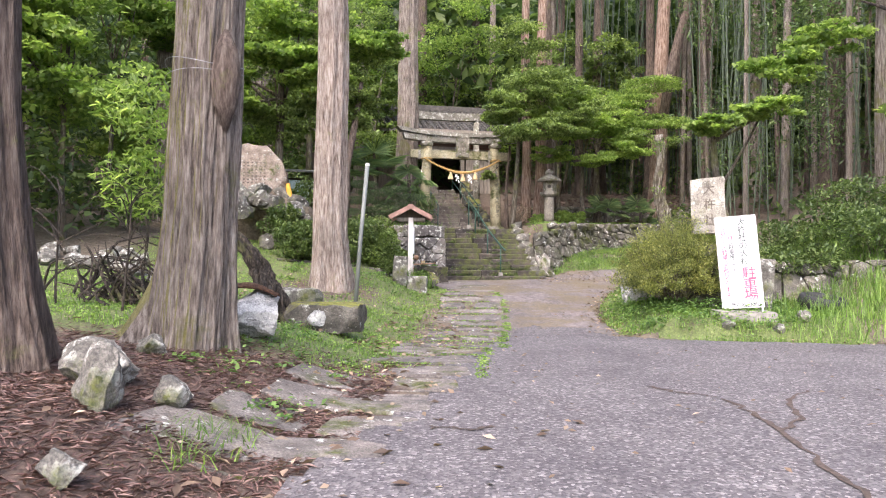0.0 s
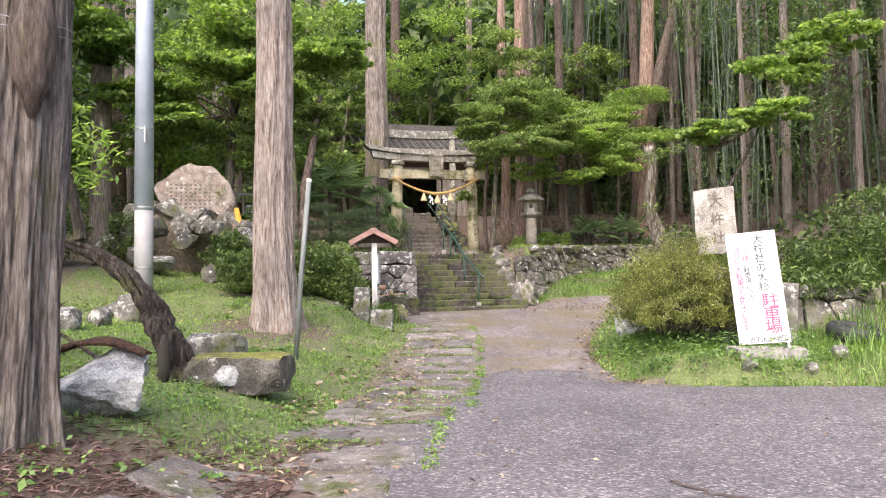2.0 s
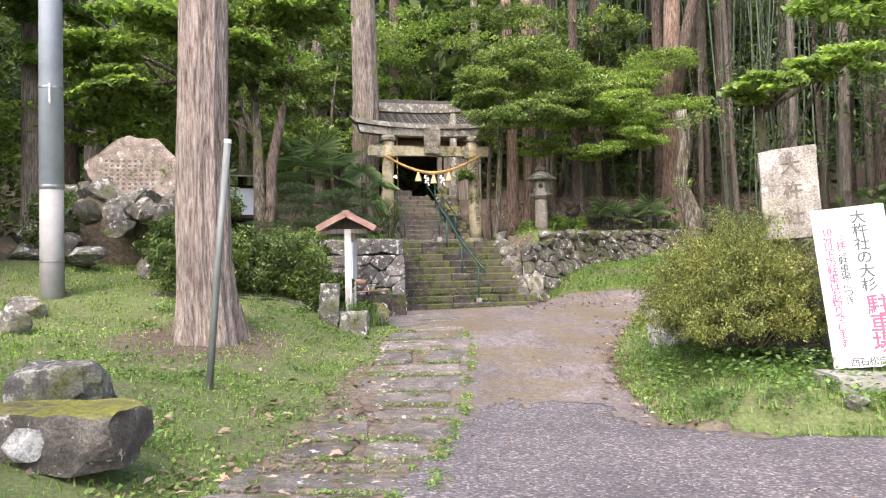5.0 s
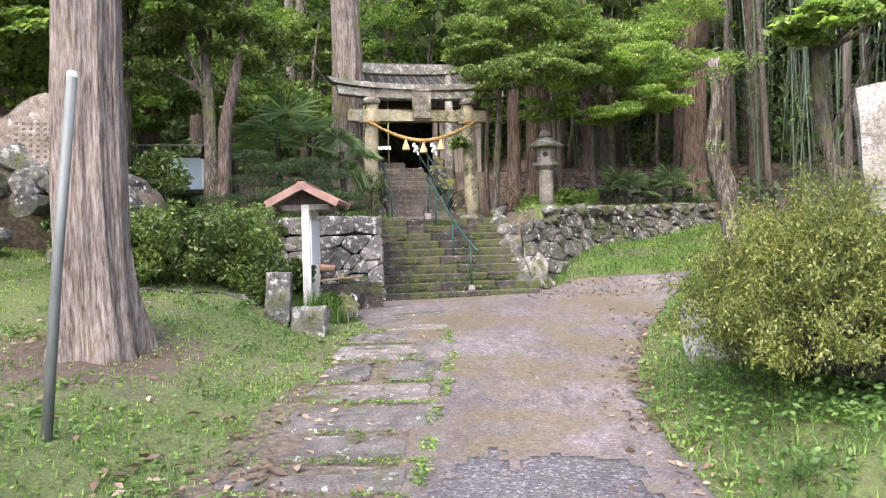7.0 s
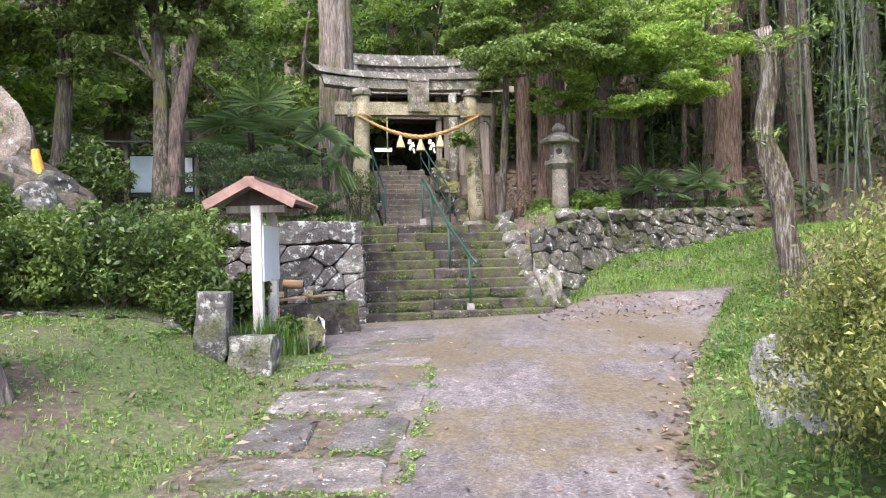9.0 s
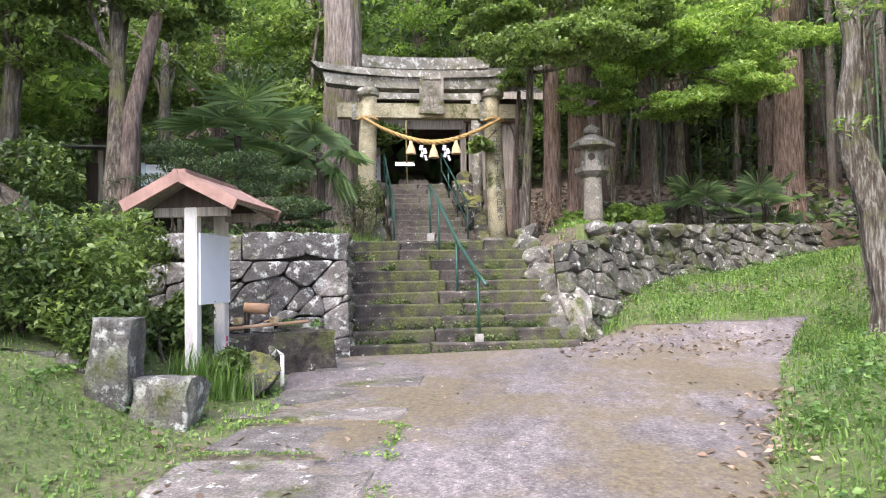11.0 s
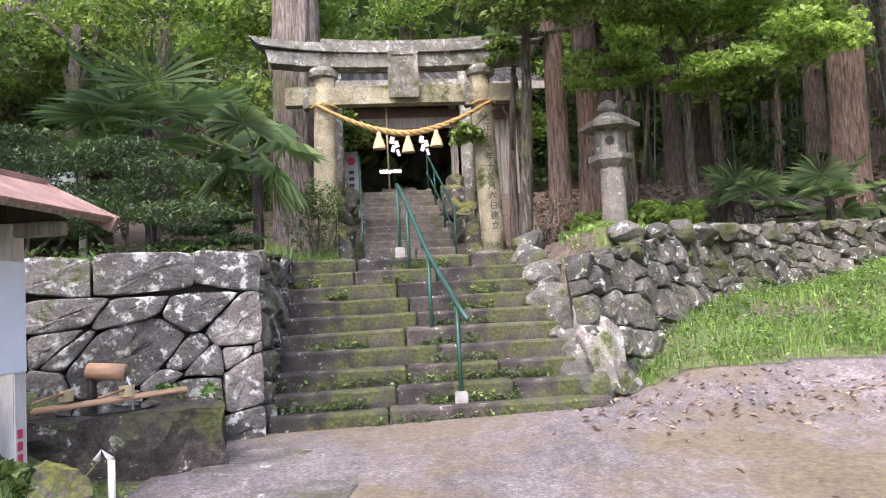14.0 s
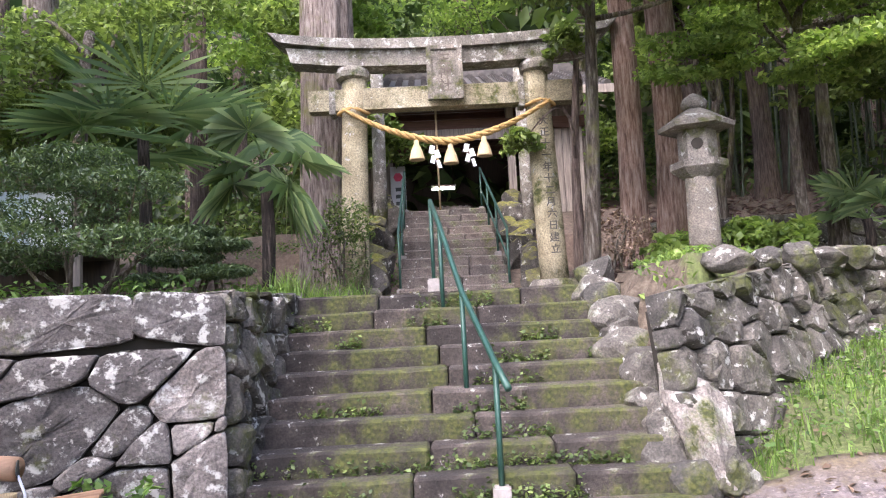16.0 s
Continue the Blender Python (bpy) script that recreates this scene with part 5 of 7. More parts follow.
    for k in range(34):
        a = rnd.uniform(-0.2, 3.4)
        h = rnd.random()
        r = 1.75 - 1.15 * h + rnd.uniform(-0.15, 0.1)
        x, y = -5.35 + r * math.cos(a + math.pi) * 1.2, 18.95 + r * math.sin(a + math.pi) * 0.75
        rock("stone", x, y, land(x, y) + 0.1 + 1.25 * h, (rnd.uniform(0.4, 0.7), rnd.uniform(0.4, 0.6), rnd.uniform(0.3, 0.48)), 70 + k, M_WALLSTONE_R if k % 3 else M_ROCK, "rough mossy stone in the monument mound", "rock", "mound stones", rnd.uniform(0, 360))
    core = part("mound", rock_shell((2.6, 1.9, 1.9), 99, 3, 0.2), M_GROUND, smooth=True)
    core.matrix_world = pose(-5.35, 19.2, land(-5.35, 19.2) + 0.45)
    tagged(core, "earth mound under the monument rock", "mound", kind="structure")
    # grey slab post by the sign
    bm = rock_shell((0.6, 0.3, 1.2), 44, 4, 0.3)
    for v in bm.verts:
        v.co.x, v.co.y, v.co.z = max(-0.13, min(0.14, v.co.x)), max(-0.09, v.co.y), min(0.45, v.co.z)
    gs = part("stone_post", bm, M_ROCK)
    gs.matrix_world = pose(5.0, 12.9, land(5.0, 12.9) + 0.42, 0, 4, -10)
    tagged(gs, "weathered grey stone slab standing by the sign", "stone post")
    ty = thing("tyre", 5.95, 12.9, land(5.95, 12.9) + 0.1, "old black tyre lying in the weeds", "tyre")
    prof = [(0.2 + 0.1 * (1 + math.cos(a)) * 0.55 + 0.06, 0.11 * math.sin(a)) for a in np.linspace(0, 2 * math.pi, 13)]
    v, f = lathe(prof, 28)
    mesh_object("rubber", v, f[:-2], M_RUBBER, ty, smooth=True).rotation_euler = (0.15, 0.1, 0)
    return


# ---------- water basin ----------
M_TROUGH = stone_material("root-covered basin stone", (0.03, 0.024, 0.02), (0.08, 0.066, 0.056), (0.17, 0.145, 0.125), 0.2, 0.1, scale=9)


def build_basin():
    x, y = -1.15, 19.52
    z = land(x, y)
    b = thing("water_basin", x, y, z, "dark mossy stone basin with a bamboo spout and ladles", "water basin", rz=30)
    bm = rock_shell((1.5, 1.0, 0.9), 81, 4, 0.5)
    for v in bm.verts:
        v.co.z = min(v.co.z, 0.2 + 0.03 * noise.noise(v.co * 5))
        v.co.x, v.co.y = max(-0.62, min(0.66, v.co.x)), max(-0.36, v.co.y)
        v.co += Vector((0.09 * noise.noise(v.co * 4), 0.08 * noise.noise(v.co * 4 + Vector((9, 0, 0))), 0.03 * noise.noise(v.co * 9)))
    part("trough", bm, M_TROUGH, b).location = (0.06, 0, 0.1)
    hol = lathe([(0.05, -0.02), (0.3, 0.0), (0.31, 0.02)], 20)
    w = mesh_object("water", *hol, M_WATER, b)
    w.location = (0, -0.02, 0.305)
    spout = mesh_object("spout", *tube([(-0.12, 0.24, 0.56), (0.12, 0.14, 0.54)], [0.06, 0.06], 16), M_BAMBOO, b, smooth=True)
    # Flat dark disc paints the shaded bore of the bamboo.
    mesh_object("spout_mouth", *lathe([(0.045, 0), (0.045, 0.004)], 16), M_CUTSHADE, b).matrix_basis = Matrix.Translation((0.123, 0.139, 0.54)) @ Matrix.Rotation(math.pi / 2, 4, "Y")
    pipe("spout_leg", [(-0.1, 0.22, 0.2), (-0.1, 0.22, 0.52)], 0.03, b, M_ROT)
    pipe("water_stream", [(0.125, 0.135, 0.51), (0.16, 0.12, 0.42), (0.165, 0.12, 0.31)], 0.007, b, M_PAPER)
    for k in range(3):
        pipe("bamboo_bar", [(-0.42, -0.22 + 0.07 * k, 0.36), (0.52, -0.05 + 0.07 * k, 0.4)], 0.014, b, M_BAMBOO)
    for k, px in enumerate((-0.22, 0.15)):
        lad = thing("ladle", x, y, z, "pale bamboo ladle resting on the basin", "ladle", "ladles", rz=22)
        mesh_object("cup", *lathe([(0.045, 0), (0.05, 0.07), (0.042, 0.07), (0.04, 0.01)], 14), M_STRAW, lad).location = (px, -0.1, 0.4)
        pipe("handle", [(px, -0.1, 0.45), (px - 0.1, -0.45, 0.44)], 0.009, lad, M_BAMBOO)
    tp = thing("tap", -0.62, 18.75, land(-0.62, 18.75), "small grey standpipe beside the basin", "tap")
    pipe("riser", [(0, 0, -0.1), (0, 0, 0.3)], 0.02, tp, M_WHITEPAINT)
    pipe("elbow", [(0, 0, 0.3), (-0.06, 0, 0.36), (-0.09, 0, 0.3)], 0.02, tp, M_WHITEPAINT)


def build_cracks():
    """Weathered cracks in the asphalt, filled with soil."""
    for pts in ([(2.05, 3.6), (2.13, 4.25), (2.18, 4.8), (2.27, 5.6), (2.3, 6.2), (2.24, 6.8)], [(2.24, 6.75), (1.95, 6.95), (1.8, 7.3)], [(2.25, 5.6), (2.6, 6.1), (2.75, 6.7), (3.2, 7.2)], [(0.02, 5.6), (0.3, 5.5), (0.45, 5.65)]):
        rnd = random.Random(len(pts))
        line = []
        for (xa, ya), (xb, yb) in zip(pts, pts[1:]):
            for k in range(6):
                u = k / 6
                line.append((xa + (xb - xa) * u + rnd.gauss(0, 0.018), ya + (yb - ya) * u + rnd.gauss(0, 0.012), rnd.uniform(0.008, 0.028)))
        verts, faces = [], []
        for i, (x, y, w) in enumerate(line):
            j = min(i + 1, len(line) - 1)
            d = Vector((line[j][0] - line[j - 1][0], line[j][1] - line[j - 1][1])).normalized()
            for sgn in (-1, 1):
                px, py = x - d.y * w * sgn, y + d.x * w * sgn
                verts.append((px, py, land(px, py) + 0.03))
            if i:
                faces.append((2 * i - 2, 2 * i - 1, 2 * i + 1, 2 * i))
        ob = mesh_object("road_crack", verts, faces, M_CRACK)
        tagged(ob, "soil-filled crack in the worn asphalt", "crack", kind="structure")


M_CRACK = plain_material("soil in cracks", (0.07, 0.05, 0.04), 0.95, 0, 0.5, 30)


def build_water(nt, p):
    p.inputs["Base Color"].default_value = (0.03, 0.035, 0.03, 1)
    p.inputs["Roughness"].default_value = 0.05


M_WATER = material("still water", build_water)


# ---------- poles, shed ----------
def build_poles():
    z = land(-5.1, 15.9)
    p = thing("utility_pole", -5.1, 15.9, z, "grey concrete utility pole with a pale sheath and steps", "utility pole")
    mesh_object("shaft", *tube([(0, 0, -0.3), (0, 0, 1.6)], [0.165, 0.16], 18), M_POLE, p, smooth=True)
    mesh_object("sheath", *tube([(0, 0, 1.55), (0, 0, 9.5)], [0.168, 0.135], 18), M_POLEBAND, p, smooth=True)
    for k in range(7):
        pipe("step_bolt", [(-0.13 if k % 2 else 0.13, 0, 2.0 + 0.45 * k), (-0.29 if k % 2 else 0.29, 0, 2.0 + 0.45 * k)], 0.012, p, M_STEEL)
    for zz in (0.5, 1.58, 3.0):
        mesh_object("band", *lathe([(0.172, zz), (0.174, zz + 0.03)], 18), M_STEEL, p)
    boxed("number_plate", (0.08, 0.1, -0.2, -0.15, 2.75, 3.05), M_WHITEPAINT, p)
    w = thing("marker_pole", -1.62, 12.6, land(-1.62, 12.6), "leaning grey plastic marker pole on the grass", "pole")
    mesh_object("pipe", *tube([(0, 0, -0.2), (0.08, 0.08, 1.2), (0.17, 0.16, 2.42)], [0.035] * 3, 14), M_PIPE, w, smooth=True)
    mesh_object("cap", *tube([(0.17, 0.16, 2.4), (0.173, 0.162, 2.44)], [0.037] * 2, 14), M_WHITEPAINT, w)
    zz = land(-5.0, 23.6)
    s = thing("shed", -5.0, 23.8, zz + 0.1, "small lean-to shed with pale blue sheets and a tin roof", "shed", rz=14)
    boxed("back_wall", (-1.2, 0.75, 0.9, 0.96, 0, 1.6), M_WOODDARK, s)
    boxed("sheet", (-0.55, 0.1, -0.02, 0.0, 0.75, 1.45), M_TARP, s)
    boxed("sheet", (0.105, 0.6, -0.022, 0.002, 0.75, 1.42), M_PANEL, s)
    boxed("shelf", (-0.6, 0.7, -0.05, 0.9, 0.66, 0.72), M_WOODDARK, s)
    for x in (-0.62, 0.68):
        boxed("post", (x - 0.04, x + 0.04, -0.06, 0.02, 0, 1.65), M_WOODOLD, s)
    part("roof", box(bmesh.new(), -1.3, 0.95, -0.35, 1.2, 0, 0.03, pose(0, 0, 1.72, 8)), M_METALROOF, s)
    yw = thing("wrapped_stake", -4.2, 19.0, land(-4.2, 19.0), "leaning stake wrapped in yellow sheet", "stake")
    pipe("stake", [(0, 0, 0), (-0.2, 0, 1.85)], 0.025, yw, M_ROT)
    mesh_object("wrap", *tube([(-0.1, 0, 1.15), (-0.17, 0, 1.55)], [0.08, 0.05], 10), M_YELLOW, yw)
    # old store house at the edge of the wood
    h = thing("hut", -10.6, 12.6, land(-10.6, 12.6), "old dark timber hut with a low roof", "hut", rz=25)
    boxed("wall", (-1.8, 1.8, -1.2, 1.2, 0, 1.5), M_WOODDARK, h)
    part("roof", box(bmesh.new(), -2.2, 2.2, -1.8, 1.8, 0, 0.1, pose(0, 0, 1.62, 9)), M_ROOF, h)
    # Dark sheet over the solid wall, painted as the hut's unlit inside.
    boxed("open_front", (-1.3, 0.9, -1.215, -1.203, 0.25, 1.2), M_DARKFILL, h)

# ---------- trees and plants ----------
def cedar(x, y, r, height, mat, label, seed, flare=0.7, lean=(0.0, 0.0), crown_from=11.0, crown=True, detail=26, group="cedars", z=None, furrow=0.0):
    z0 = land(x, y) if z is None else z
    t = thing("cedar_tree", x, y, z0, label, "cedar tree", group)
    hs = [-0.25, 0.0, 0.1, 0.22, 0.38, 0.6, 0.9, 1.3, 2, 3, 4.5, 6.5, 9, 12, height]
    if furrow:
        hs = [-0.25] + [0.07 * k for k in range(22)] + [1.6 + 0.14 * k for k in range(40)] + [7.5, 9, 12, height]
    pts = [(lean[0] * h / 10 + 0.03 * math.sin(h + seed), lean[1] * h / 10, h) for h in hs]
    rad = [r * (1 - 0.55 * max(0, h) / height) for h in hs]
    mesh_object("trunk", *tube(pts, rad, detail, 0.07, flare, 5, seed, furrow), mat, t, smooth=True)
    if crown:
        rng = np.random.default_rng(seed)
        lumps = []
        for k in range(16):
            h = crown_from + (height - crown_from) * (k + 0.5) / 16
            a = rng.uniform(0, 6.28)
            d = 1.7 * (1 - 0.75 * k / 16)
            lumps.append(((lean[0] * h / 10 + d * math.cos(a), lean[1] * h / 10 + d * math.sin(a), h), (1.3, 1.3, 0.6)))
        fast_mesh("crown", *leaf_cloud(clumps(rng, lumps, 26), 0.34, rng, 0.4, 0.45), M_LEAFDARK, t)
    return t


def limb_path(rng, a, b, bend=0.15, n=6):
    a, b = np.asarray(a, float), np.asarray(b, float)
    off = rng.normal(0, bend, 3)
    return [tuple(a + (b - a) * u + off * math.sin(math.pi * u) + np.array([0, 0, 0.12 * math.sin(math.pi * u)])) for u in np.linspace(0, 1, n)]


def broad_tree(name, x, y, r, trunk_top, lumps, leaf, per, mat, leafmat, label, seed, z=None, bend=0.2, aspect=0.5, hollow=0.3):
    """A trunk, limbs to each clump of the crown, and the leaves."""
    z0 = land(x, y) if z is None else z
    rng = np.random.default_rng(seed)
    t = thing(name, x, y, z0, label, "tree", rz=0)
    path = limb_path(rng, (0, 0, -0.2), trunk_top, bend, 9)
    mesh_object("trunk", *tube(path, [r * (1 - 0.5 * k / 8) for k in range(9)], 14, 0.12, 0.5, 4, seed), mat, t, smooth=True)
    for c, rr in lumps:
        s = path[int(rng.integers(4, 8))]
        mesh_object("limb", *tube(limb_path(rng, s, c, 0.2, 7), [max(0.01, r * 0.4 * (1 - 0.85 * k / 6)) for k in range(7)], 7), mat, t, smooth=True)
    pts = []
    for c, rr in lumps:
        sub = ball_points(rng, c, np.asarray(rr) * 0.85, 14, 0.2)
        for s in sub:
            pts.append(ball_points(rng, s, np.asarray(rr) * 0.4 * np.array([1, 1, 0.5]), per * 2 // 14, 0.0))
    fast_mesh("crown", *leaf_cloud(np.concatenate(pts), leaf * 1.15, rng, 0.35, aspect), leafmat, t)
    return t


def shrub(name, x, y, lumps, leaf, per, leafmat, label, seed, category="shrub", group="", z=None, stems=7, aspect=0.5):
    z0 = land(x, y) if z is None else z
    rng = np.random.default_rng(seed)
    t = thing(name, x, y, z0, label, category, group)
    shells = []
    for k in range(stems):
        c, rr = lumps[k % len(lumps)]
        e = ball_points(rng, c, np.asarray(rr) * 0.7, 1)[0]
        shells.append(tube(limb_path(rng, (rng.normal(0, 0.08), rng.normal(0, 0.08), -0.1), e, 0.08, 5), [0.02, 0.016, 0.012, 0.009, 0.005], 5))
    mesh_object("branchwork", *join(*shells), M_BARKMOSS, t)
    pts = [clumps(rng, lumps, int(per * 0.8), 0.45)]
    for c, rr in lumps:
        if min(rr) > 0.12:
            for s in ball_points(rng, c, np.asarray(rr) * 1.08, 7, 0.9):
                pts.append(ball_points(rng, s, np.asarray(rr) * rng.uniform(0.16, 0.34), max(10, per // 22), 0.0))
    fast_mesh("foliage", *leaf_cloud(np.concatenate(pts), leaf, rng, -0.25, aspect, 0.6), leafmat, t)
    return t


def palm(x, y, z, height, fronds, size, seed, label, droop=0.2):
    rng = np.random.default_rng(seed)
    t = thing("fan_palm", x, y, z, label, "palm", "palms")
    mesh_object("trunk", *tube([(0, 0, -0.2), (0.03, 0, height * 0.5), (0, 0, height)], [0.075, 0.065, 0.06], 12, 0.2), M_ROT, t, smooth=True)
    for k in range(fronds):
        a = 2.4 * k + rng.normal(0, 0.2)
        el = rng.uniform(-droop * 2, 1.0)
        d = Vector((math.cos(a) * math.cos(el), math.sin(a) * math.cos(el), math.sin(el)))
        hub = Vector((0, 0, height)) + d * size * 0.75
        u = d.cross(Vector((0, 0, 1))).normalized()
        w = u.cross(d)
        verts, faces = [], []
        for j in range(22):
            f = radians(-125 + 250 * j / 21)
            q = (d * math.cos(f) + u * math.sin(f)).normalized()
            side = q.cross(w).normalized() * 0.022 * size
            tip = hub + q * size * rng.uniform(0.85, 1.05) - Vector((0, 0, droop * size * 0.5))
            mid = hub + q * size * 0.55
            o = len(verts)
            verts += [hub, mid + side + w * 0.012, tip, mid - side + w * 0.012]
            faces += [(o, o + 1, o + 2), (o, o + 2, o + 3)]
        fr = mesh_object("frond", verts, faces, M_PALM, t)
        mesh_object("stalk", *tube([Vector((0, 0, height)), (Vector((0, 0, height)) + hub) / 2 + Vector((0, 0, 0.04)), hub], [0.014, 0.01, 0.008], 5), M_PALM, fr)
    return t


def build_near_trees():
    first = cedar(-2.15, 7.05, 0.3, 19, M_CEDAR_MOSSY, "tall cedar with furrowed grey-brown bark and mossy root", 1, 0.3, (0.65, 0), crown_from=13, detail=260, furrow=0.085)
    # This trunk's shade is in its bark colour.
    cedar(-2.86, 5.35, 0.3, 18, M_CEDAR_DARK, "cedar trunk with shade-darkened bark and spreading root", 2, 0.6, (-0.1, 0), crown_from=13, detail=220, furrow=0.05)
    cedar(-2.41, 14.75, 0.325, 20, M_CEDAR_PALE, "straight cedar with pale reddish fibrous bark", 3, 0.5, (-0.08, 0), crown_from=12, detail=220, furrow=0.05)
    cedar(-2.05, 26.2, 0.4, 22, M_CEDAR, "very large grey cedar behind the torii", 4, 0.4, (0.05, 0), crown_from=13, detail=160, furrow=0.03)
    cedar(2.12, 26.1, 0.17, 17, M_CEDAR_RED, "slim red cedar beside the torii", 5, 0.35, (-0.1, 0), crown_from=13)
    cedar(2.58, 26.25, 0.2, 18, M_CEDAR_RED, "slim red cedar beside the torii", 6, 0.35, (0.05, 0), crown_from=13)
    for dx, dy, w in ((-0.62, 0.1, 0.17), (-0.5, -0.28, 0.13), (-0.42, 0.4, 0.14)):
        arc = [(dx * (1 - u) ** 1.6 - 0.1 * u, dy * (1 - u) ** 1.6, -0.12 + 1.25 * u ** 1.25) for u in np.linspace(0, 1, 14)]
        mesh_object("buttress_root", *tube(arc, [w * (1 - 0.45 * k / 13) for k in range(14)], 40, 0.3, seed=dx * 9, furrow=0.08), M_CEDAR_MOSSY, first, smooth=True)
    b = thing("burl", -1.78, 6.85, 2.55, "dark bark burl on the cedar trunk", "burl")
    mesh_object("bark", *lathe([(0.02, -0.42), (0.1, -0.2), (0.13, 0.05), (0.1, 0.25), (0.02, 0.42)], 12), M_CEDAR_DARK, b, smooth=True)
    wire = thing("wire", -2.13, 7.05, 2.7, "wire wound round the cedar trunk", "wire")
    ring = [(0.1 + 0.325 * math.cos(a), 0.325 * math.sin(a), 0.03 * math.sin(2 * a)) for a in np.linspace(0, 2 * math.pi, 30)]
    pipe("strand", ring, 0.003, wire, M_STEEL, 5)
    pipe("strand", [(a, c, q - 0.1 + 0.05 * math.sin(5 * a)) for a, c, q in ring], 0.003, wire, M_STEEL, 5)
    # rotten leaning stump
    z = land(-2.2, 9.9)
    s = thing("leaning_stump", -2.2, 9.9, z, "dark rotten leaning trunk with a split base", "stump")
    spine = [Vector(q) for q in ((0.1, 0, -0.15), (0.07, 0, 0.1), (-0.05, 0, 0.42), (-0.22, 0, 0.72), (-0.46, 0, 1.02), (-0.78, 0, 1.22), (-1.12, 0, 1.38))]
    fine = []
    for a, b in zip(spine, spine[1:]):
        fine += [a + (b - a) * (k / 5) + Vector((0.014 * math.sin(9 * k + 3 * b.z), 0.02 * math.sin(5 * b.z + k), 0)) for k in range(5)]
    n = len(fine)
    mesh_object("trunk", *tube(fine, [0.135 - 0.075 * (k / n) ** 0.6 for k in range(n)], 60, 0.5, 0.35, 4, 7, 0.16), M_ROT, s, smooth=True)
    for j in range(9):
        strand = []
        for k, q in enumerate(fine[:n - 2 * (j % 4)]):
            ang = 0.7 * j + 0.11 * k
            rr = (0.17 - 0.11 * (k / n) ** 0.6) * (1 + 0.2 * math.sin(k * 0.9 + j))
            strand.append(q + Vector((rr * math.cos(ang), rr * math.sin(ang), 0.1 * rr * math.cos(ang))))
        mesh_object("root_strand", *tube(strand, [0.05 * (1 - 0.6 * k / len(strand)) for k in range(len(strand))], 8, 0.5, seed=j), M_ROT, s, smooth=True)
    # The split's inner shade is a dark body set on the trunk.
    hollow = mesh_object("split", *lathe([(0.01, -0.24), (0.05, -0.14), (0.06, 0.0), (0.045, 0.15), (0.01, 0.24)], 12), M_DARKFILL, s, smooth=True)
    hollow.location = (0.02, -0.235, 0.2)
    rng = np.random.default_rng(77)
    mesh_object("branch", *tube(limb_path(rng, (-0.9, 0, 1.35), (-1.5, 0.3, 2.4), 0.1), [0.06, 0.05, 0.04, 0.03, 0.02, 0.01], 8), M_ROT, s)
    lumps = [((-1.3, 0.2, 2.2), (0.7, 0.6, 0.5)), ((-1.9, 0.3, 1.7), (0.6, 0.5, 0.5)), ((-1.7, 0, 2.7), (0.6, 0.6, 0.5))]
    fast_mesh("crown", *leaf_cloud(clumps(rng, lumps, 500), 0.13, rng, 0.4, 0.3), M_LEAFBRIGHT, s)
    # bright maple behind the utility pole and over the monument
    lumps = [((-1.5, -0.6, 3.9), (1.3, 1.1, 0.5)), ((0.2, -0.9, 4.6), (1.4, 1.1, 0.5)), ((1.4, -0.6, 3.8), (1.1, 1.0, 0.45)), ((-2.4, -0.5, 5.2), (1.3, 1.1, 0.6)), ((0.8, 0, 5.8), (1.7, 1.4, 0.6)), ((-0.8, -0.9, 3.1), (1.0, 0.8, 0.4)), ((2.4, 0.2, 5.0), (1.2, 1.1, 0.5))]
    broad_tree("maple_tree", -5.2, 20.6, 0.14, (0.2, 0, 4.4), lumps, 0.13, 1500, M_BARKMOSS, M_LEAFBRIGHT, "young maple with bright green layered leaves", 11, aspect=0.75)
    # dark broadleaf between cedar and torii
    lumps = [((-1.6, -0.8, 3.0), (1.2, 1.0, 0.7)), ((-0.3, -1.0, 3.6), (1.3, 1.0, 0.8)), ((0.7, -0.6, 3.3), (0.8, 0.8, 0.6)), ((0.0, -0.4, 4.7), (1.5, 1.3, 0.8)), ((-1.5, 0, 4.6), (1.5, 1.2, 0.8)), ((-0.4, 0.2, 5.9), (2.0, 1.5, 0.9))]
    lumps = [((x - 0.15, y + 1.4, z), r) for (x, y, z), r in lumps]
    twin = broad_tree("broadleaf_tree", -3.35, 20.3, 0.13, (-0.35, 0.5, 4.0), lumps, 0.095, 1700, M_BARKMOSS, M_LEAF, "evergreen broadleaf tree on the terrace beside the torii", 12)
    mesh_object("second_trunk", *tube([(0.1, 0.05, -0.2), (0.22, 0.05, 0.6), (0.2, 0.15, 1.6), (0.4, 0.4, 2.9), (0.5, 0.7, 4.0)], [0.13, 0.11, 0.1, 0.08, 0.05], 16, 0.25, 0.4, 4, 3), M_CEDAR_DARK, twin, smooth=True)
    broad_tree("broadleaf_tree", -5.6, 25.6, 0.14, (0.1, 0, 4.2), [(c, tuple(q * 1.1 for q in rr)) for c, rr in lumps], 0.11, 1400, M_BARKMOSS, M_LEAF, "evergreen broadleaf tree above the shed", 13)
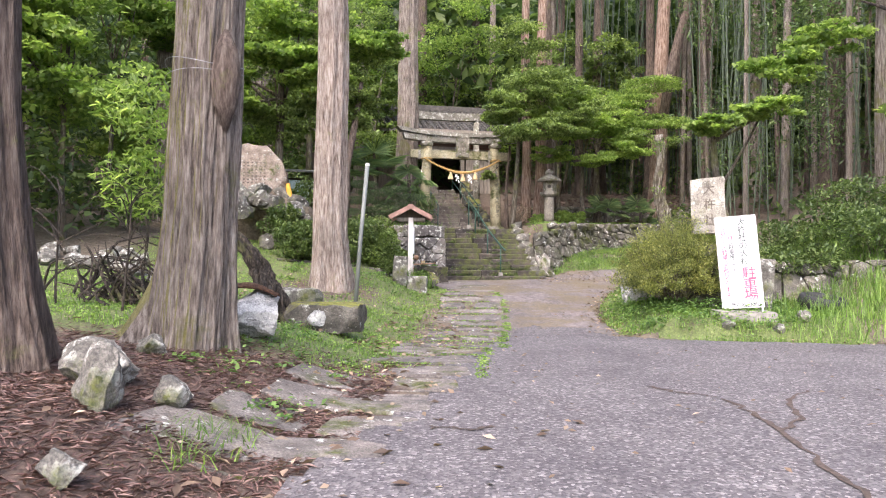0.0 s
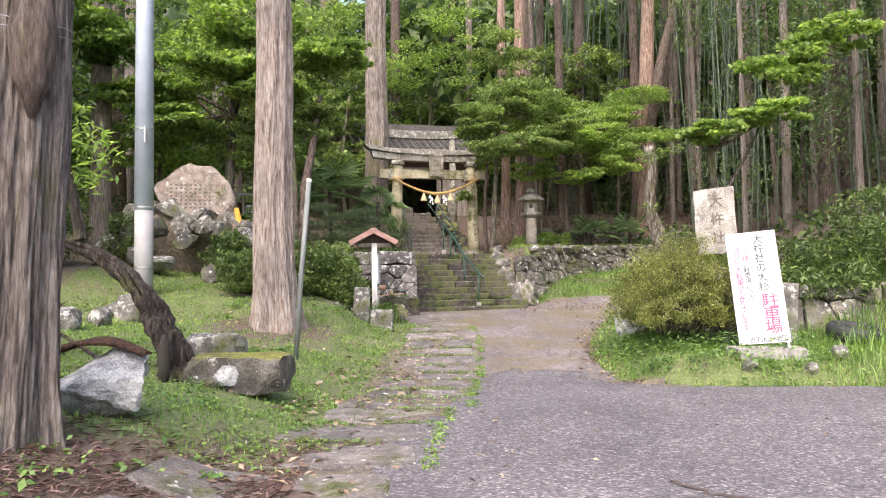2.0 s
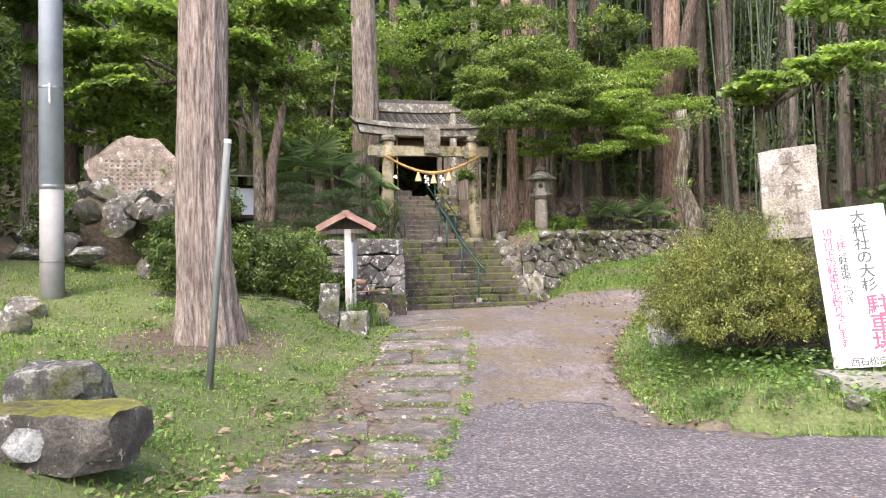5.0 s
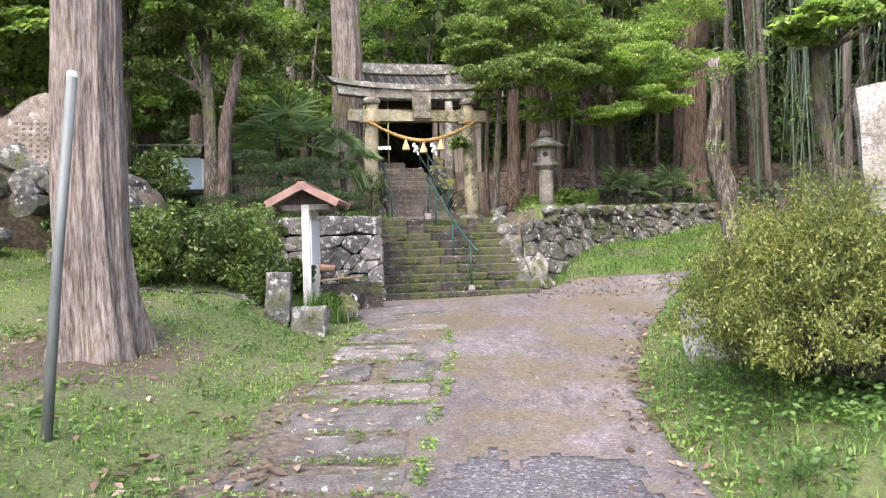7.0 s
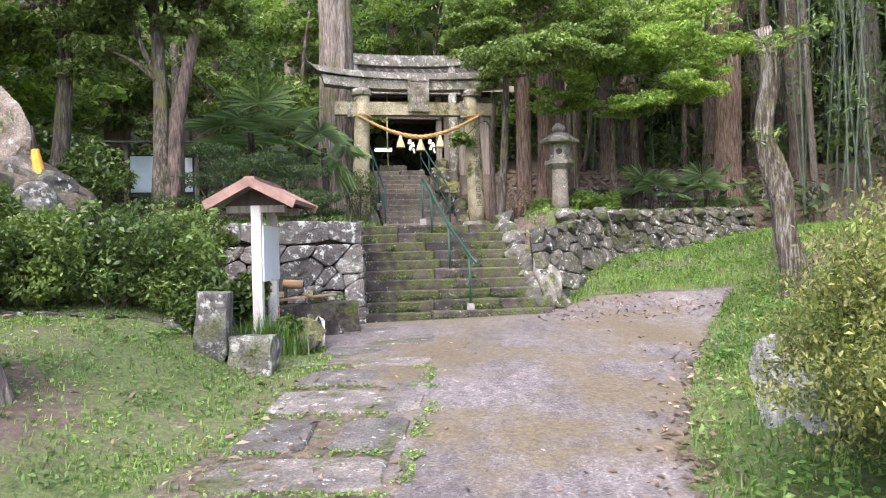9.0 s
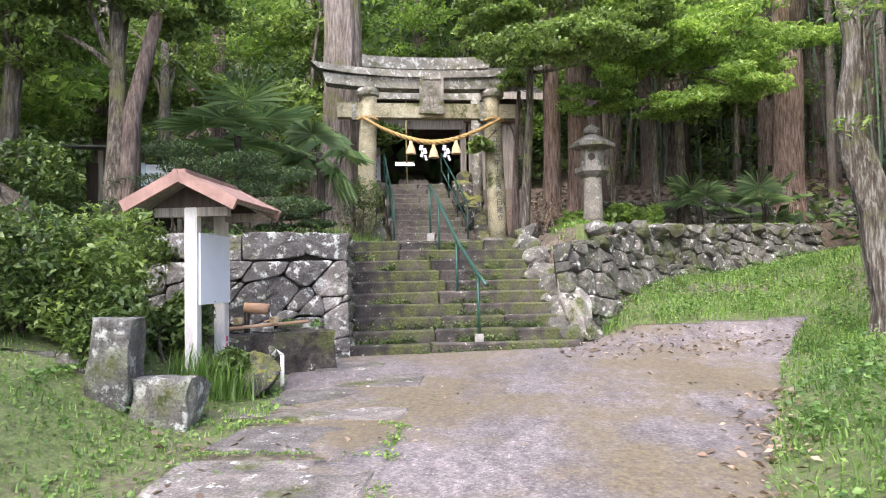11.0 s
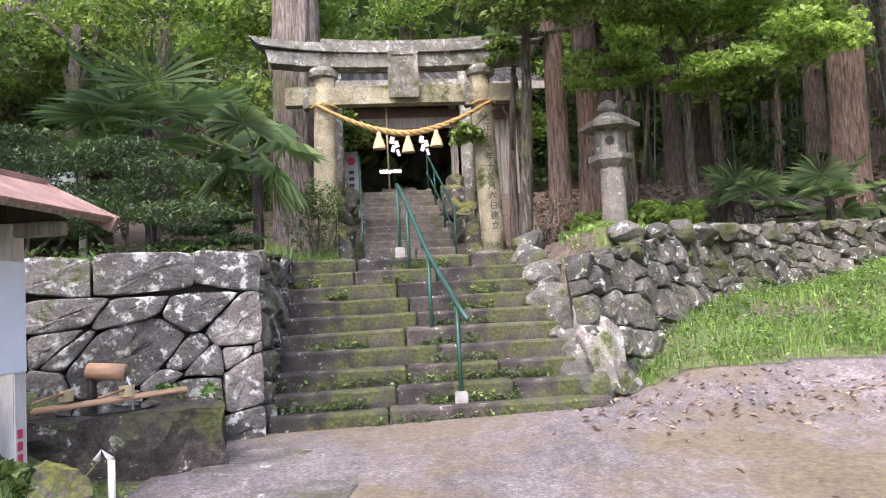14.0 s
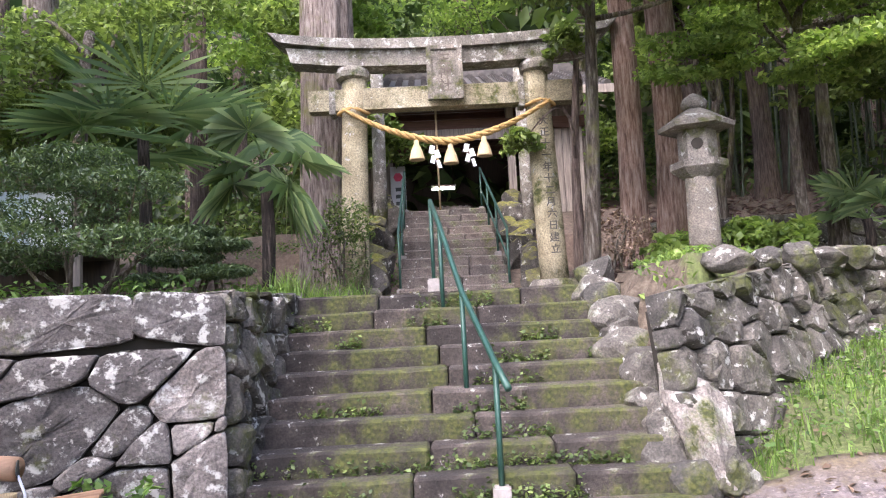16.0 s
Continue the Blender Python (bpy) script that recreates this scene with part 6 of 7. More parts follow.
    # spreading tree right of the torii
    lumps = [((-0.35, -1.0, 3.5), (0.75, 0.7, 0.45)), ((0.4, -1.3, 3.0), (1.1, 0.9, 0.5)), ((1.5, -0.9, 3.2), (1.0, 0.9, 0.5)), ((0.2, -0.9, 4.2), (1.0, 0.9, 0.55)), ((1.3, -0.5, 4.3), (1.2, 1.0, 0.6)), ((0.4, -0.4, 5.2), (1.6, 1.2, 0.7)), ((2.4, -0.3, 3.7), (0.9, 0.9, 0.45)), ((0.3, 0, 6.2), (1.2, 1.0, 0.7))]
    broad_tree("broadleaf_tree", 1.55, 24.75, 0.085, (0.25, -0.2, 4.6), lumps, 0.085, 1900, M_BARKMOSS, M_LEAF, "spreading glossy-leaved tree with a spotted thin trunk beside the torii", 14, z=2.0, bend=0.06)
    broad_tree("broadleaf_tree", 1.42, 25.75, 0.07, (0.1, 0, 2.8), [((0.0, -0.2, 3.0), (0.35, 0.35, 0.2)), ((-0.6, -0.3, 1.75), (0.3, 0.25, 0.2))], 0.1, 260, M_CEDAR_DARK, M_LEAF, "thin red-barked sapling beside the torii column", 15, z=2.0, bend=0.03)
    # sprays over the terrace wall on the right
    lumps = [((-1.0, -1.0, 3.2), (1.2, 1.0, 0.45)), ((0.6, -1.2, 2.9), (1.2, 1.0, 0.4)), ((1.9, -0.6, 3.4), (1.1, 1.0, 0.45)), ((0.2, -0.5, 4.2), (1.7, 1.2, 0.35)), ((-1.4, 0, 4.6), (1.3, 1.1, 0.35)), ((1.6, 0, 4.9), (1.6, 1.2, 0.4))]
    broad_tree("broadleaf_tree", 4.75, 27.2, 0.11, (0.2, 0, 4.6), lumps, 0.09, 1500, M_BARKMOSS, M_LEAFBRIGHT, "layered broadleaf tree on the upper terrace", 16)
    lumps = [((-1.2, -1.0, 2.3), (0.8, 0.7, 0.35)), ((0.1, -1.2, 2.0), (0.8, 0.7, 0.3)), ((1.1, -1.0, 2.4), (0.9, 0.8, 0.35)), ((-0.4, -0.9, 3.1), (0.9, 0.8, 0.4)), ((1.0, -0.8, 3.4), (1.0, 0.8, 0.4)), ((-1.3, -0.6, 3.7), (0.8, 0.7, 0.4))]
    broad_tree("broadleaf_tree", 4.1, 26.1, 0.07, (0.1, -0.2, 3.0), lumps, 0.085, 1300, M_BARKMOSS, M_LEAFBRIGHT, "slender tree with bright glossy sprays over the terrace", 26, bend=0.1)
    # broken lichened trunk on the terrace edge
    z0 = land(5.4, 20.3)
    bt = thing("broken_trunk", 5.4, 20.3, z0, "snapped crooked trunk mottled with white lichen and moss", "tree")
    pts = [(0.09 * math.sin(7.5 * u) + 0.04 * math.sin(17 * u) - 0.3 * u ** 2, 0.05 * math.sin(5 * u), -0.2 + (4.5 - z0) * u) for u in np.linspace(0, 1, 26)]
    mesh_object("trunk", *tube(pts, [0.155 - 0.045 * k / 25 + (0.03 if 10 < k < 15 else 0) for k in range(26)], 44, 0.4, 0.4, 4, 17, 0.06), M_LICHENBARK, bt, smooth=True)
    rng = np.random.default_rng(17)
    ends = []
    for k in range(5):
        h = rng.uniform(2.0, 3.4)
        e = (rng.normal(0, 0.5), -0.5 + rng.normal(0, 0.3), h + rng.uniform(0.2, 0.6))
        mesh_object("shoot", *tube(limb_path(rng, (-0.1, 0, h), e, 0.06), [0.014, 0.012, 0.01, 0.008, 0.006, 0.003], 5), M_BARKMOSS, bt)
        ends.append((e, (0.25, 0.25, 0.12)))
    fast_mesh("foliage", *leaf_cloud(clumps(rng, ends, 60), 0.09, rng, 0.3, 0.5), M_LEAF, bt)
    t = cedar(7.1, 28.4, 0.33, 14, M_CEDAR_RED, "stout forked tree with reddish bark", 18, 0.3, (0.3, 0), crown_from=10)
    rng = np.random.default_rng(18)
    mesh_object("fork", *tube(limb_path(rng, (0.05, 0, 3.2), (1.4, 0, 9.0), 0.2), [0.24, 0.22, 0.2, 0.17, 0.14, 0.1], 14, 0.1), M_CEDAR_DARK, t, smooth=True)
    # gnarled tree at the lane side with a broken limb
    lumps = [((0.4, -0.3, 3.6), (0.8, 0.7, 0.3)), ((-0.7, -0.3, 3.2), (0.7, 0.6, 0.25)), ((0.9, 0.1, 4.6), (1.1, 0.9, 0.4)), ((1.9, 0.2, 5.3), (1.0, 0.9, 0.4))]
    broad_tree("maple_tree", 6.6, 18.2, 0.12, (-0.7, 0, 3.2), lumps, 0.12, 700, M_BARKMOSS, M_LEAFBRIGHT, "gnarled leaning tree with bright sprays of leaves", 19, aspect=0.75, bend=0.3)
    big = thing("bare_branch", 9.5, 13.4, land(9.5, 13.4), "dead crooked tree with long bare branches", "tree")
    mesh_object("trunk", *tube([(0.2, 0, -0.2), (0.0, 0, 1.0), (-0.1, 0, 2.2), (-0.5, 0, 3.0)], [0.16, 0.13, 0.11, 0.08], 12, 0.2), M_ROT, big, smooth=True)
    for e in ((-2.2, -0.4, 2.2), (-2.6, 0.2, 4.4), (-1.2, 0.3, 4.9)):
        mesh_object("branch", *tube(limb_path(rng, (-0.1, 0, 2.1), e, 0.3, 9), [0.09 * (1 - 0.8 * k / 8) for k in range(9)], 8, 0.2), M_ROT, big, smooth=True)


def build_understorey():
    """Young broadleaf trees that fill the edge of the wood."""
    rng = np.random.default_rng(55)
    spots = [(10.6, 16.4, 0.8, 0), (-7.6, 22.6, 1.1, 1), (-8.3, 15.8, 1.0, 1), (3.6, 28.7, 0.9, 0), (-3.4, 29.0, 1.1, 0), (4.2, 33.6, 1.2, 0), (-10.2, 12.8, 1.1, 1), (-4.3, 31.5, 1.3, 1), (12.2, 18.0, 1.1, 0), (-0.6, 37.5, 1.5, 1), (6.6, 30.5, 1.1, 0), (-9.2, 19.2, 1.1, 1)]
    for k, (x, y, s, kind) in enumerate(spots):
        lumps = []
        for j in range(9):
            a, h = rng.uniform(0, 6.28), rng.uniform(1.9, 6.2)
            d = rng.uniform(0.4, 1.6)
            lumps.append(((s * d * math.cos(a), s * d * math.sin(a), s * h), (1.15 * s, 1.15 * s, 0.55 * s)))
        broad_tree("young_tree", x, y, 0.07, (0.1, 0, 4.5 * s), lumps, 0.15, 450, M_BARKMOSS, M_LEAFBRIGHT if kind else M_LEAF, "young broadleaf tree with layered green leaves in the wood", 300 + k, aspect=0.6)


def build_azalea():
    """Many upright twigs with small leaves along them, loose at the outside."""
    x, y = 3.7, 13.3
    rng = np.random.default_rng(21)
    t = thing("azalea_bush", x, y, land(x, y), "rounded azalea bush with small yellow-green leaves", "bush")
    shells, pts = [], []
    for k in range(520):
        a, e = rng.uniform(0, 6.283), math.asin(rng.uniform(0.0, 1.0))
        rr = rng.uniform(0.8, 1.12) * (1 + 0.12 * math.sin(3 * a + 1) * math.cos(e))
        end = np.array([0.98 * rr * math.cos(a) * math.cos(e), 0.98 * rr * math.sin(a) * math.cos(e), 0.25 + 1.2 * rr * math.sin(e)])
        root = np.array([end[0] * 0.3, end[1] * 0.3, 0.1 + 0.15 * end[2]])
        tip = end + np.array([rng.normal(0, 0.05), rng.normal(0, 0.05), rng.uniform(0.0, 0.12)])
        path = limb_path(rng, root, tip, 0.05, 5)
        if k < 160:
            shells.append(tube(path, [0.012, 0.009, 0.007, 0.005, 0.002], 4))
        q = np.array(path)
        for _ in range(150):
            u = rng.uniform(0.42, 1.0) * 4
            i = min(3, int(u))
            pts.append(q[i] + (q[i + 1] - q[i]) * (u - i) + rng.normal(0, 0.036, 3))
    mesh_object("branchwork", *join(*shells), M_BARKMOSS, t)
    pts = np.array(pts)
    pts[:, 2] = np.maximum(pts[:, 2], 0.05)
    fast_mesh("foliage", *leaf_cloud(pts, 0.034, rng, -0.55, 0.42, 0.6), M_LEAFAZALEA, t)


def build_shrubs():
    build_azalea()
    rng = np.random.default_rng(5)
    spots = [(-3.1, 17.3, 0.75), (-2.5, 17.6, 0.85), (-1.95, 17.75, 0.7), (-3.6, 17.0, 0.7), (-2.2, 18.6, 0.8), (-1.65, 17.65, 0.5)]
    for k, (x, y, s) in enumerate(spots):
        L = [((0, 0, 0.6 * s), (0.6 * s, 0.55 * s, 0.55 * s)), ((0.3 * s, -0.2, 0.9 * s), (0.45 * s, 0.4 * s, 0.4 * s)), ((-0.35 * s, -0.1, 0.8 * s), (0.45 * s, 0.4 * s, 0.45 * s)), ((0, -0.25, 0.4 * s), (0.5 * s, 0.4 * s, 0.35 * s))]
        shrub("shrub", x, y, L, 0.07, 1100, M_LEAFSHRUB if k % 2 else M_LEAF, "dark leafy shrub in the stone-edged bed", 30 + k, group="bed shrubs")
    for k, (x, y, s) in enumerate([(-1.45, 18.35, 0.45), (-0.95, 18.3, 0.3), (-4.3, 18.0, 0.8), (-6.6, 18.4, 0.9), (-7.5, 17.4, 1.0), (-4.2, 20.0, 0.9)]):
        L = [((0, 0, 0.6 * s), (0.6 * s, 0.6 * s, 0.5 * s)), ((0.2 * s, -0.2 * s, 0.9 * s), (0.5 * s, 0.4 * s, 0.4 * s))]
        shrub("shrub", x, y, L, 0.09, 900, M_LEAFSHRUB, "loose green shrub beside the stones", 50 + k, group="loose shrubs")
    # dark conifer and palms above the left wall
    for k, (x, y, s) in enumerate([(-1.75, 20.95, 1.05), (-2.65, 20.7, 1.15), (-1.5, 22.0, 0.6)]):
        L = [((-0.5 * s, -0.25, 0.32 * s), (0.5 * s, 0.45 * s, 0.1 * s)), ((0.45 * s, -0.2, 0.38 * s), (0.5 * s, 0.4 * s, 0.1 * s)), ((-0.2 * s, -0.1, 0.6 * s), (0.6 * s, 0.45 * s, 0.1 * s)), ((0.25 * s, 0, 0.78 * s), (0.5 * s, 0.4 * s, 0.1 * s)), ((-0.1 * s, 0, 0.98 * s), (0.4 * s, 0.35 * s, 0.1 * s))]
        shrub("yew_shrub", x, y, L, 0.05, 2200, M_YEW, "dark feathery conifer shrub above the stone wall", 60 + k, group="yew shrubs", aspect=0.3)
    palm(-1.72, 23.6, 1.85, 1.55, 7, 0.55, 71, "small fan palm with drooping fronds beside the torii", 0.6)
    palm(-3.05, 23.4, 1.85, 1.9, 11, 0.85, 72, "large fan palm on the terrace", 0.15)
    palm(4.9, 26.6, 2.2, 0.4, 8, 0.55, 73, "low grey-green fan palm in the wood", 0.3)
    palm(6.2, 26.9, 2.3, 0.35, 8, 0.55, 74, "low grey-green fan palm in the wood", 0.3)
    for k, (x, y, s) in enumerate([(3.15, 25.3, 0.55), (2.45, 25.0, 0.4), (3.7, 25.6, 0.5)]):
        L = [((0, 0, 0.45 * s), (0.75 * s, 0.6 * s, 0.4 * s)), ((0.3 * s, 0, 0.7 * s), (0.5 * s, 0.4 * s, 0.3 * s))]
        shrub("herb_clump", x, y, L, 0.1, 420, M_LEAFBRIGHT, "bright green leafy herbs by the lantern", 80 + k, "plant", "lantern herbs", z=2.05, aspect=0.7)
    for k, (x, y, s) in enumerate([(6.2, 14.2, 0.8), (7.4, 13.9, 1.0), (8.8, 13.6, 1.1), (10.4, 13.2, 1.2), (5.6, 15.6, 0.9), (6.6, 16.0, 1.0), (7.9, 15.5, 1.2), (5.2, 14.4, 0.6), (9.5, 15.4, 1.3)]):
        L = [((0, 0, 0.45 * s), (0.75 * s, 0.7 * s, 0.45 * s)), ((0.35 * s, -0.3, 0.6 * s), (0.6 * s, 0.5 * s, 0.35 * s)), ((-0.4 * s, -0.2, 0.55 * s), (0.6 * s, 0.5 * s, 0.35 * s))]
        shrub("bank_shrub", x, y, L, 0.1, 900, M_LEAFSHRUB, "green undergrowth on the lane bank", 90 + k, group="bank shrubs", aspect=0.35)
    for k, (x, y, z) in enumerate([(-0.72, 20.22, 0.62), (-0.98, 20.1, 0.66)]):
        shrub("wall_plant", x, y, [((0, -0.05, 0.12), (0.12, 0.08, 0.12))], 0.06, 70, M_LEAFHERB, "small blue-green plant rooted in the stone wall", 130 + k, "plant", "wall plants", z=z, stems=3, aspect=0.8)
    red = [((0, 0, 0.4), (0.35, 0.3, 0.3))]
    shrub("red_maple_shrub", 1.95, 25.2, red, 0.05, 700, M_DRY, "small shrub with dark red leaves beside the cedars", 110, z=2.05)
    shrub("shrub", -1.3, 24.6, [((0, 0, 0.6), (0.4, 0.35, 0.5)), ((0.1, 0, 0.95), (0.3, 0.3, 0.3))], 0.05, 900, M_LEAFSHRUB, "airy shrub at the foot of the torii column", 111, z=1.85)


def build_forest():
    """Cedars of the wood behind, copied from three, and the leaves of the hillside."""
    rnd = random.Random(17)
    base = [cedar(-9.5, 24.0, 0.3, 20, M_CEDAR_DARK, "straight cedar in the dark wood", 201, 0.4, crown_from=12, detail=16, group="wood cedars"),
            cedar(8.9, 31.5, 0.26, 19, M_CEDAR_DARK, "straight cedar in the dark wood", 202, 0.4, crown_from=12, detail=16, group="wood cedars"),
            cedar(3.6, 33.0, 0.32, 22, M_CEDAR, "tall pale-barked cedar in the wood", 203, 0.4, crown_from=13, detail=16, group="wood cedars")]
    spots = [(-8.2, 20.5), (-7.3, 26.5), (-10.5, 17.5), (-12.5, 21), (-6.2, 29.5), (-11.5, 29), (-4.9, 34), (-8.8, 33.5), (-13.5, 14.5), (-15, 19), (-12, 10.5), (-15.5, 9), (-17, 25),
             (4.6, 30.8), (6.0, 33.5), (11.5, 30.5), (13.0, 26.0), (12.2, 20.2), (15, 22.5), (13.5, 16.8), (16.5, 18.5), (17, 13.8), (14.6, 31),
             (1.2, 38.5), (4.5, 38), (-2.5, 39), (8.5, 37), (12, 36.5), (-7, 40), (17.5, 28), (19.5, 22), (20, 16), (7.3, 30.2), (3.2, 29.3), (-18.5, 15), (-20, 21), (-14.5, 33), (0.5, 43), (6, 43), (11, 42), (-4, 44), (-11, 40), (5.4, 31.9), (10.5, 33.8), (9.2, 29.4), (11.8, 25.0), (14.2, 19.3), (10.3, 18.9)]
    for x, y in spots:
        b = base[rnd.randrange(3)]
        s = rnd.uniform(0.55, 1.1)
        copy_thing(b, pose(x, y, land(x, y), 0, rnd.uniform(-2, 2), rnd.uniform(0, 360)) @ Matrix.Diagonal((s, s, rnd.uniform(0.85, 1.1), 1)))
    rng = np.random.default_rng(31)
    lumps = []
    for _ in range(2300):
        x, y = rng.uniform(-30, 32), rng.uniform(9, 56)
        if abs(x) < 7.5 and y < 37:
            continue
        if x > 6 and y < 17:
            continue
        if abs(x) < 8.6 and y < 20:
            continue
        z = land(x, y)
        s = rng.uniform(0.7, 1.6)
        if x > 5.5 and y < 34 and rng.random() < 0.8 or rng.random() < 0.25:
            continue
        h = rng.uniform(0.3, 1.0) if rng.random() < 0.45 else rng.uniform(1, 8)
        lumps.append(((x, y, z + h), (s * 1.3, s * 1.3, s * 0.65)))
    ob = fast_mesh("undergrowth", *leaf_cloud(clumps(rng, lumps, 210, 0.2), 0.26, rng, 0.35, 0.5), M_FOREST)
    tagged(ob, "dense green undergrowth and low branches of the hillside wood", "woodland", kind="stuff")
    lumps = []
    for _ in range(330):
        x, y = rng.uniform(7.6, 26), rng.uniform(18.5, 42)
        lumps.append(((x, y, land(x, y) + rng.uniform(1.5, 10)), (1.1, 1.1, 0.7)))
    ob = fast_mesh("understorey_leaves", *leaf_cloud(clumps(rng, lumps, 170, 0.1), 0.17, rng, 0.5, 0.3), M_LEAFDARK)
    tagged(ob, "thin dark hanging foliage between the trunks of the wood", "woodland", kind="stuff")
    lumps = []
    for _ in range(420):
        a = rng.uniform(-0.5, math.pi + 0.5)
        r = rng.uniform(26, 60)
        x, y = r * math.cos(a) * 1.0, 12 + r * math.sin(a)
        lumps.append(((x, y, land(x, y) + rng.uniform(1, 9)), (3.2, 3.2, 2.0)))
    ob = fast_mesh("far_wood", *leaf_cloud(clumps(rng, lumps, 200, 0.3), 0.9, rng, 0.35, 0.5), M_FOREST)
    tagged(ob, "dense far woodland on the hillside", "woodland", kind="stuff")
    for k in range(54):
        x, y = rnd.uniform(7.5, 24), rnd.uniform(19, 44)
        if abs(x - 7.1) < 1.0 and abs(y - 28.4) < 1.0:
            continue
        w = rnd.uniform(0.22, 0.5)
        copy_thing(base[2 if k % 3 else 1], pose(x, y, land(x, y), 0, rnd.uniform(-3, 3), rnd.uniform(0, 360)) @ Matrix.Diagonal((w, w, rnd.uniform(0.8, 1.1), 1)))
    # bamboo stems on the right
    for k in range(190):
        x, y = (rnd.uniform(8.0, 19), rnd.uniform(20, 36)) if k % 3 else (rnd.uniform(3.2, 11), rnd.uniform(31, 35))
        if abs(x - 7.1) < 0.8 and abs(y - 28.4) < 0.8:
            continue
        if k == 0:
            x, y = 8.4, 25.0
            bam = thing("bamboo", x, y, land(x, y), "slim green bamboo stem in the wood", "bamboo", "bamboo stems")
            prof = []
            for j in range(42):
                zz = j * 0.32
                prof += [(0.024, zz), (0.027, zz + 0.01), (0.023, zz + 0.03)]
            mesh_object("stem", *lathe(prof, 8), M_BAMBOOGREEN, bam, smooth=True)
        else:
            copy_thing(bam, pose(x, y, land(x, y), rnd.uniform(-4, 4), rnd.uniform(-5, 5), rnd.uniform(0, 360)))


M_BAMBOOGREEN = plain_material("green bamboo", (0.075, 0.1, 0.066), 0.55, 0, 0.45, 3)


# ---------- ground cover ----------
def surface_points(rng, n, x0, x1, y0, y1, keep):
    out = []
    for _ in range(n):
        x, y = rng.uniform(x0, x1), rng.uniform(y0, y1)
        if rng.random() < keep(x, y):
            out.append((x, y, land(x, y)))
    return np.array(out)


def paved(x, y):
    return in_poly(x, y, ROAD) or in_poly(x, y, PATHWAY)


def blades(pts, rng, h, w, lean=0.5):
    n = len(pts)
    a = rng.uniform(0, 6.283, n)
    L = h * rng.uniform(0.5, 1.4, n)
    d = np.stack([np.cos(a), np.sin(a), np.zeros(n)], 1)
    s = np.stack([-np.sin(a), np.cos(a), np.zeros(n)], 1) * (w * rng.uniform(0.6, 1.3, n))[:, None]
    k = rng.uniform(0.1, lean, n)
    tip = pts + d * (L * k)[:, None] + np.stack([np.zeros(n), np.zeros(n), L], 1)
    mid = pts + d * (L * k * 0.3)[:, None] + np.stack([np.zeros(n), np.zeros(n), L * 0.6], 1)
    v = np.stack([pts - s, pts + s, mid + s * 0.7, tip, mid - s * 0.7], 1).reshape(-1, 3)
    i = np.arange(n)[:, None] * 5
    f = np.concatenate([i + [[0, 1, 2]], i + [[0, 2, 4]], i + [[4, 2, 3]]], 1).reshape(-1, 3)
    return v, f


def flat_leaves(pts, size, rng):
    p = pts + np.array([0, 0, 0.03])
    return leaf_cloud(p, size, rng, 0.0, 0.45, 0.25)


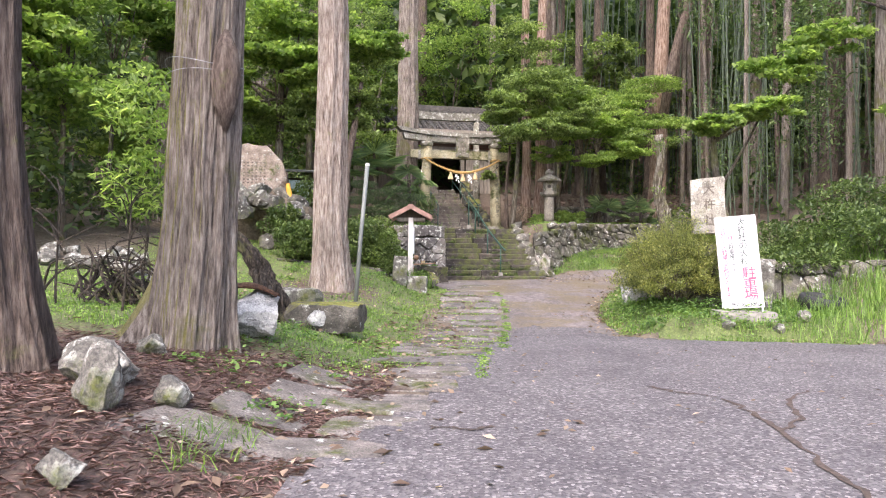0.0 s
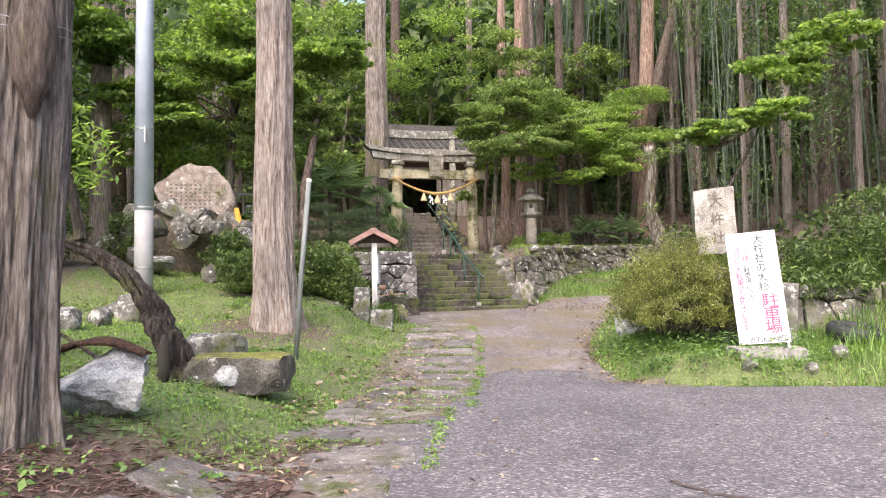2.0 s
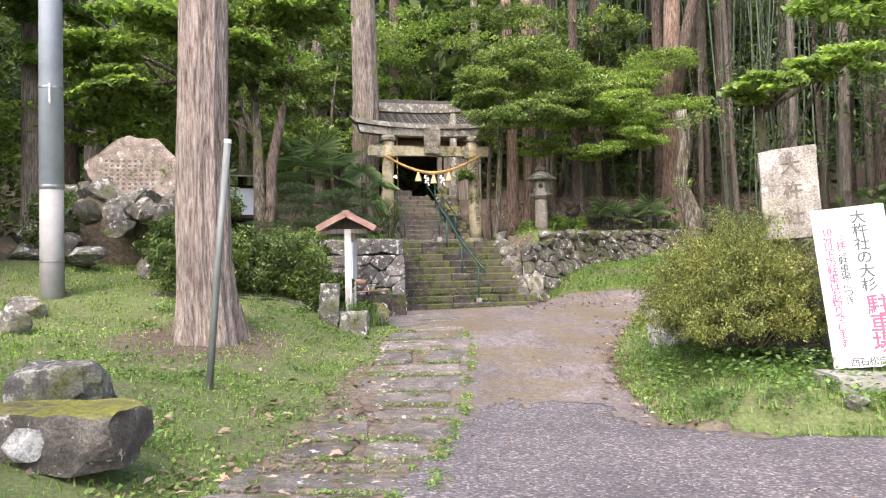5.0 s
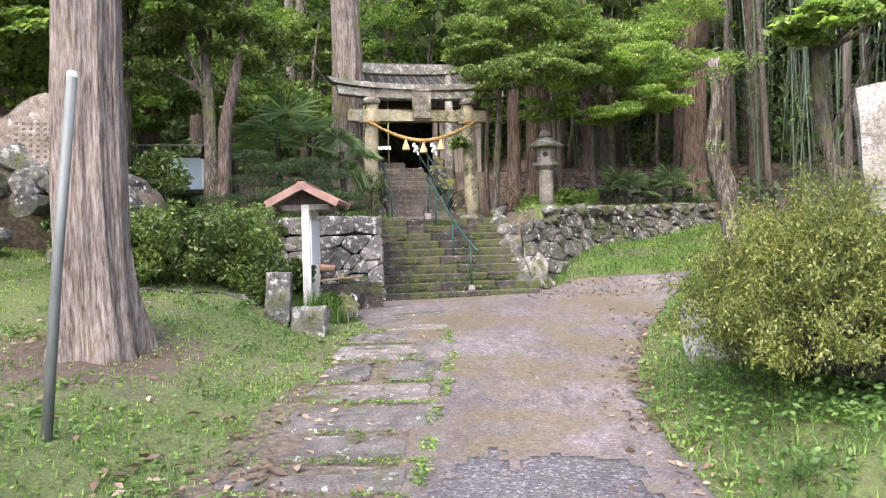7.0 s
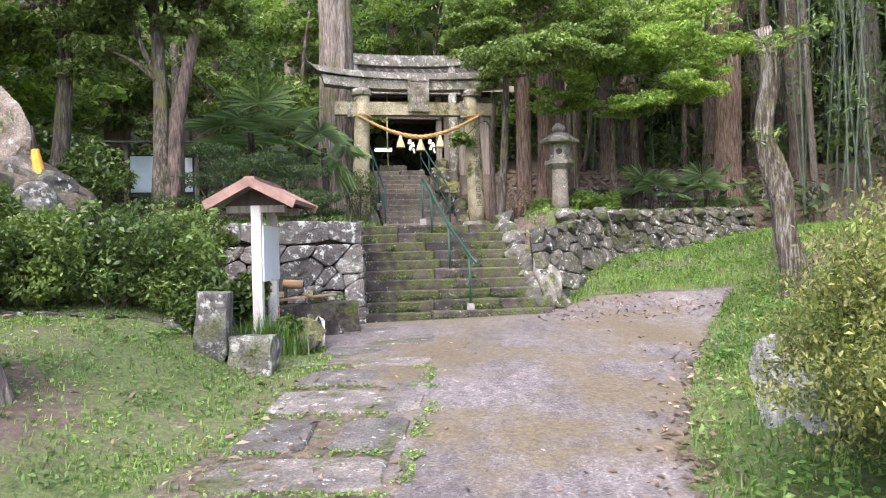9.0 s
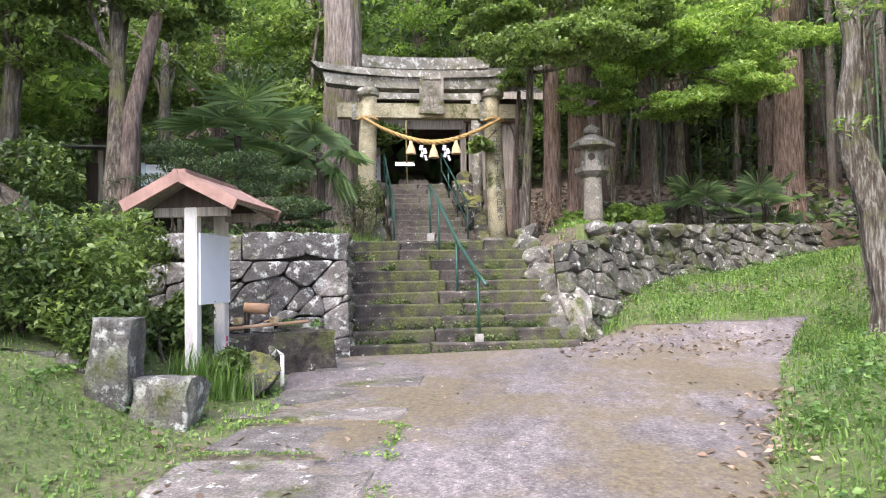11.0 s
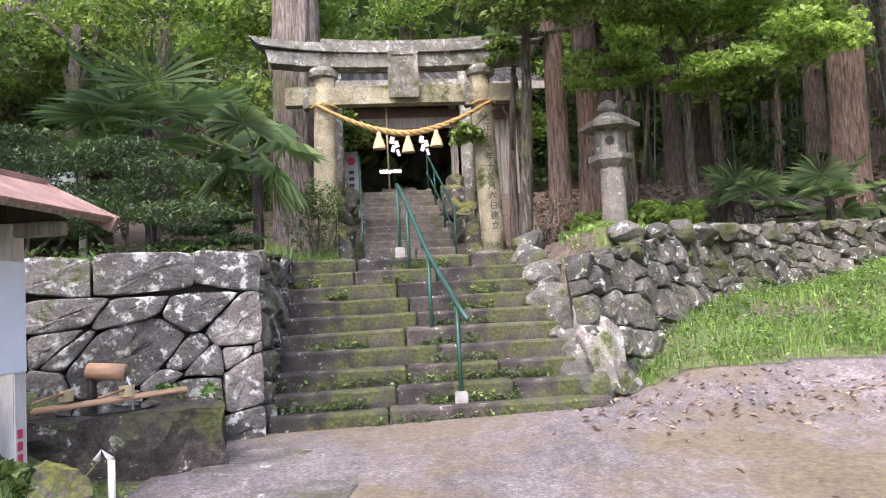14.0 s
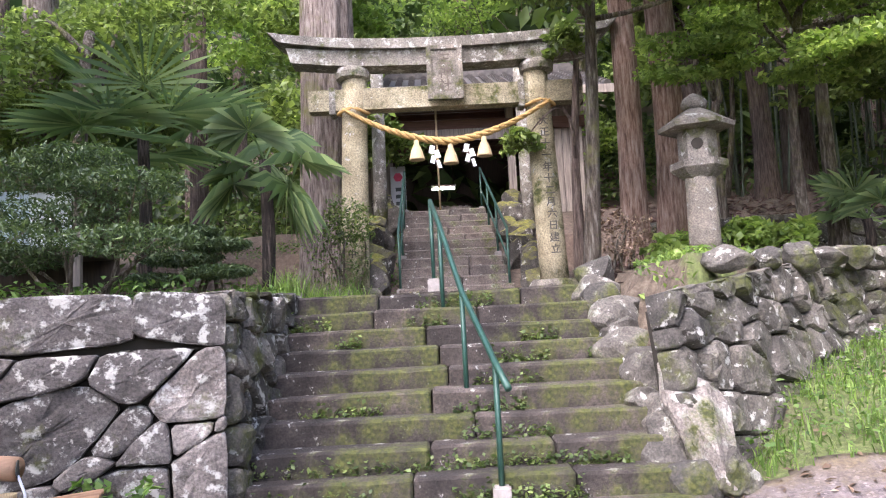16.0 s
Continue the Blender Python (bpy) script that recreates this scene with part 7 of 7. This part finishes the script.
def build_cover():
    rng = np.random.default_rng(41)

    def g(x, y):
        return 0 if paved(x, y) else ease(-7.6, -5.0, x) * cover_at(x, y)[0] * (0.35 + 0.65 * (noise.noise((x * 1.7, y * 1.7, 9)) > 0.0)) * (0.6 + 0.4 * (noise.noise((x * 0.6, y * 0.6, 1)) > -0.15))
    pts = surface_points(rng, 56000, -7.6, -0.2, 7.5, 20.4, g)
    ob = fast_mesh("grass", *blades(pts, rng, 0.045, 0.006, 0.9), M_GRASS)
    tagged(ob, "short sparse green grass among weeds", "grass", kind="stuff")
    pts = surface_points(rng, 36000, -7.6, -0.2, 7.5, 20.4, g)
    ob = fast_mesh("weeds", *leaf_cloud(pts + np.array([0, 0, 0.025]), 0.04, rng, -0.1, 0.7, 0.35), M_GRASS)
    tagged(ob, "small leafy ground weeds", "weeds", kind="stuff")
    for n, x0, x1, y0, y1, h, label, keep in (
            (76000, 2.4, 10.0, 11.2, 21.5, 0.085, "thick bright grass and weeds round the azalea and the sign", lambda x, y: 0 if paved(x, y) else 0.9 * (ease(10.0, 8.0, x) if y < 16.5 else ease(8.5, 7.5, x))),
            (52000, 2.2, 8.5, 20.3, 27, 0.12, "lush green weeds below the rubble wall", lambda x, y: 0 if paved(x, y) or y > right_wall_y(x) + 0.1 else 0.95)):
        def patchy(x, y):
            return keep(x, y) * (1.0 if noise.noise((x * 1.5, y * 1.5, 4)) > -0.1 else 0.35)
        pts = surface_points(rng, n, x0, x1, y0, y1, patchy)
        half = len(pts) // 2
        v1, f1 = blades(pts[:half], rng, h, 0.006, 1.1)
        v2, f2 = leaf_cloud(pts[half:] + rng.uniform(0, 1, (len(pts) - half, 1)) * np.array([0, 0, h]), 0.04, rng, -0.3, 0.5, 0.7)
        ob = fast_mesh("weeds", np.concatenate([v1, v2]), np.concatenate([f1, f2 + len(v1)]), M_GRASS)
        tagged(ob, label, "weeds", kind="stuff")
    pts = surface_points(rng, 9000, 2.0, 7.5, 21.8, 27.2, lambda x, y: 0.8 if y > right_wall_y(x) + 0.25 else 0)
    ob = fast_mesh("weeds", *leaf_cloud(pts + np.array([0, 0, 0.04]), 0.07, rng, -0.3, 0.5, 0.6), M_GRASS)
    tagged(ob, "low green plants on the terrace edge", "weeds", kind="stuff")
    pts = surface_points(rng, 5200, -0.9, 0.95, 8, 18.5, lambda x, y: 0.75 if noise.noise((x * 2.2, y * 2.2, 5)) > 0.05 else 0.08)
    ob = fast_mesh("weeds", *leaf_cloud(pts + np.array([0, 0, 0.012]), 0.035, rng, -0.1, 0.7, 0.3), M_GRASS)
    tagged(ob, "tiny weeds in the joints of the slab path", "weeds", kind="stuff")
    # herbs in clumps below the rubble wall, round the azalea and on the lane bank
    spots = [(rng.uniform(2.7, 6.5), rng.uniform(21.3, 25.0)) for _ in range(150)] + [(rng.uniform(2.6, 5.2), rng.uniform(11.6, 19.5)) for _ in range(150)] + [(rng.uniform(-3.8, -0.9), rng.uniform(8.8, 17.5)) for _ in range(60)] + [(rng.uniform(-1.9, -0.9), rng.uniform(5.4, 9)) for _ in range(20)] + [(rng.uniform(2.7, 5.2), rng.uniform(11.6, 14)) for _ in range(130)]
    herb = []
    for cx, cy in spots:
        if cx > 0 and (paved(cx - 0.15, cy) or paved(cx, cy)) or cy > right_wall_y(cx) - 0.15:
            continue
        k = int(rng.integers(18, 46))
        sd = rng.uniform(0.06, 0.15)
        hh = rng.uniform(0.08, 0.3) if cx > 0 else rng.uniform(0.03, 0.1)
        herb.append(np.array([(cx, cy, land(cx, cy))]) + np.stack([rng.normal(0, sd, k), rng.normal(0, sd, k), hh * rng.uniform(0.2, 1.0, k)], 1))
    ob = fast_mesh("herbs", *leaf_cloud(np.concatenate(herb), 0.052, rng, -0.05, 0.6, 0.35), M_LEAFHERB)
    tagged(ob, "clumps of broad-leaved bright green herbs", "plants", kind="stuff")
    pts = surface_points(rng, 16000, 4.9, 11.0, 11.4, 17.0, lambda x, y: 0 if paved(x, y) else 0.25 + 0.75 * ease(5.2, 7.0, x))
    ob = fast_mesh("bank_grass", *blades(pts, rng, 0.26, 0.008, 0.9), M_GRASS)
    tagged(ob, "long bright grass on the lane bank", "grass", kind="stuff")
    pts = surface_points(rng, 17000, -5.5, -0.7, 20.4, 30.0, lambda x, y: 0.85 if y > left_wall_y(x) + 0.45 and noise.noise((x * 1.6, y * 1.6, 2)) > -0.2 else 0)
    ob = fast_mesh("weeds", *leaf_cloud(pts + rng.uniform(0, 1, (len(pts), 1)) * np.array([0, 0, 0.16]), 0.06, rng, -0.2, 0.5, 0.5), M_LEAFHERB)
    tagged(ob, "low leafy plants on the terrace beside the torii", "weeds", kind="stuff")
    # long grass tufts
    tuft = np.concatenate([np.array([(cx, cy, land(cx, cy))]) + np.stack([rng.normal(0, sd, 170), rng.normal(0, sd, 170), np.zeros(170)], 1) for cx, cy, sd in
                           [(-1.0, 18.0, 0.1), (-0.85, 18.15, 0.1), (-1.2, 18.1, 0.1), (-0.9, 23.4, 0.14), (-1.15, 23.6, 0.14), (-1.45, 23.5, 0.12)]])
    low = np.concatenate([np.array([(cx, cy, land(cx, cy))]) + np.stack([rng.normal(0, 0.14, 90), rng.normal(0, 0.14, 90), np.zeros(90)], 1) for cx, cy in [(-1.15, 4.5), (-1.3, 4.75), (-1.1, 5.0)]])
    ob = fast_mesh("grass_tufts", *blades(low, rng, 0.075, 0.004, 3.2), M_GRASS)
    tagged(ob, "low arching grass in the cedar litter", "grass", kind="stuff")
    ob = fast_mesh("grass_tufts", *blades(tuft, rng, 0.3, 0.007, 0.9), M_GRASS)
    tagged(ob, "arching tufts of long grass", "grass", kind="stuff")
    # weeds in the step joints
    c, s = math.cos(STEP_TURN), math.sin(STEP_TURN)
    jp = []
    for _ in range(9000):
        i = int(rng.integers(0, LOW_COUNT))
        x = rng.uniform(-1.35, 1.45)
        if noise.noise((x * 1.3, i * 0.9, 4.4)) < 0.02 + 0.06 * i - 0.16:
            continue
        y = i * LOW_RUN - 0.02 - abs(rng.normal(0.0, 0.025))
        jp.append((LOW_FOOT[0] + x * c - y * s, LOW_FOOT[1] + x * s + y * c, LOW_FOOT[2] + i * LOW_RISE + abs(rng.normal(0, 0.05))))
    ob = fast_mesh("step_weeds", *leaf_cloud(np.array(jp), 0.035, rng, -0.2, 0.75, 0.5), M_LEAFSHRUB)
    tagged(ob, "small ferns and weeds growing in the step joints", "weeds", kind="stuff")
    # red cedar litter and dry leaves
    pts = surface_points(rng, 26000, -4.2, -0.4, 2.6, 8.5, lambda x, y: 0 if paved(x, y) else ease(-4.3, -3.3, x) * ease(2.4, 3.6, y) * min(1, 1.3 * cover_at(x, y)[1]))
    ob = fast_mesh("cedar_litter", *leaf_cloud(pts + np.array([0, 0, 0.016]), 0.075, rng, 0.0, 0.13, 0.22), M_NEEDLE)
    tagged(ob, "reddish fallen cedar twigs and needles", "litter", kind="stuff")
    pts = surface_points(rng, 3600, -3.6, 1.0, 3.5, 17, lambda x, y: (0.16 if noise.noise((x * 0.9, y * 0.9, 6)) > 0 else 0.05) + 0.55 * math.exp(-((x + 0.85 - 0.04 * y) / 0.35) ** 2))
    ob = fast_mesh("dry_leaves", *flat_leaves(pts, 0.085, rng), M_DRY)
    tagged(ob, "scattered dry brown leaves beside the path", "leaves", kind="stuff")
    pts = surface_points(rng, 560, -1.1, 0.1, 9.5, 14, lambda x, y: 0.8 if noise.noise((x * 1.4, y * 1.4, 8)) > 0.1 else 0.1)
    ob = fast_mesh("dry_leaves", *flat_leaves(pts, 0.1, rng), M_DRY)
    tagged(ob, "scattered dry brown leaves beside the path", "leaves", kind="stuff")
    pts = surface_points(rng, 11000, 2.0, 7.0, 11.0, 22.5, lambda x, y: math.exp(-((x - min(road_right(y), 6.0)) / 0.22) ** 2) if y < 18.5 else 0.6 * math.exp(-((y - 21.0) / 0.5) ** 2))
    ob = fast_mesh("dry_leaves", *flat_leaves(pts, 0.07, rng), M_DRY)
    tagged(ob, "dry leaves gathered along the path edge", "leaves", kind="stuff")
    pts = surface_points(rng, 700, -0.5, 5.0, 4.0, 21.0, lambda x, y: 0.45)
    ob = fast_mesh("dry_leaves", *flat_leaves(pts, 0.05, rng), M_DRY)
    tagged(ob, "few small fallen leaves on the paving", "leaves", kind="stuff")
    pts = surface_points(rng, 9000, 1.5, 10.0, 24.5, 33, lambda x, y: 0.8 if y > right_wall_y(x) + 0.8 else 0)
    ob = fast_mesh("cedar_litter", *leaf_cloud(pts + np.array([0, 0, 0.02]), 0.14, rng, 0.0, 0.2, 0.3), M_NEEDLE)
    tagged(ob, "reddish leaf litter under the trees", "litter", kind="stuff")


def build_brush():
    """A heap of dead twigs behind the first cedars."""
    rng = np.random.default_rng(90)
    t = thing("brush_pile", -3.9, 9.4, land(-3.9, 9.4), "heap of bare grey twigs and roots", "brush pile")
    for k in range(60):
        a = rng.uniform(0, 6.28)
        r = rng.uniform(0.2, 0.8)
        mesh_object("twig", *tube(limb_path(rng, (rng.normal(0, 0.4), rng.normal(0, 0.3), 0.0), (rng.normal(0, 0.3) + r * math.cos(a), r * math.sin(a), rng.uniform(0.1, 0.75)), 0.12, 5), [0.022, 0.018, 0.014, 0.01, 0.004], 5), M_ROT, t)
    for k, (x, y) in enumerate([(-4.0, 8.2), (-3.5, 8.6), (-4.6, 11.5)]):
        sp = thing("bare_sapling", x, y, land(x, y), "thin leafless sapling beside the brush", "sapling", "saplings")
        mesh_object("stem", *tube(limb_path(rng, (0, 0, -0.1), (0.1, 0, 1.3), 0.05), [0.018, 0.015, 0.012, 0.01, 0.008, 0.004], 6), M_ROT, sp)
        for j in range(6):
            h = rng.uniform(0.5, 1.2)
            mesh_object("branch", *tube(limb_path(rng, (0.07, 0, h), (rng.normal(0, 0.4), rng.normal(0, 0.3), h + 0.2), 0.05), [0.009, 0.008, 0.007, 0.006, 0.004, 0.003], 5), M_ROT, sp)
    rnd = random.Random(61)
    for k in range(26):
        x, y = -6.4 + rnd.uniform(-1.9, 2.0), 13.4 + rnd.uniform(-1.2, 1.6)
        rock("stone", x, y, land(x, y) + 0.08, (rnd.uniform(0.25, 0.6), rnd.uniform(0.25, 0.5), rnd.uniform(0.2, 0.35)), 300 + k, M_ROCK, "grey field stone in a loose heap", "rock", "heaped stones", rnd.uniform(0, 360))


def build_paving():
    """The old slab path that runs up to the steps."""
    rnd = random.Random(6)
    pv = new("pavement_slabs")
    pv.matrix_world = Matrix()
    tagged(pv, "row of uneven old stone slabs with grass in the joints", "pavement", kind="structure")
    y = 4.4
    k = 0
    joints = []
    while y < 19.6:
        d = rnd.uniform(0.6, 0.95)
        mid = lerp_table(y, [(4.4, -0.85), (7, -0.5), (10, 0.0), (12, 0.2), (16, 0.25), (17.5, 0.1), (19.6, 0.1)])
        wid = rnd.uniform(1.1, 1.4) * (1.15 if y > 17 or y < 9 else 1)
        parts_n = 2 if rnd.random() < 0.15 else 1
        x = mid - wid / 2
        for j in range(parts_n):
            w = wid / parts_n
            corner = [Vector((x + 0.02 + rnd.uniform(0, 0.09), y + 0.02 + rnd.uniform(0, 0.07))), Vector((x + w - 0.02 - rnd.uniform(0, 0.09), y + 0.02 + rnd.uniform(0, 0.07))),
                      Vector((x + w - 0.02 - rnd.uniform(0, 0.12), y + d - 0.07 - rnd.uniform(0, 0.1))), Vector((x + 0.02 + rnd.uniform(0, 0.12), y + d - 0.07 - rnd.uniform(0, 0.1)))]
            made = stone_mesh(corner, 0.045, 0.0, rnd)
            if made:
                verts, faces = made
                c = sum(corner, Vector((0, 0))) / 4
                zz = land(c.x, c.y)
                verts = [(vx, vy, zz + (0.03 + 0.004 * math.sin(9 * vx) if h > 0.03 else h * 0.5) + (land(vx, vy) - zz)) for vx, vy, h in verts]
                mesh_object("slab", verts, faces, M_SLAB, pv)
            x += w
        if 7 < y < 16.5:
            for _ in range(200):
                u = rnd.random()
                if noise.noise((u * 3, y * 1.3, 2.2)) > -0.2:
                    joints.append((mid - wid / 2 + u * wid, y + d + rnd.gauss(-0.02, 0.03)))
            for _ in range(130):
                u = rnd.random()
                if noise.noise((5.0, (y + u * d) * 2.5, 4.0)) > -0.15:
                    joints.append((mid + wid / 2 + rnd.gauss(0.02, 0.035), y + u * d))
        y += d
        k += 1
    rng = np.random.default_rng(12)
    pts = np.array([(a, b, land(a, b) + 0.03) for a, b in joints])
    ob = fast_mesh("joint_weeds", *leaf_cloud(pts, 0.032, rng, -0.2, 0.6, 0.4), M_GRASS)
    tagged(ob, "bright grass growing in the slab joints", "weeds", kind="stuff")


build_torii()
build_lantern(2.76, 24.7, 2.08, -6)
build_rails()
build_hall()
build_notice()
build_sign()
build_rocks()
build_basin()
build_poles()
build_cracks()
build_near_trees()
build_understorey()
build_shrubs()
build_forest()
build_brush()
build_cover()
build_paving()
build_steps()
build_walls()
